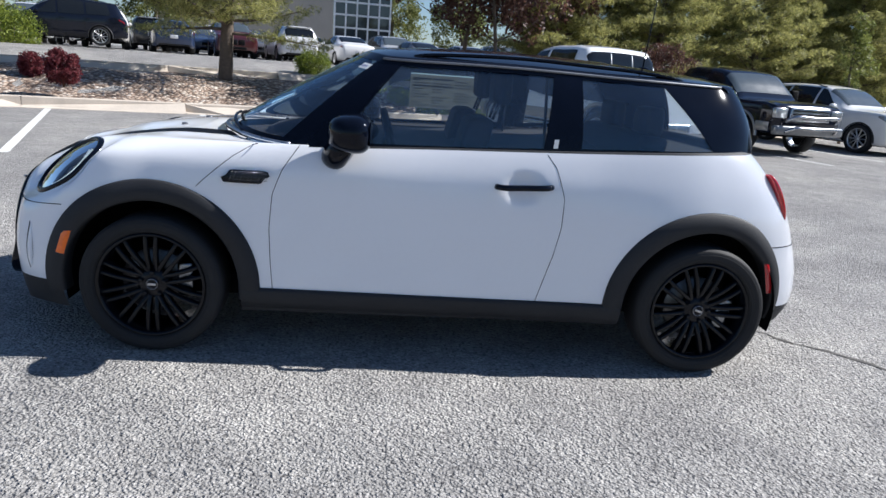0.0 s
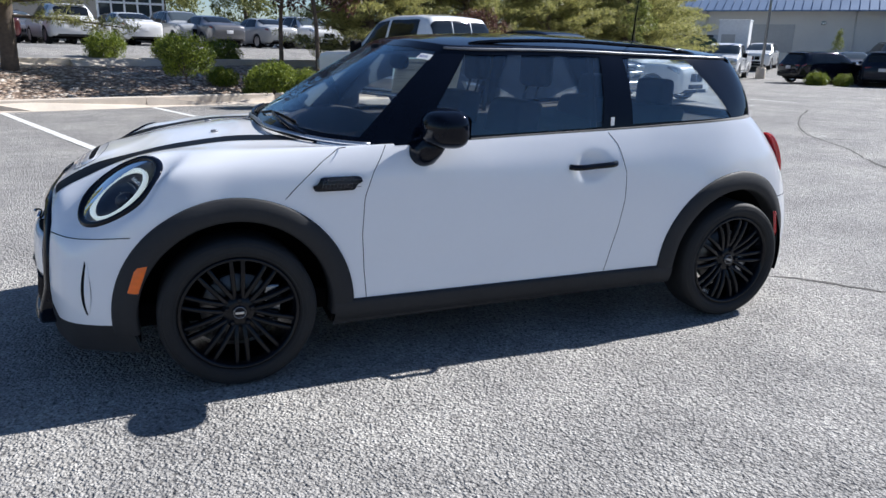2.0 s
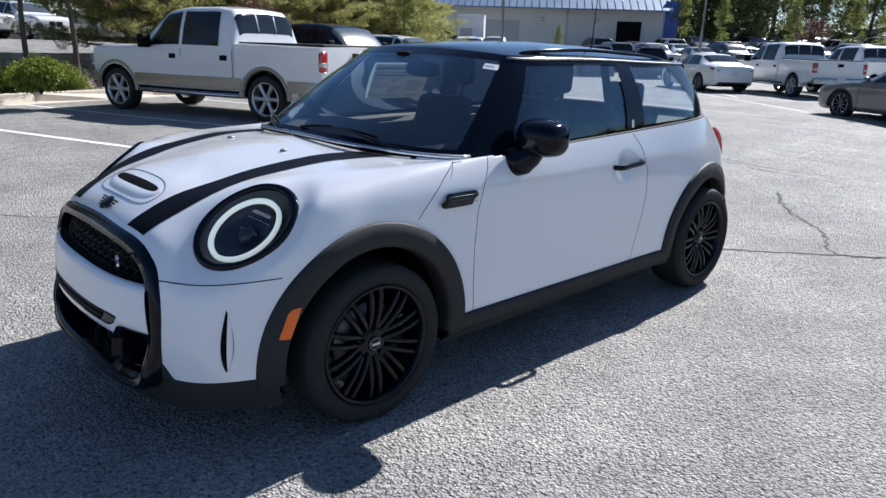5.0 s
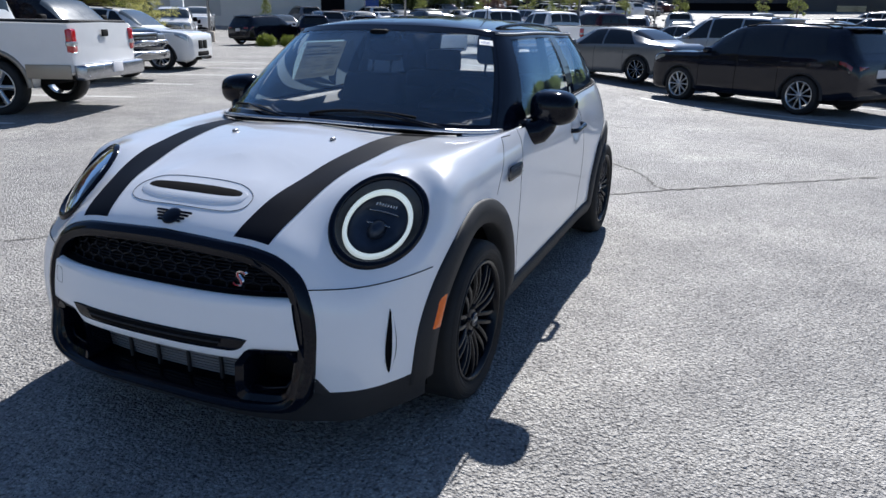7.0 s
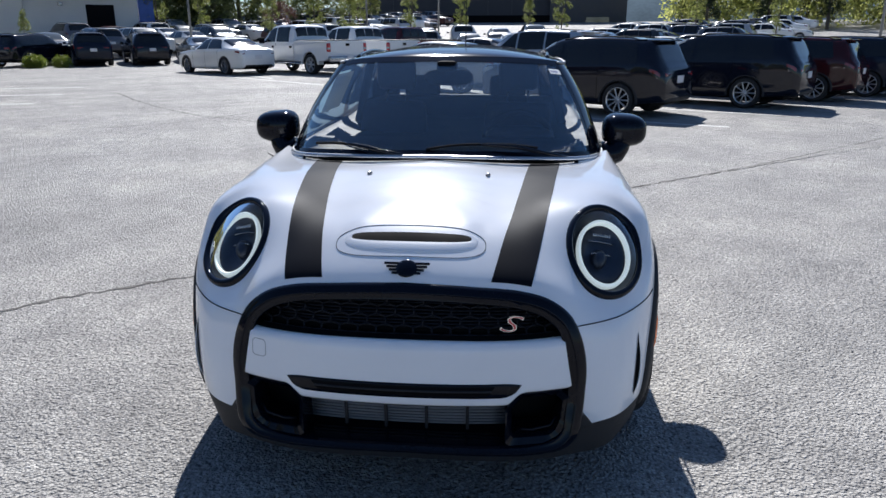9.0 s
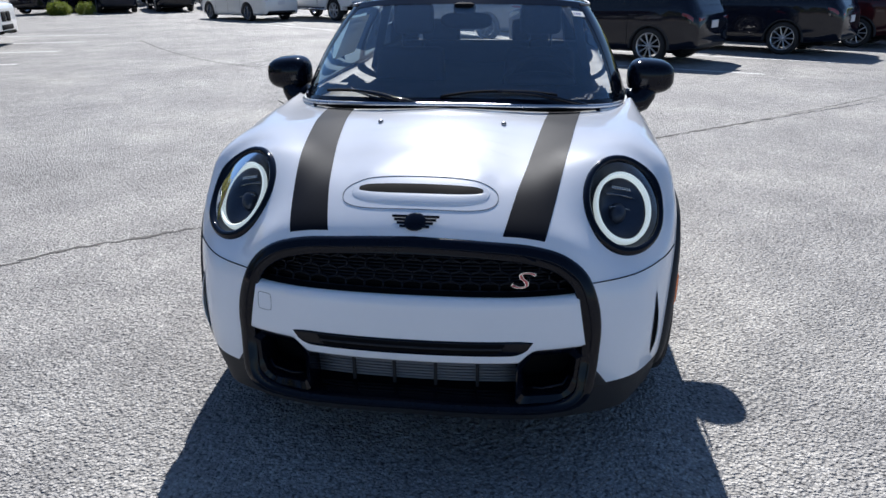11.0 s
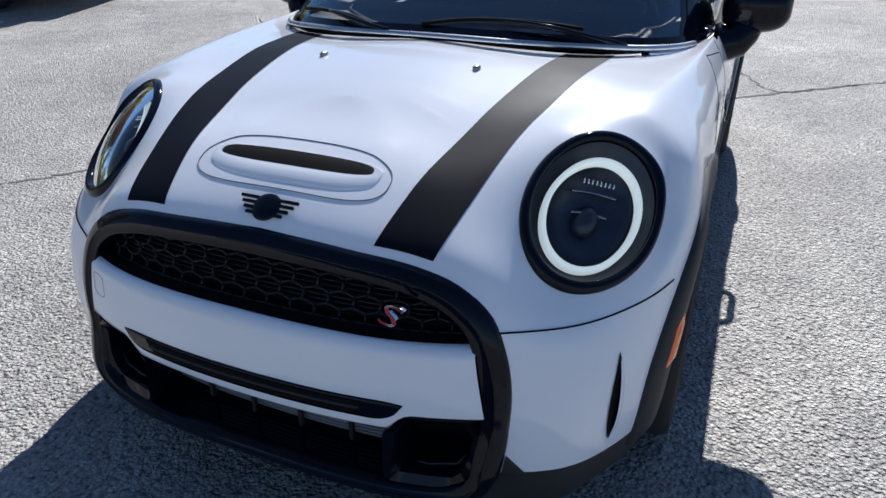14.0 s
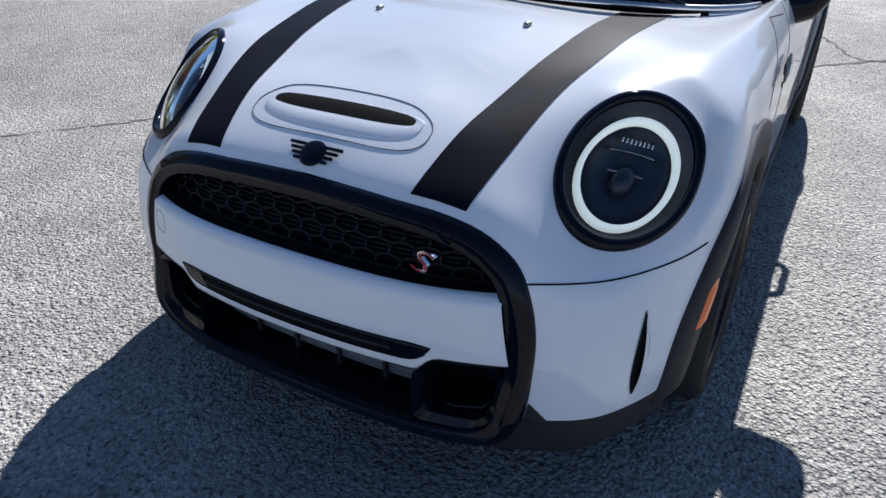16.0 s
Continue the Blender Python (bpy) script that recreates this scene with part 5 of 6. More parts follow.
def road_wheel(root, x, y, r, width, rim_mt, spokes, kind, far=False):
    w = new("wheel")
    w.parent = root
    out = 1 if y > 0 else -1
    h = width / 2
    t = part("tyre", lathe_bm([(-h * .8, r * .71), (-h, r * .78), (-h, r * .91), (-h * .75, r), (h * .75, r), (h, r * .91), (h, r * .78), (h * .8, r * .71)], 36), RUBBER, w)
    if far:
        part("rim", lathe_bm([(-h * .9, r * .67), (-h * .95, r * .64), (-h * .6, r * .58), (-h * .75, r * .2), (-h * .8, 0)], 18), rim_mt, w)
        w.matrix_local = pose(x, y, r, 0, 0, 0 if out < 0 else 180)
        return w
    rim = part("rim", lathe_bm([(-h * .9, r * .73), (-h * .95, r * .70), (-h * .5, r * .66), (h, r * .64)], 36), rim_mt, w)
    part("disc", lathe_bm([(-h * .15, r * .55), (-h * .15, 0)], 24), GAP, rim)
    for k in range(spokes):
        a = 2 * math.pi * k / spokes
        rows = []
        for f in np.linspace(0, 1, 4):
            rr = r * (.10 + .60 * f)
            hw = r * (.085 if kind == "wide" else .035) * (1 + .5 * abs(f - .4))
            c, s = math.cos(a), math.sin(a)
            tv, o = Vector((-s, 0, c)), Vector((c * rr, 0, s * rr))
            d = -h * (.72 + .12 * f)
            rows.append([o + tv * hw + Vector((0, d + .03, 0)), o + tv * hw * .8 + Vector((0, d, 0)), o - tv * hw * .8 + Vector((0, d, 0)), o - tv * hw + Vector((0, d + .03, 0))])
        part("spoke", grid_bm(rows, flip=True), rim_mt, rim)
    part("hub_cap", lathe_bm([(-h * .6, r * .15), (-h * .78, r * .13), (-h * .8, 0)], 18), rim_mt, rim)
    w.matrix_local = pose(x, y, r, 0, 0, 0 if out < 0 else 180)
    return w


class Shell:
    """A smooth car body: rows of (s, sill z, shoulder z, top z, sill half width, shoulder half width, roof half width), s from nose to tail."""

    def __init__(self, rows, nose):
        self.s = np.array([r[0] for r in rows])
        self.q = [np.array(r[1:], float) for r in rows]
        self.nose = nose

    def at(self, s, v, lift=0.0):
        zl, zb, zt, hl_, hb, ht = hermite(self.s, self.q, max(self.s[0], min(self.s[-1], s)))
        zm = zl + (zb - zl) * .55
        pts = [(hl_ * .88, zl), (hl_, zl + .05 * (zb - zl) / .6), (max(hl_, hb) + .012, zm), (hb, zb), (hb + (ht - hb) * .42, zb + (zt - zb) * .52), (ht, zb + (zt - zb) * .90), (ht * .72, zb + (zt - zb) * .975), (0, zt)]
        y, z = hermite(np.arange(8.0), [np.array(p) for p in pts], v)
        if lift:
            y += lift * (1 if v < 5.2 else .3)
            z += lift * (.25 if v < 5.2 else 1)
        return Vector((self.nose - s, -max(0.0, y), z))

    def patch(self, edges, n=8, lift=.006):
        """A pane between two slanted ends: edges = (s low, s high) front, (s low, s high) rear, (v low, v high)."""
        (f0, f1), (r0, r1), (v0, v1) = edges
        rows = []
        for i in range(n + 1):
            row = []
            for j in range(7):
                g = j / 6
                a, b = f0 + (f1 - f0) * g, r0 + (r1 - r0) * g
                row.append(self.at(a + (b - a) * i / n, v0 + (v1 - v0) * g, lift))
            rows.append(row)
        return grid_bm(rows, flip=True)

    def across(self, s0, s1, v0, lift=.008):
        """A pane across the car, from side to side."""
        rows = []
        for i in range(7):
            half = [self.at(s0 + (s1 - s0) * i / 6, v, lift) for v in np.linspace(v0, 7, 8)]
            rows.append(half + [Vector((p.x, -p.y, p.z)) for p in half[-2::-1]])
        return grid_bm(rows)

    def body(self, axles, r, zc):
        bm = bmesh.new()
        ss = np.unique(np.concatenate([np.linspace(a, b, 4) for a, b in zip(self.s, self.s[1:])]))
        vs = np.linspace(0, 7, 25)
        pts = [[self.at(s, v) for v in vs] for s in ss]

        def clear(p):
            if p.y > -.55 or p.z > 1.0:
                return 1.0
            return min(math.hypot(p.x - a, p.z - zc) for a in axles) - r

        for i in range(len(ss) - 1):
            for k in range(len(vs) - 1):
                q = [pts[i][k], pts[i + 1][k], pts[i + 1][k + 1], pts[i][k + 1]]
                if min(clear(p) for p in q) <= 0:
                    q = trimmed(q, clear)
                if len(q) < 3:
                    continue
                for m in (1, -1):
                    try:
                        bm.faces.new([bm.verts.new((p.x, p.y * m, p.z)) for p in (q if m > 0 else q[::-1])])
                    except ValueError:
                        pass
        for i in (0, -1):
            half = pts[i] if i else pts[i][::-1]
            loop = [(p.x, p.y, p.z) for p in half]
            loop += [(p.x, -p.y, p.z) for p in half[::-1] if p.y < -1e-4]
            bm.faces.new([bm.verts.new(p) for p in loop])
        bmesh.ops.remove_doubles(bm, verts=bm.verts, dist=1e-4)
        bmesh.ops.recalc_face_normals(bm, faces=bm.faces)
        return bm


SUV_ROWS = ((0, .36, .80, .85, .64, .70, .45), (.03, .30, .88, .94, .76, .80, .50), (.14, .25, .95, 1.01, .87, .885, .56), (.40, .24, 1.0, 1.06, .90, .915, .60), (.80, .24, 1.02, 1.09, .915, .925, .62), (1.22, .25, 1.025, 1.11, .92, .93, .66),
            (1.38, .25, 1.025, 1.18, .92, .93, .69), (1.72, .25, 1.03, 1.44, .92, .93, .68), (2.02, .25, 1.04, 1.60, .92, .93, .665), (2.35, .25, 1.05, 1.66, .92, .93, .66), (2.9, .25, 1.06, 1.685, .92, .93, .655), (3.5, .26, 1.08, 1.67, .92, .93, .645),
            (4.0, .28, 1.09, 1.635, .91, .92, .63), (4.30, .30, 1.09, 1.585, .88, .89, .61), (4.36, .31, 1.08, 1.52, .87, .885, .60), (4.50, .33, 1.03, 1.26, .84, .865, .60), (4.60, .34, .95, 1.10, .80, .83, .58), (4.67, .36, .86, .98, .76, .77, .55), (4.70, .42, .74, .84, .70, .72, .5))
SEDAN_ROWS = ((0, .30, .60, .65, .60, .66, .42), (.04, .24, .68, .73, .72, .77, .48), (.16, .20, .75, .80, .82, .84, .56), (.45, .19, .80, .85, .85, .87, .60), (.9, .19, .86, .92, .89, .90, .62), (1.35, .19, .90, .96, .90, .905, .66),
              (1.50, .19, .905, 1.03, .90, .905, .67), (1.85, .19, .91, 1.26, .90, .905, .62), (2.15, .19, .92, 1.39, .90, .905, .60), (2.5, .19, .93, 1.435, .90, .905, .59), (3.0, .20, .94, 1.43, .90, .905, .585), (3.4, .20, .95, 1.38, .90, .905, .58),
              (3.75, .21, .96, 1.26, .90, .90, .58), (4.08, .22, .97, 1.11, .89, .89, .58), (4.25, .23, .965, 1.05, .88, .88, .60), (4.6, .25, .95, 1.03, .84, .84, .60), (4.78, .28, .91, 1.0, .78, .79, .56), (4.86, .32, .84, .92, .73, .74, .5), (4.90, .40, .72, .78, .68, .70, .45))


def scaled_rows(rows, length, half, height, base_half, base_height):
    k, h, z = length / rows[-1][0], half / base_half, height / base_height
    return [(r[0] * k, r[1], r[2] * z, r[3] * z, r[4] * h, r[5] * h, r[6] * h) for r in rows]


def car_fittings(root, sh, length, axles, half, r, rim, spokes, paint, far, lamp_z, tail_z, rear_s):
    front, rear = sh.nose, sh.nose - length
    for s in (-1, 1):
        def place(p):
            return Vector((p.x, p.y * -s, p.z))
        lamp = [[place(sh.at(.05 + .36 * f, v, .006)) for v in np.linspace(2.45 + .3 * f, 2.95, 4)] for f in np.linspace(0, 1, 7)]
        part("headlamp", grid_bm(lamp, flip=s < 0), HEADGLASS, root)
        tail = [[place(sh.at(length - .10 - .22 * f, v, .008)) for v in np.linspace(2.62 + .06 * f, 2.92 - .08 * f, 4)] for f in np.linspace(0, 1, 6)]
        part("tail_lamp", grid_bm(tail), DARKRED, root)
        m = sh.at(1.62 * length / 4.7, 3.1)
        part("door_mirror", blob_bm((.075, .10, .07), (m.x, s * (half + .10), m.z + .07), 2.6, 14, 8), paint, root)
        if not far:
            for f in (2.45, 3.35):
                p = place(sh.at(f * length / 4.7, 2.72, .012))
                part("door_handle", box_bm(.19, .03, .028, p, .01), paint, root)
            for f in (1.36, 2.28, 3.22):
                part("door_gap", tube_bm([place(sh.at(f * length / 4.7 + .04 * (v > 2.9), v, .001)) for v in np.linspace(1.0, 3.0, 8)], .004, 4), GAP, root)
        for x in axles:
            road_wheel(root, x, s * (half - .12), r, .24, rim, spokes, "thin", far)
            if far:
                continue
            rows = [[(x + rr * math.cos(a), s * (half + dy), r - .02 + rr * math.sin(a)) for rr, dy in ((r + .045, -.14), (r + .05, .004), (r + .075, .008), (r + .10, -.03))] for a in np.linspace(-.1, math.pi + .1, 18)]
            part("arch_trim", grid_bm(rows, flip=s > 0), PLASTIC, root)
            liner = lathe_bm([(-.24, r + .05), (0, r + .055), (0, .0)], 24, "y", start=radians(-10), turn=radians(200))
            bmesh.ops.translate(liner, vec=(x, -half + .25, r - .02), verts=liner.verts)
            part("wheel_liner", liner if s < 0 else mirrored(liner), GAP, root)
    part("number_plate", box_bm(.015, .32, .15, (rear - .004, 0, tail_z), .004), PLATE, root)
    for y in () if far else (-half * .62, half * .62):
        part("rear_lamp", box_bm(.08, .30, .09, (rear + .055, y, tail_z + .10), .03), DARKRED, root)
    for y in (-.17, .17):
        part("front_grille", box_bm(.05, .30, .24 if lamp_z > .6 else .15, (front - .008, y, lamp_z + .03), .04), GAP, root)
    part("lower_intake", box_bm(.06, .80, .13, (front - .012, 0, lamp_z - .22), .03), GAP, root)
    for y in (-.66, .66):
        part("corner_intake", box_bm(.12, .22, .18, (front - .10, y, lamp_z - .20), .04), GAP, root)
    part("rear_bumper", box_bm(.10, half * 1.45, .14, (rear + .07, 0, .40), .04), PLASTIC, root)
    part("underbody", box_bm(length * .86, half * 1.5, .16, ((front + rear) / 2, 0, .30), .03), GAP, root)


def suv(name, label, paint, length=4.70, wheelbase=2.86, half=.945, height=1.68, rim=ALLOY, spokes=10, group="", rear_glass=DARKGLASS, far=False):
    root = thing(name, label, "car", group)
    hl_ = wheelbase / 2
    sh = Shell(scaled_rows(SUV_ROWS, length, half, height, .94, 1.685), hl_ + .86)
    k = length / 4.7
    part("body", sh.body((hl_, -hl_), .415, .345), paint, root)
    for s in (-1, 1):
        for e in (((1.52, 2.12), (2.27, 2.25), (3.12, 4.85)), ((2.33, 2.31), (3.22, 3.18), (3.12, 4.85)), ((3.28, 3.24), (4.10, 3.98), (3.16, 4.75))):
            bm = sh.patch(tuple((a * k, b * k) for a, b in e[:2]) + (e[2],))
            part("side_window", bm if s < 0 else mirrored(bm), DARKGLASS, root)
        rail = [sh.at(q * k, 5.25, .03 if .1 < f < .9 else .004) for f, q in zip(np.linspace(0, 1, 14), np.linspace(2.2, 4.15, 14))]
        part("roof_rail", tube_bm([Vector((p.x, p.y * -s, p.z)) for p in rail], .014, 6), GAP, root)
    part("windscreen", sh.across(1.40 * k, 2.0 * k, 4.7), SCREENGLASS, root)
    part("rear_window", sh.across(4.36 * k, 4.56 * k, 4.7), rear_glass, root)
    sp = sh.at(4.28 * k, 7)
    part("tail_spoiler", box_bm(.20, half * 1.22, .035, (sp.x - .04, 0, sp.z - .01), .015), paint, root)
    car_fittings(root, sh, length, (hl_, -hl_), half, .365, rim, spokes, paint, far, .66, .80, 4.4 * k)
    return root


def sedan(name, label, paint, group="", length=4.90, wheelbase=2.95, half=.92, height=1.45, rim=ALLOY, far=False):
    root = thing(name, label, "car", group)
    hl_ = wheelbase / 2
    sh = Shell(scaled_rows(SEDAN_ROWS, length, half, height, .915, 1.435), hl_ + .86)
    k = length / 4.9
    part("body", sh.body((hl_, -hl_), .375, .325), paint, root)
    for s in (-1, 1):
        for e in (((1.72, 2.22), (2.62, 2.60), (3.14, 4.85)), ((2.68, 2.66), (3.70, 3.36), (3.16, 4.8))):
            bm = sh.patch(tuple((a * k, b * k) for a, b in e[:2]) + (e[2],))
            part("side_window", bm if s < 0 else mirrored(bm), DARKGLASS, root)
    part("windscreen", sh.across(1.52 * k, 2.12 * k, 4.7), SCREENGLASS, root)
    part("rear_window", sh.across(3.46 * k, 4.06 * k, 4.7), DARKGLASS, root)
    car_fittings(root, sh, length, (hl_, -hl_), half, .335, rim, 10, paint, far, .52, .70, 4.3 * k)
    return root


PICKUP_ROWS = ((0, .55, .98, 1.04, .80, .86, .60), (.05, .50, 1.06, 1.12, .90, .93, .66), (.20, .48, 1.12, 1.18, .97, .975, .70), (.70, .48, 1.15, 1.22, .99, .99, .72), (1.30, .48, 1.17, 1.25, .995, .99, .78), (1.42, .48, 1.175, 1.33, .995, .99, .80), (1.70, .48, 1.18, 1.60, .995, .985, .78),
               (1.95, .48, 1.19, 1.80, .995, .985, .77), (2.30, .48, 1.20, 1.895, .995, .985, .765), (2.90, .48, 1.20, 1.92, .995, .985, .76), (3.40, .48, 1.20, 1.90, .99, .985, .755), (3.58, .48, 1.20, 1.83, .985, .98, .74), (3.68, .48, 1.20, 1.58, .98, .975, .72), (3.72, .48, 1.19, 1.24, .97, .97, .70))


def pickup(name, label, paint, lower=None, rim=ALLOY, chrome=SATINCHROME, group="", length=5.72, wheelbase=3.53, half=1.0, height=1.92, front="chrome", nose=.98, cab=1.02):
    root = thing(name, label, "pickup truck", group)
    hl_, r = wheelbase / 2, .395
    f, b = hl_ + nose, -(length - hl_ - nose)
    zb, zt = 1.17, height - .06
    cab_r = -hl_ + cab
    k = (f - cab_r) / 3.72
    sh = Shell(scaled_rows(PICKUP_ROWS, f - cab_r, half, height, 1.0, 1.92), f)
    low = [(b + .02, .62), (b, .80), (b + .02, 1.30), (cab_r - .02, 1.32), (cab_r - .02, .50), (-hl_ + .52, .50)] + arch(-hl_, .49, .40)[::-1] + [(-hl_ - .52, .52), (b + .25, .55)]
    part("cab", sh.body((hl_, -hl_), .475, .40), paint, root)
    sharp_edges(part("load_bed", lofted(low, half, .10, .015, .9), paint, root), 34)
    mid = f - 2.46 * k
    for s in (-1, 1):
        for e in (((1.55, 2.05), (2.42, 2.42)), ((2.50, 2.50), (3.38, 3.33))):
            bm = sh.patch(tuple((p * k, q * k) for p, q in e) + ((3.12, 4.8),))
            part("side_window", bm if s < 0 else mirrored(bm), DARKGLASS, root)
    part("windscreen", sh.across(1.45 * k, 1.95 * k, 4.7), SCREENGLASS, root)
    part("rear_window", sh.across(3.60 * k, 3.695 * k, 4.75, .012), DARKGLASS, root)
    for y in (-.25, .25):
        q0, q1 = sh.at(3.61 * k, 7), sh.at(3.69 * k, 7)
        part("window_bar", tube_bm([(q0.x - .016, y, q0.z - .01), (q1.x - .016, y, q1.z)], .014, 6), paint, root)
    part("bed_rim", box_bm(cab_r - b - .1, half * 1.78, .03, ((b + cab_r) / 2, 0, 1.33), .008), PLASTIC, root)
    for s in (-1, 1):
        part("tail_lamp", box_bm(.10, .16, .34, (b + .04, s * (half - .075), 1.06), .03), RED, root)
        part("lamp_insert", box_bm(.102, .162, .07, (b + .038, s * (half - .075), 1.02), .01), HEADGLASS, root)
        part("headlamp", box_bm(.16, .34, .22, (f - .07, s * (half - .20), .93), .03), HEADGLASS, root)
        part("door_mirror", box_bm(.14, .22, .24, (f - 1.62, s * (half + .12), zb + .14), .04), GAP, root)
        part("running_board", tube_bm([(hl_ - .55, s * (half - .02), .42), (-hl_ + .55, s * (half - .02), .42)], .045, 8), chrome, root)
        for x in (mid + .20, cab_r + .22):
            part("door_handle", box_bm(.16, .035, .09, (x, s * (half - .005), 1.06), .015), GAP, root)
        for x in (mid, cab_r + .02):
            part("door_gap", box_bm(.010, .004, .62, (x, s * (half + .0005), .88), .001), GAP, root)
        for x in (hl_, -hl_):
            road_wheel(root, x, s * (half - .13), r, .27, rim, 6, "wide")
            rows = [[(x + rr * math.cos(a), s * (half + dy), .40 + rr * math.sin(a)) for rr, dy in ((.485, -.05), (.49, .02), (.545, .02), (.56, -.02))] for a in np.linspace(0, math.pi, 18)]
            part("arch_trim", grid_bm(rows, flip=s > 0), lower or paint, root)
            lin = lathe_bm([(0, .475), (.28, .475)], 20, "y", start=0, turn=math.pi)
            bmesh.ops.translate(lin, vec=(x, s * (half - .05) - (.28 if s > 0 else 0), .40), verts=lin.verts)
            part("wheel_liner", lin, GAP, root)
        if lower:
            for x0, x1 in ((-hl_ + .50, hl_ - .50), (b + .05, -hl_ - .50), (hl_ + .50, f - .10)):
                part("lower_panel", box_bm(x1 - x0, .012, .20, ((x0 + x1) / 2, s * (half + .016), .63), .004), lower, root)
    part("rear_bumper", box_bm(.18, half * 1.96, .22, (b - .06, 0, .62), .04), chrome, root)
    part("front_bumper", box_bm(.16, half * 1.96, .20, (f + .02, 0, .57), .05), GREY if front == "bar" else chrome, root)
    part("front_grille", box_bm(.06, 1.15, .30, (f + .0, 0, .92), .03), chrome, root)
    for z in (.84, .92, 1.0):
        part("grille_bar", box_bm(.03, 1.0, .035, (f + .03, 0, z), .008), GAP, root)
    if front == "bar":
        for z in (.62, .86):
            part("bull_bar", tube_bm(smooth_line([(f + .06, -.72, z - .1), (f + .22, -.62, z), (f + .24, 0, z), (f + .22, .62, z), (f + .06, .72, z - .1)], 20), .038, 8), chrome, root)
    part("number_plate", box_bm(.015, .32, .15, (b - .155, 0, .66), .004), PLATE, root)
    part("tailgate_latch", box_bm(.02, .20, .10, (b - .012, 0, 1.16), .015), GAP, root)
    part("underbody", box_bm(length * .85, half * 1.4, .20, (0, 0, .50), .03), GAP, root)
    return root


def put(ob, x, y, hx, hy, dz=0.0):
    ob.matrix_world = pose(x, y, ground_z(x, y) + dz, 0, 0, math.degrees(math.atan2(hy, hx)))
    return ob


put(pickup("pickup_truck", "white and tan crew-cab pickup parked against the kerb", TRUCKWHITE, TAN, nose=.70, cab=.66, length=5.44, height=1.95), 4.84, 10.33, -.38, .925)
put(pickup("pickup_truck", "older black pickup with chrome bull bar facing out", CARBLACK, GREY, front="bar", height=1.86), 9.35, 13.65, .28, -.96)
put(suv("suv_car", "white sport utility car with dark roof rails", SUVWHITE), 13.24, 14.94, .35, -.937)
put(suv("suv_car", "glossy black sport utility car with grey alloy wheels", CARBLACK, group="row of dark parked cars"), 14.35, -2.0, .57, .82)
put(suv("suv_car", "black sport utility car with chrome window line", CARBLACK, group="row of dark parked cars", length=4.9, height=1.74), 16.60, -5.35, .57, .82)
put(suv("suv_car", "dark red sport utility car seen from behind", WINERED, group="row of dark parked cars"), 18.5, -7.7, .57, .82)
put(suv("suv_car", "dark blue sport utility car seen from behind", NAVY, group="row of dark parked cars"), 20.3, -9.9, .57, .82)
put(suv("suv_car", "white sport utility car at the end of the dark row", SUVWHITE, group="row of dark parked cars"), 22.1, -12.2, .57, .82)
put(suv("suv_car", "black sport utility car beyond the drive", CARBLACK), -12.0, 25.2, -.937, -.35, .1)
put(sedan("coupe_car", "grey low coupe with dark alloy wheels", GREY, rim=DARKCHROME, length=4.75, wheelbase=2.82, height=1.39), 18.2, 1.85, .45, .89)
put(suv("suv_car", "silver grey sport utility car behind the black one", SILVERCAR, height=1.78), 20.7, -.95, .47, .883, .12)
put(sedan("sedan_car", "white saloon car with dark tail lamps", SUVWHITE, rim=DARKCHROME), 26.5, 11.6, .6, .8)
put(pickup("pickup_truck", "white crew-cab pickup with dark rear window", TRUCKWHITE, height=1.95, length=5.85, wheelbase=3.7), 27.3, 8.5, .6, .8)
put(pickup("pickup_truck", "white pickup beside the other white pickup", TRUCKWHITE, length=5.85, wheelbase=3.7), 29.9, 6.6, .6, .8)
put(pickup("pickup_truck", "dark red pickup in the far row", WINERED), 32.3, 4.8, .6, .8)
put(suv("suv_car", "dark grey sport utility car beside the island", NAVY, group="far row of cars"), 33.8, 22.0, .80, .60)
put(suv("suv_car", "black sport utility car in the far row", CARBLACK, group="far row of cars"), 35.2, 19.6, .80, .60)
put(suv("suv_car", "black estate car beside a small hedge", CARBLACK, group="far row of cars", height=1.6), 32.4, 24.1, .98, -.12)
put(sedan("sedan_car", "silver saloon in the far row", GREY, "far row of cars"), 36.8, 17.2, .80, .60)
put(pickup("pickup_truck", "white pickup with a dark grille standing in the open lane", TRUCKWHITE, height=1.95), 29.2, 28.0, -.78, -.62)
put(suv("suv_car", "white sport utility car facing the lane before the warehouse", SUVWHITE), 36.8, 33.1, -.80, -.60)

# far rows share their meshes
far_sedan = put(sedan("sedan_car", "distant parked saloon car in a packed row", MIXPAINT, "distant parked cars", far=True), 46, 24, .6, .8)
far_suv = put(suv("suv_car", "distant parked sport utility car in a packed row", MIXPAINT, group="distant parked cars", far=True), 48, 21.6, .6, .8)
rng = np.random.RandomState(4)


def far_row(start, along, head, count, skip=0.12):
    s, a, h = Vector((*start, 0)), Vector((*along, 0)).normalized(), Vector((*head, 0)).normalized()
    for i in range(count):
        if rng.rand() < skip:
            continue
        p = s + a * (2.75 * i) + h * rng.uniform(-.25, .25)
        sg = 1 if rng.rand() < .6 else -1
        ang = math.degrees(math.atan2(h.y * sg, h.x * sg)) + rng.uniform(-2, 2)
        copy_thing(far_suv if rng.rand() < .55 else far_sedan, pose(p.x, p.y, ground_z(p.x, p.y), 0, 0, ang))


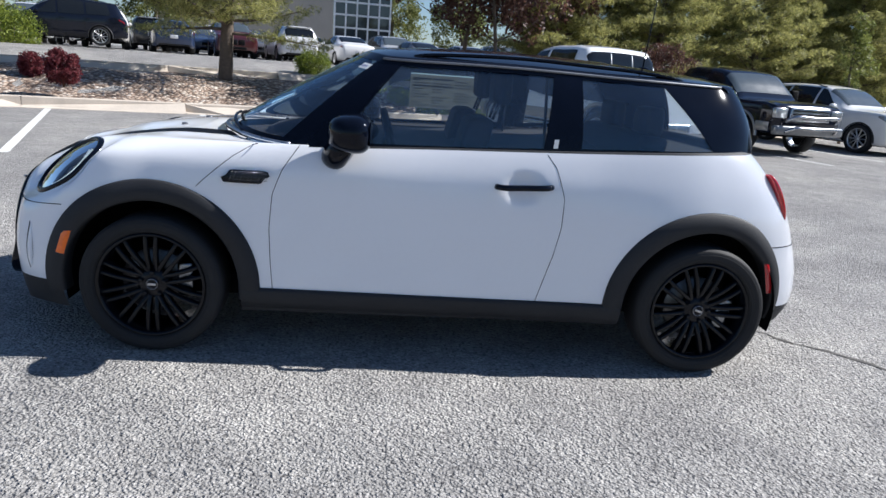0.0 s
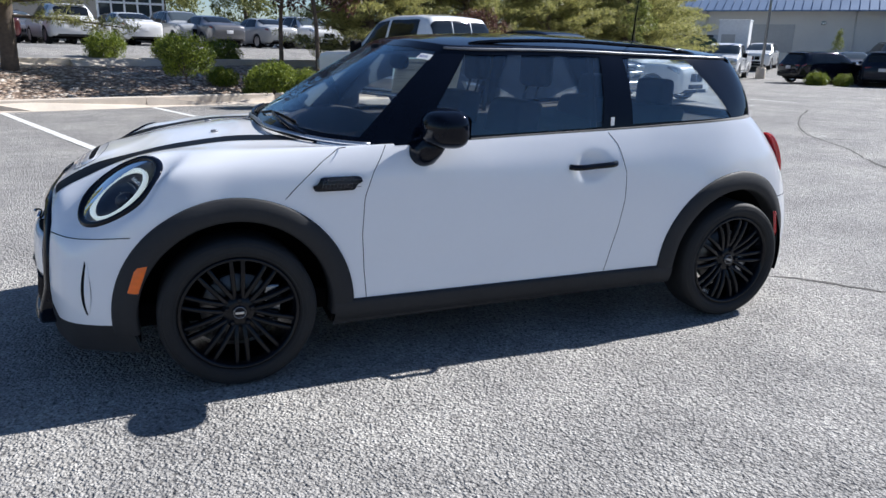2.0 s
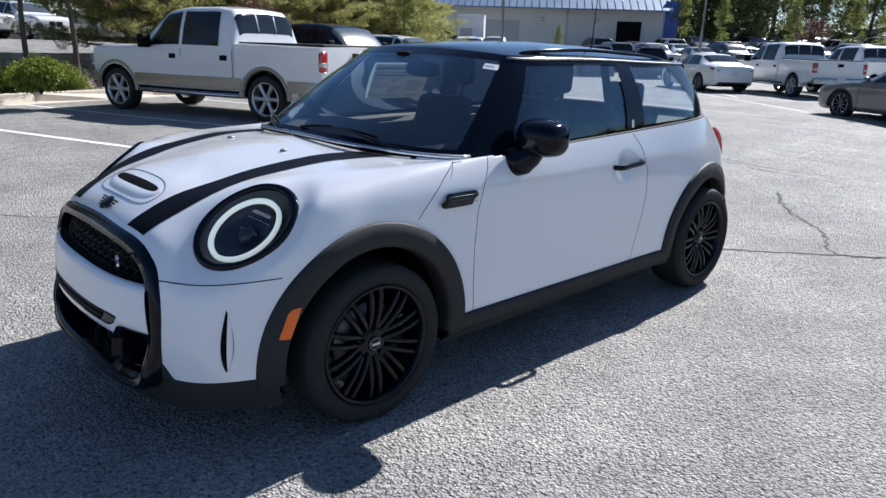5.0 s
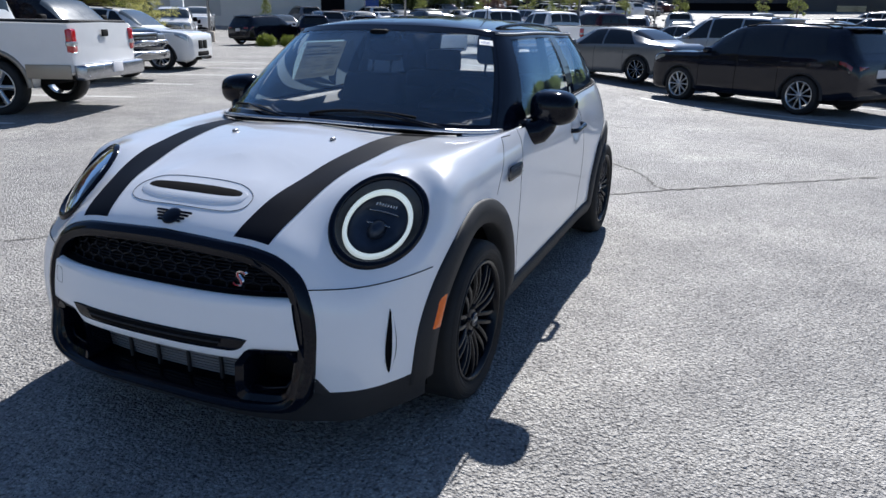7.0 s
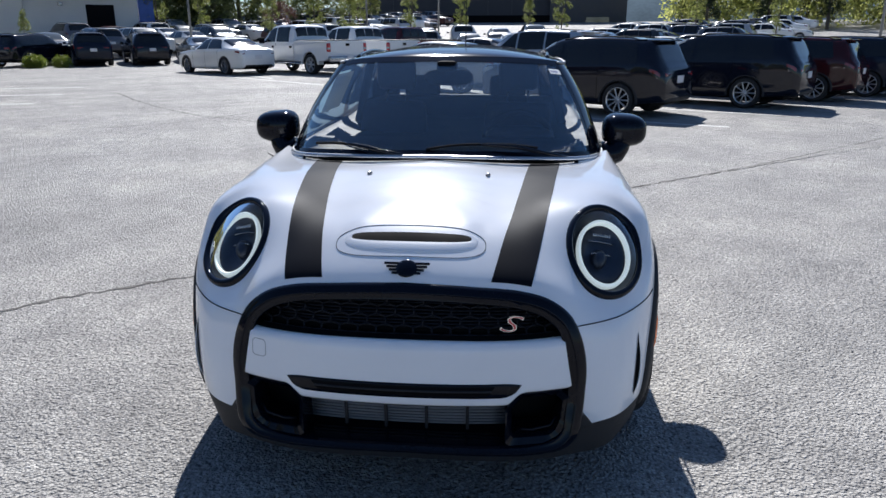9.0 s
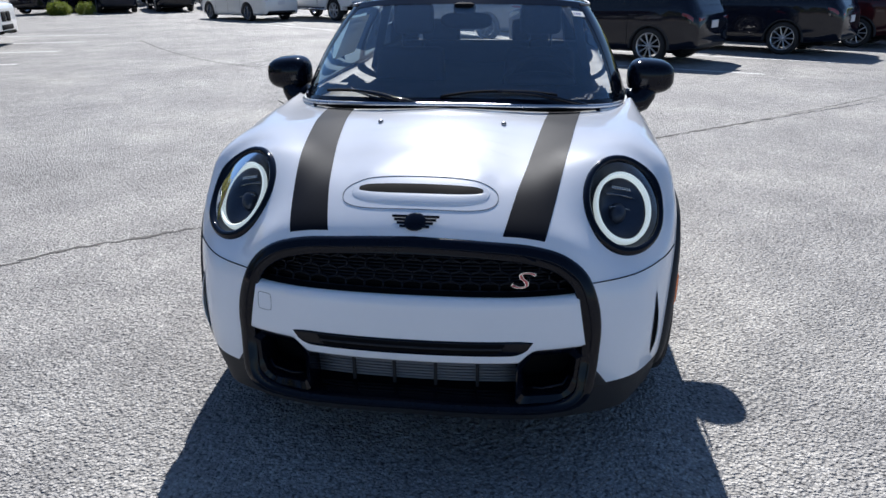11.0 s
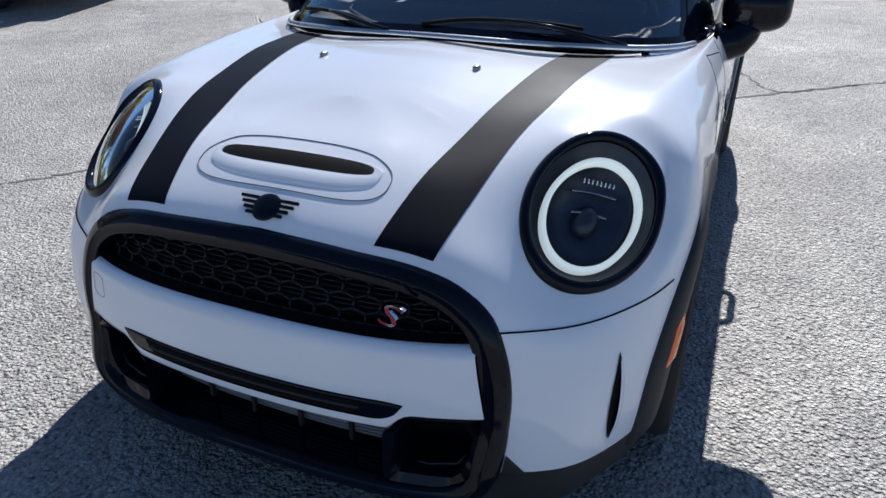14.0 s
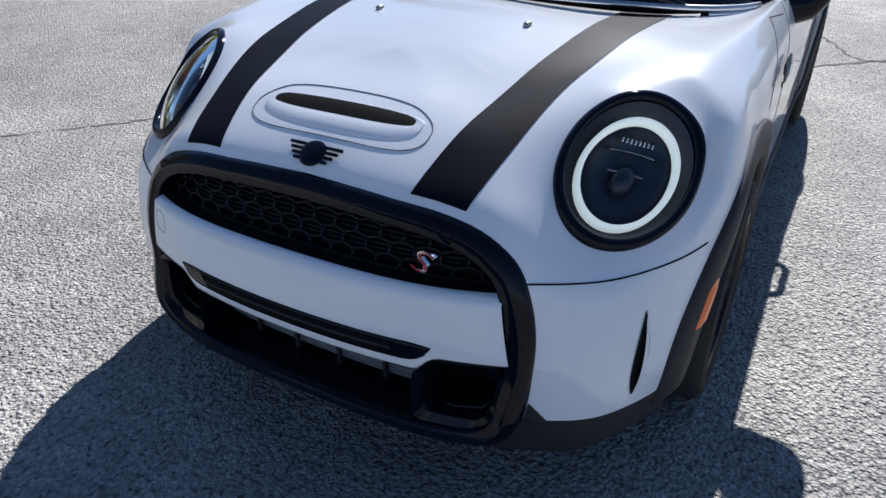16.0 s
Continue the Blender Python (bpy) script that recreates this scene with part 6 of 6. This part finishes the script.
far_row((36.5, 26.0), (.80, -.60), (.6, .8), 9)
far_row((44.0, 29.5), (.80, -.60), (.6, .8), 12)
far_row((50.0, 33.0), (.80, -.60), (.6, .8), 17)
far_row((58.0, 36.0), (.80, -.60), (.6, .8), 18)
far_row((66.0, 38.0), (.80, -.60), (.6, .8), 18)
far_row((30.0, 1.0), (.70, -.71), (.47, .883), 9)
far_row((2.0, 33.5), (.937, .35), (-.35, .937), 9, .05)
far_row((38.0, -2.0), (.70, -.71), (.47, .883), 11)
far_row((46.0, -6.0), (.70, -.71), (.47, .883), 11)
far_row((54.0, -9.0), (.70, -.71), (.47, .883), 11)
far_row((43.5, 5.0), (.10, -.995), (.995, .10), 4, .05)
far_row((52.0, 6.0), (.10, -.995), (.995, .10), 4, .05)
for k0, n0, cnt in ((-13, 20.5, 9), (-2, 30.5, 10), (-11, 25.5, 11), (-26, 37, 12)):
    far_row(tuple(from_kn(k0, n0).xy), tuple(K.xy), tuple(N.xy), cnt, .05)


# ---- buildings ----
STUCCO = plain("pale warehouse wall", (.62, .60, .56), .8, 0, 0, .07, .6, .2, 60)
BLUEROOF = plain("blue metal roof", (.13, .19, .30), .45, .2, 0, .08, .5)
DARKWALL = plain("dark brown cladding", (.050, .046, .050), .7, 0, 0, .12, .3)
DARKWALL2 = plain("charcoal cladding", (.085, .08, .082), .7, 0, 0, .12, .3)
STEELWHITE = plain("white steel frame", (.70, .71, .72), .5)
WINDOWGLASS = plain("building glass", (.03, .04, .05), .06, 0, 1)
SHUTTER = plain("grey roller shutter", (.42, .42, .41), .6, 0, 0, .06)


def wall_frame(p, q):
    a, b = Vector((*p, 0)), Vector((*q, 0))
    d = (b - a).normalized()
    m = Matrix((d, Vector((-d.y, d.x, 0)), Vector((0, 0, 1)))).transposed().to_4x4()
    m.translation = a
    return m, (b - a).length


def warehouse():
    m, ln = wall_frame((30.0, 52.5), (50.4, 27.8))
    root = thing("warehouse", "long pale warehouse with a blue metal roof", "building")
    root.matrix_world = m
    z0 = .8
    part("wall", box_bm(ln, .3, 4.2, (ln / 2, .15, z0 + 2.0)), STUCCO, root, smooth=False)
    part("end_wall", box_bm(.3, 14, 4.2, (ln - .15, 7.3, z0 + 2.0)), STUCCO, root, smooth=False)
    part("wall_band", box_bm(13.0, .05, .9, (11.5, -.03, z0 + 1.55)), plain("grey painted band", (.40, .42, .45), .7), root, smooth=False)
    roof_rows = [[(x, y, z) for y, z in ((-1.1, 4.45), (-1.1, 4.55), (1.2, 5.6), (8, 8.2), (14.8, 5.6))] for x in np.linspace(6.5, ln + .5, 3)]
    part("roof", grid_bm(roof_rows), BLUEROOF, root, smooth=False)
    for x in np.linspace(6.8, ln + .3, 44):
        part("roof_seam", tube_bm([(x, -1.1, 4.58), (x, 1.2, 5.63), (x, 8, 8.23)], .022, 4), BLUEROOF, root)
    part("parapet", box_bm(7.0, .6, 1.9, (3.2, .1, z0 + 4.6), .05), STUCCO, root, smooth=False)
    door = part("roller_door", box_bm(3.4, .12, 2.0, (ln - 13.0, -.02, z0 + 1.8), .02), SHUTTER, root, smooth=False)
    for k in range(9):
        part("door_slat", box_bm(3.36, .03, .05, (ln - 13.0, -.09, z0 + .95 + k * .21), .005), SHUTTER, door, smooth=False)
    part("door_recess", box_bm(1.9, .10, 2.9, (ln - 2.6, -.02, z0 + 1.45), .02), GAP, root, smooth=False)
    for x in (ln - 9.5, ln - 15.6, ln - 5.2):
        part("wall_lamp", box_bm(.3, .2, .22, (x, -.1, z0 + 2.9), .03), DARKCHROME, root, smooth=False)
    part("corner_panel", box_bm(1.1, .3, 4.6, (ln + .6, .0, z0 + 2.2), .03), plain("blue panel", (.02, .07, .30), .4), root, smooth=False)
    for x in (ln - 7.5, ln - 17.5):
        part("downpipe", tube_bm([(x, -.06, z0), (x, -.06, 4.6)], .05, 6), STUCCO, root)


warehouse()


def white_cabin():
    root = thing("storage_cabin", "tall white storage cabin near the warehouse", "cabin")
    root.matrix_world = pose(36.8, 35.6, ground_z(36.8, 35.6) - .1, 0, 0, -50)
    part("shell", box_bm(1.95, 1.7, 3.1, (0, 0, 1.55), .04), STEELWHITE, root, smooth=False)
    part("door", box_bm(.9, .05, 2.1, (-.3, -.86, 1.15), .01), SHUTTER, root, smooth=False)
    part("lid", box_bm(2.02, 1.78, .10, (0, 0, 3.12), .03), STEELWHITE, root, smooth=False)


white_cabin()


def skip_bin():
    root = thing("refuse_skip", "dark green rounded refuse container", "skip")
    root.matrix_world = pose(35.1, 37.1, ground_z(35.1, 37.1), 0, 0, -50)
    part("tank", blob_bm((1.2, .9, .95), (0, 0, 1.05), 4.0, 24, 12), plain("green enamel", (.01, .05, .03), .4), root)
    part("lid", box_bm(1.7, 1.2, .10, (0, 0, 2.0), .04), PLASTIC, root, smooth=False)


skip_bin()


def dark_hall():
    m, ln = wall_frame((108, 24), (108, -17.5))
    root = thing("dark_hall", "large dark brown flat-roofed hall behind the lot", "building")
    root.matrix_world = m
    part("wall", box_bm(ln - 11, 1, 13, ((ln - 11) / 2, .5, 7.5)), DARKWALL, root, smooth=False)
    part("wing", box_bm(11.2, 14, 12.0, (ln - 5.6, 6.2, 7.0)), DARKWALL2, root, smooth=False)
    part("base_band", box_bm(ln - 11, .2, 2.2, ((ln - 11) / 2, -.12, 3.4)), GAP, root, smooth=False)
    for k in range(8):
        part("panel_joint", box_bm(.08, .06, 12.5, (3 + k * 3.6, -.03, 7.5)), DARKWALL2, root, smooth=False)
    part("window", box_bm(3.4, .12, 1.2, (ln - 4.2, -.86, 3.6)), WINDOWGLASS, root, smooth=False)


dark_hall()


def glass_hall():
    m, ln = wall_frame((-19.6, 60), (3.4, 63))
    root = thing("office_building", "beige office building with a white steel window grid", "building")
    root.matrix_world = m
    part("wall", box_bm(15, 8, 10, (7.5, 4, 5)), plain("beige render", (.40, .36, .31), .85, 0, 0, .08, .4), root, smooth=False)
    part("glazing", box_bm(5.0, .3, 9, (17.6, .2, 4.9)), WINDOWGLASS, root, smooth=False)
    for k in range(8):
        part("transom", box_bm(5.2, .16, .16, (17.6, -.02, .9 + k * 1.1)), STEELWHITE, root, smooth=False)
    for k in range(6):
        part("mullion", box_bm(.14, .16, 9, (15.1 + k * 1.0, -.04, 4.9)), STEELWHITE, root, smooth=False)


glass_hall()


# ---- plants ----
PINE = foliage("pine needles", (.11, .125, .035), (.52, .50, .18), .55)
SHRUB = foliage("shrub leaves", (.035, .070, .008), (.29, .34, .035))
BARBERRY = foliage("barberry leaves", (.06, .012, .018), (.24, .05, .06), .45)
PLUM = foliage("purple leaves", (.045, .022, .020), (.15, .075, .055), .45)
LIME = foliage("young green leaves", (.09, .12, .025), (.32, .34, .09), .40)
DEEP = foliage("dark conifer leaves", (.012, .022, .008), (.040, .055, .020))
SUNLIT = foliage("sunlit yellow-green leaves", (.26, .30, .07), (.52, .52, .18), .60)
OLIVE = foliage("olive tree leaves", (.07, .09, .02), (.26, .27, .08))
BARK = plain("bark", (.11, .085, .065), .9, 0, 0, .35, 14, .9, 40)


def leaf_mesh(name, centres, normals, sizes, ratio, mt):
    """Many small separate leaves, each a bent pair of triangles."""
    n = len(centres)
    rng2 = np.random.RandomState(n)
    d = rng2.normal(size=(n, 3))
    d /= np.linalg.norm(d, axis=1)[:, None]
    d = d * .8 + normals * .6
    d /= np.linalg.norm(d, axis=1)[:, None]
    s = np.cross(d, rng2.normal(size=(n, 3)))
    s /= np.linalg.norm(s, axis=1)[:, None] + 1e-9
    L, W = sizes[:, None], (sizes * ratio)[:, None]
    v = np.stack([centres - d * L, centres - s * W, centres + d * L, centres + s * W], 1).reshape(-1, 3)
    f = np.arange(4 * n).reshape(-1, 4)
    me = bpy.data.meshes.new(name)
    me.from_pydata(v.tolist(), [], f.tolist())
    me.materials.append(mt)
    return me


def cloud(rng2, clumps, per, clump_r, leaf, flat=1.0):
    """Leaf centres in clumps; clumps: (x, y, z, scale)."""
    cs, ns = [], []
    for x, y, z, s in clumps:
        v = rng2.normal(size=(per, 3))
        v /= np.linalg.norm(v, axis=1)[:, None]
        rad = rng2.uniform(.35, 1.0, size=(per, 1)) ** .5
        cs.append(np.array([x, y, z]) + v * rad * clump_r * s * np.array([1, 1, flat]))
        ns.append(v)
    c = np.concatenate(cs)
    return c, np.concatenate(ns), rng2.uniform(.6, 1.3, len(c)) * leaf


def tree(name, label, height, crown_r, crown_z0, trunk_r, mt, seed, clump_n, per, leaf, ratio, shape, clump_r, limbs=9):
    root = thing(name, label, "tree")
    r2 = np.random.RandomState(seed)
    bend = [(0, 0, -.2), (.05 * r2.normal(), .05 * r2.normal(), height * .3), (.12 * r2.normal(), .12 * r2.normal(), height * .65), (.1 * r2.normal(), .1 * r2.normal(), height * .94)]
    trunk = tube_bm(smooth_line(bend, 14), lambda f: trunk_r * (1.25 - f * 1.05) + .01, 9)
    clumps = []
    for i in range(clump_n):
        f = r2.rand() ** .8
        z = crown_z0 + (height - crown_z0) * f
        rr = crown_r * shape(f) * (r2.rand() ** .5)
        a = r2.uniform(0, 2 * math.pi)
        clumps.append((rr * math.cos(a), rr * math.sin(a), z + r2.normal() * .15, r2.uniform(.6, 1.25)))
    for i in range(limbs):
        x, y, z, s = clumps[(i * 7) % clump_n]
        zb_ = max(.3, z - .35 * math.hypot(x, y) - .2)
        tube_bm(smooth_line([(0, 0, zb_), (x * .5, y * .5, zb_ + (z - zb_) * .35), (x, y, z)], 6), lambda f: trunk_r * .38 * (1 - f * .85) + .004, 5, bm=trunk)
    part("trunk", trunk, BARK, root)
    c, nn, sz = cloud(r2, clumps, per, clump_r, leaf)
    crown = new("crown", leaf_mesh("crown", c, nn, sz, ratio, mt))
    crown.parent = root
    return root


def pine_tree(label, height, reach, z0, trunk_r, seed, branches):
    """A pine: a bare trunk, whorls of rising boughs and needle tufts along their outer parts."""
    root = thing("pine_tree", label, "tree")
    r2 = np.random.RandomState(seed)
    lean = r2.normal(size=2) * .06
    spine = [(0, 0, -.2), (lean[0], lean[1], height * .35), (lean[0] * 2.5, lean[1] * 2, height * .7), (lean[0] * 2, lean[1] * 3, height)]
    trunk = tube_bm(smooth_line(spine, 16), lambda f: trunk_r * (1.3 - f * 1.12) + .01, 10)
    tufts = []
    for i in range(branches):
        f = (i + r2.rand()) / branches
        z = z0 + (height - z0) * f * .97
        length = reach * ((1 - f) ** .62 * .92 + .14) * r2.uniform(.65, 1.12)
        az = i * 2.39996 + r2.normal() * .25
        rise = r2.uniform(-.10, .30) + .35 * f
        d = np.array([math.cos(az), math.sin(az), 0])
        side = np.array([-d[1], d[0], 0])
        knee = np.array([0, 0, z]) + d * length * .5 + np.array([0, 0, rise * length * .30])
        tip = np.array([0, 0, z]) + d * length + side * r2.normal() * .12 * length + np.array([0, 0, rise * length])
        line = smooth_line([(0, 0, z), tuple(knee), tuple(tip)], 7)
        tube_bm(line, lambda q: trunk_r * .30 * (1 - f * .6) * (1 - q * .85) + .004, 5, bm=trunk)
        for q in np.linspace(.32, 1.0, 7):
            c = line[int(q * 7)]
            spread = length * .30 * (1.15 - q * .75)
            for w in (-1, 0, 1):
                o = c + side * w * spread * r2.uniform(.5, 1.1) + d * abs(w) * spread * .5 + np.array([0, 0, r2.normal() * .07 + .03])
                tufts.append((*o, r2.uniform(.6, 1.25)))
    part("trunk", trunk, BARK, root)
    c, nn, sz = cloud(r2, tufts, 56, .21, .085, .62)
    crown = new("crown", leaf_mesh("crown", c, nn, sz, .095, PINE))
    crown.parent = root
    return root


pine = pine_tree("spreading pine with olive green needles in the gravel bed", 6.5, 2.7, 1.15, .14, 3, 62)
pine.matrix_world = pose(-3.45, 15.4, .62)
pine2 = pine_tree("bushy pine with branches low to the ground", 6.6, 2.5, .9, .12, 8, 70)
pine2.matrix_world = pose(*from_kn(8.2, KERB + 3.3))
plum = tree("plum_tree", "purple-leaved plum tree with a dense crown", 5.4, 2.3, 2.45, .05, PLUM, 5, 85, 110, .075, .45, lambda f: math.sin(math.pi * min(1, f * .8 + .15)) + .1, .5, 12)
plum.matrix_world = pose(3.0, 17.2, ground_z(3.0, 17.2))
copy_thing(plum, pose(3.75, 15.83, ground_z(3.75, 15.83), 0, 0, 130))
copy_thing(plum, pose(6.1, 18.6, ground_z(6.1, 18.6), 0, 0, 250))
for k, n, sc, rot, src in ((10.3, 4.4, 1.1, 40, pine2), (12.3, 3.2, .95, 120, pine2), (14.3, 4.0, 1.1, 200, pine2), (16.4, 3.0, .9, 290, pine2), (18.6, 3.6, 1.0, 15, pine2),
                           (-9.5, 6.6, .95, 150, pine), (-14.5, 7.5, 1.0, 20, pine), (20.3, 4.2, .95, 240, pine2), (22.4, 5.2, 1.0, 100, pine2), (24.0, 7.5, 1.05, 310, pine2)):
    p = from_kn(k, KERB + n)
    c = copy_thing(src, pose(p.x, p.y, ground_z(p.x, p.y), 0, 0, rot))
    c.scale = (sc, sc, sc)


for x, y, sc, rot in ((18.6, 22.6, 1.0, 35), (20.6, 24.0, 1.05, 160), (22.6, 26.2, 1.0, 250)):
    c = copy_thing(pine2, pose(x, y, ground_z(x, y), 0, 0, rot))
    c.scale = (sc, sc, sc)


def shrub(name, label, w, h, mt, seed, leaf=.034, per=90, dense=100):
    root = thing(name, label, "shrub")
    r2 = np.random.RandomState(seed)
    clumps = []
    for i in range(dense):
        a, f = r2.uniform(0, 2 * math.pi), r2.rand()
        rr = w / 2 * (math.sin(math.pi * (f * .75 + .18)) ** .6) * r2.rand() ** .35
        clumps.append((rr * math.cos(a) * .85, rr * math.sin(a) * .85, .06 + (h - .12) * f, r2.uniform(.7, 1.3)))
    c, nn, sz = cloud(r2, clumps, per, w * .13, leaf)
    ob = tagged(new("foliage", leaf_mesh("foliage", c, nn, sz, .32, mt)), kind="stuff")
    ob.parent = root
    st = bmesh.new()
    for i in range(7):
        a = i * .9
        tube_bm([(0, 0, -.08), (.25 * w * math.cos(a), .25 * w * math.sin(a), h * .6)], .012, 5, bm=st)
    part("stem", st, BARK, root)
    return root


def at_ray(ob, x, y, z, s=1.0, rot=0):
    ob.matrix_world = pose(x, y, z, 0, 0, rot)
    ob.scale = (s, s, s)
    return ob


hedge_src = shrub("green_shrub", "dark green clipped shrub beyond the drive", 2.2, 1.5, SHRUB, 31, .05, 70, 130)
hp = from_kn(-7.6, KERB + 13.2)
hedge_src.matrix_world = pose(hp.x, hp.y, ground_z(hp.x, hp.y) - .35)
for i in range(6):
    hp = from_kn(-9.1 - 1.6 * i, KERB + 13.2 + .3 * (i % 2))
    copy_thing(hedge_src, pose(hp.x, hp.y, ground_z(hp.x, hp.y) - .35, 0, 0, 50 * i))
bush = at_ray(shrub("green_shrub", "rounded bright green shrub in the gravel bed", 1.35, .85, SHRUB, 2), .30, 13.75, .62)
bush2 = at_ray(shrub("green_shrub", "low spreading bright green shrub in the gravel bed", 1.05, .58, SHRUB, 6), 2.02, 12.05, .36)
red = at_ray(shrub("red_shrub", "small dark red barberry shrub in the gravel", .75, .7, BARBERRY, 9), -5.95, 11.75, .42)
for ob, x, y, s, rot in ((red, -7.3, 13.2, .8, 90), (bush, -1.75, 20.6, .95, 50), (bush, .1, 20.7, .9, 170), (bush2, 2.2, 14.6, 1.2, 70), (bush, 1.6, 19.9, .9, 260), (bush, 3.3, 15.2, .8, 310),
                         (bush, 30.6, 21.5, .7, 20), (bush2, 30.0, 22.5, 1.1, 80), (bush2, 1.25, 15.6, .8, 160), (red, -12.2, 13.2, 1.0, 30), (bush, -13.5, 18.6, 1.0, 220)):
    c = copy_thing(ob, pose(x, y, ground_z(x, y) - .03, 0, 0, rot))
    c.scale = (s, s, s)

young = tree("young_tree", "slender young tree with yellow-green leaves", 5.0, .70, 1.2, .05, LIME, 12, 80, 60, .05, .5, lambda f: math.sin(math.pi * min(1, f * .75 + .2)) + .05, .22, 8)
young.matrix_world = pose(58.0, 8.0, ground_z(58.0, 8.0))
conifer = tree("conifer_tree", "dark narrow conifer behind the lot", 9.0, 1.5, .8, .14, DEEP, 14, 110, 60, .14, .25, lambda f: (1 - f) ** .8 + .06, .45, 10)
conifer.matrix_world = pose(105, -25, 3.0)
broad = tree("broadleaf_tree", "broad green tree behind the parked cars", 9.5, 3.4, .7, .2, OLIVE, 17, 150, 90, .13, .55, lambda f: math.sin(math.pi * min(1, f * .75 + .22)) + .05, .75, 14)
broad.matrix_world = pose(66, 30, 1.7)
far = np.random.RandomState(21)


def scatter(src, pts):
    for x, y, s in pts:
        c = copy_thing(src, pose(x, y, ground_z(x, y) - .05, 0, 0, far.uniform(0, 360)))
        c.scale = (s, s, s * far.uniform(.9, 1.15))


def polar(az, r):
    return r * math.cos(radians(az)) - 2, r * math.sin(radians(az)) - 1


scatter(young, [(*polar(a, r), s) for a, r, s in ((19.5, 52, .9), (16, 60, 1.0), (13.5, 50, 1.0), (12.6, 62, 1.1), (4.5, 60, .95), (-3.4, 60, .95), (-1.0, 75, .8), (24.5, 56, .9), (27.5, 60, 1.0), (36.3, 50, .5), (47.6, 42, .72), (-13.5, 62, .9), (-19, 58, .8), (46.5, 24, .75))])
scatter(broad, [(*polar(a, r), s) for a, r, s in ((29, 68, .9), (26.5, 72, 1.0), (24, 70, .95), (21.5, 76, 1.0), (18.5, 80, .95), (15.5, 84, .9), (12.5, 90, .9), (100, 66, .8), (106, 62, .8), (112, 60, .9), (118, 56, .9), (95, 72, .8), (88, 70, .9), (82, 66, .9), (75, 64, .9), (68, 64, .9), (62, 66, .9), (56, 70, .9), (125, 55, .9))])
scatter(plum, [(*polar(a, r), s) for a, r, s in ((18.6, 64, .55), (58, 20, .40))])
scatter(conifer, [(*polar(a, r), s) for a, r, s in ((-13, 106, .8), (-14.2, 104, .9), (-18, 92, .7), (-21, 90, .75), (28, 74, .9), (25.3, 76, .9), (22.8, 78, .9), (-27.5, 86, .8))])


def woods(name, label, az0, az1, r0, r1, h, mt, seed, leaf, count):
    """One uneven belt of far trees."""
    r2 = np.random.RandomState(seed)
    clumps = []
    for i in range(count):
        az, r = r2.uniform(az0, az1), r2.uniform(r0, r1)
        x, y = polar(az, r)
        top = h * (.62 + .25 * noise.noise(Vector((az * .45, r * .04, seed))) + .28 * noise.noise(Vector((az * 1.7, r * .1, seed + 5))) + .25 * (r - r0) / max(1, r1 - r0))
        clumps.append((x, y, ground_z(x, y) + max(.5, top * r2.rand() ** .6), r2.uniform(.6, 1.3)))
    c, nn, sz = cloud(r2, clumps, 34, 1.15, leaf)
    tagged(new(name, leaf_mesh(name, c, nn, sz, .5, mt)), label, "woods", kind="stuff")


woods("far_woods", "olive and yellow-green belt of trees beyond the lot", -46, -11.5, 84, 112, 10, SUNLIT, 41, .24, 1500)
woods("dark_woods", "darker green trees among the belt beyond the lot", -46, -12.5, 84, 104, 9, OLIVE, 43, .26, 420)
scatter(conifer, [(*polar(a, 82), s) for a, s in ((-14.3, .95), (-18.5, .9), (-22.4, 1.0), (-26.2, .8), (-30.3, 1.0), (-35, .9))])


def lamp_post(x, y, h):
    root = thing("lamp_post", "grey steel car park lamp post with two heads", "lamp post")
    part("pole", tube_bm([(0, 0, 0), (0, 0, h)], lambda f: .085 - .03 * f, 10), GREY, root)
    part("base", lathe_bm([(0, .26), (.55, .26), (.6, .2), (.6, 0)], 20, "z"), CONCRETE, root)
    for s in (-1, 1):
        part("lamp_head", box_bm(.75, .32, .12, (s * .55, 0, h + .02), .03), DARKCHROME, root)
    root.matrix_world = pose(x, y, ground_z(x, y), 0, 0, 30)


for a, r, h in ((25.5, 48, 8), (12.0, 58, 9), (6.3, 60, 9), (-25.5, 46, 9), (40.5, 44, 8)):
    lamp_post(*polar(a, r), h)

HILL = plain("distant hazy hills", (.075, .10, .12), 1.0, 0, 0, .35, .03, spec=0)
hill_rows = [[(420 * math.cos(radians(a)) * s, 420 * math.sin(radians(a)) * s, h) for s, h in ((1, 0), (1.25, 15 + 34 * math.exp(-((a + 16) / 22) ** 2) + 11 * noise.noise(Vector((a * .11, 1, 1))) + 5 * noise.noise(Vector((a * .4, 2, 1)))), (1.6, 0))] for a in np.linspace(-75, 140, 130)]
tagged(part("hill_backdrop", grid_bm(hill_rows), HILL), "hazy blue-grey hills on the horizon", "hills", kind="structure")
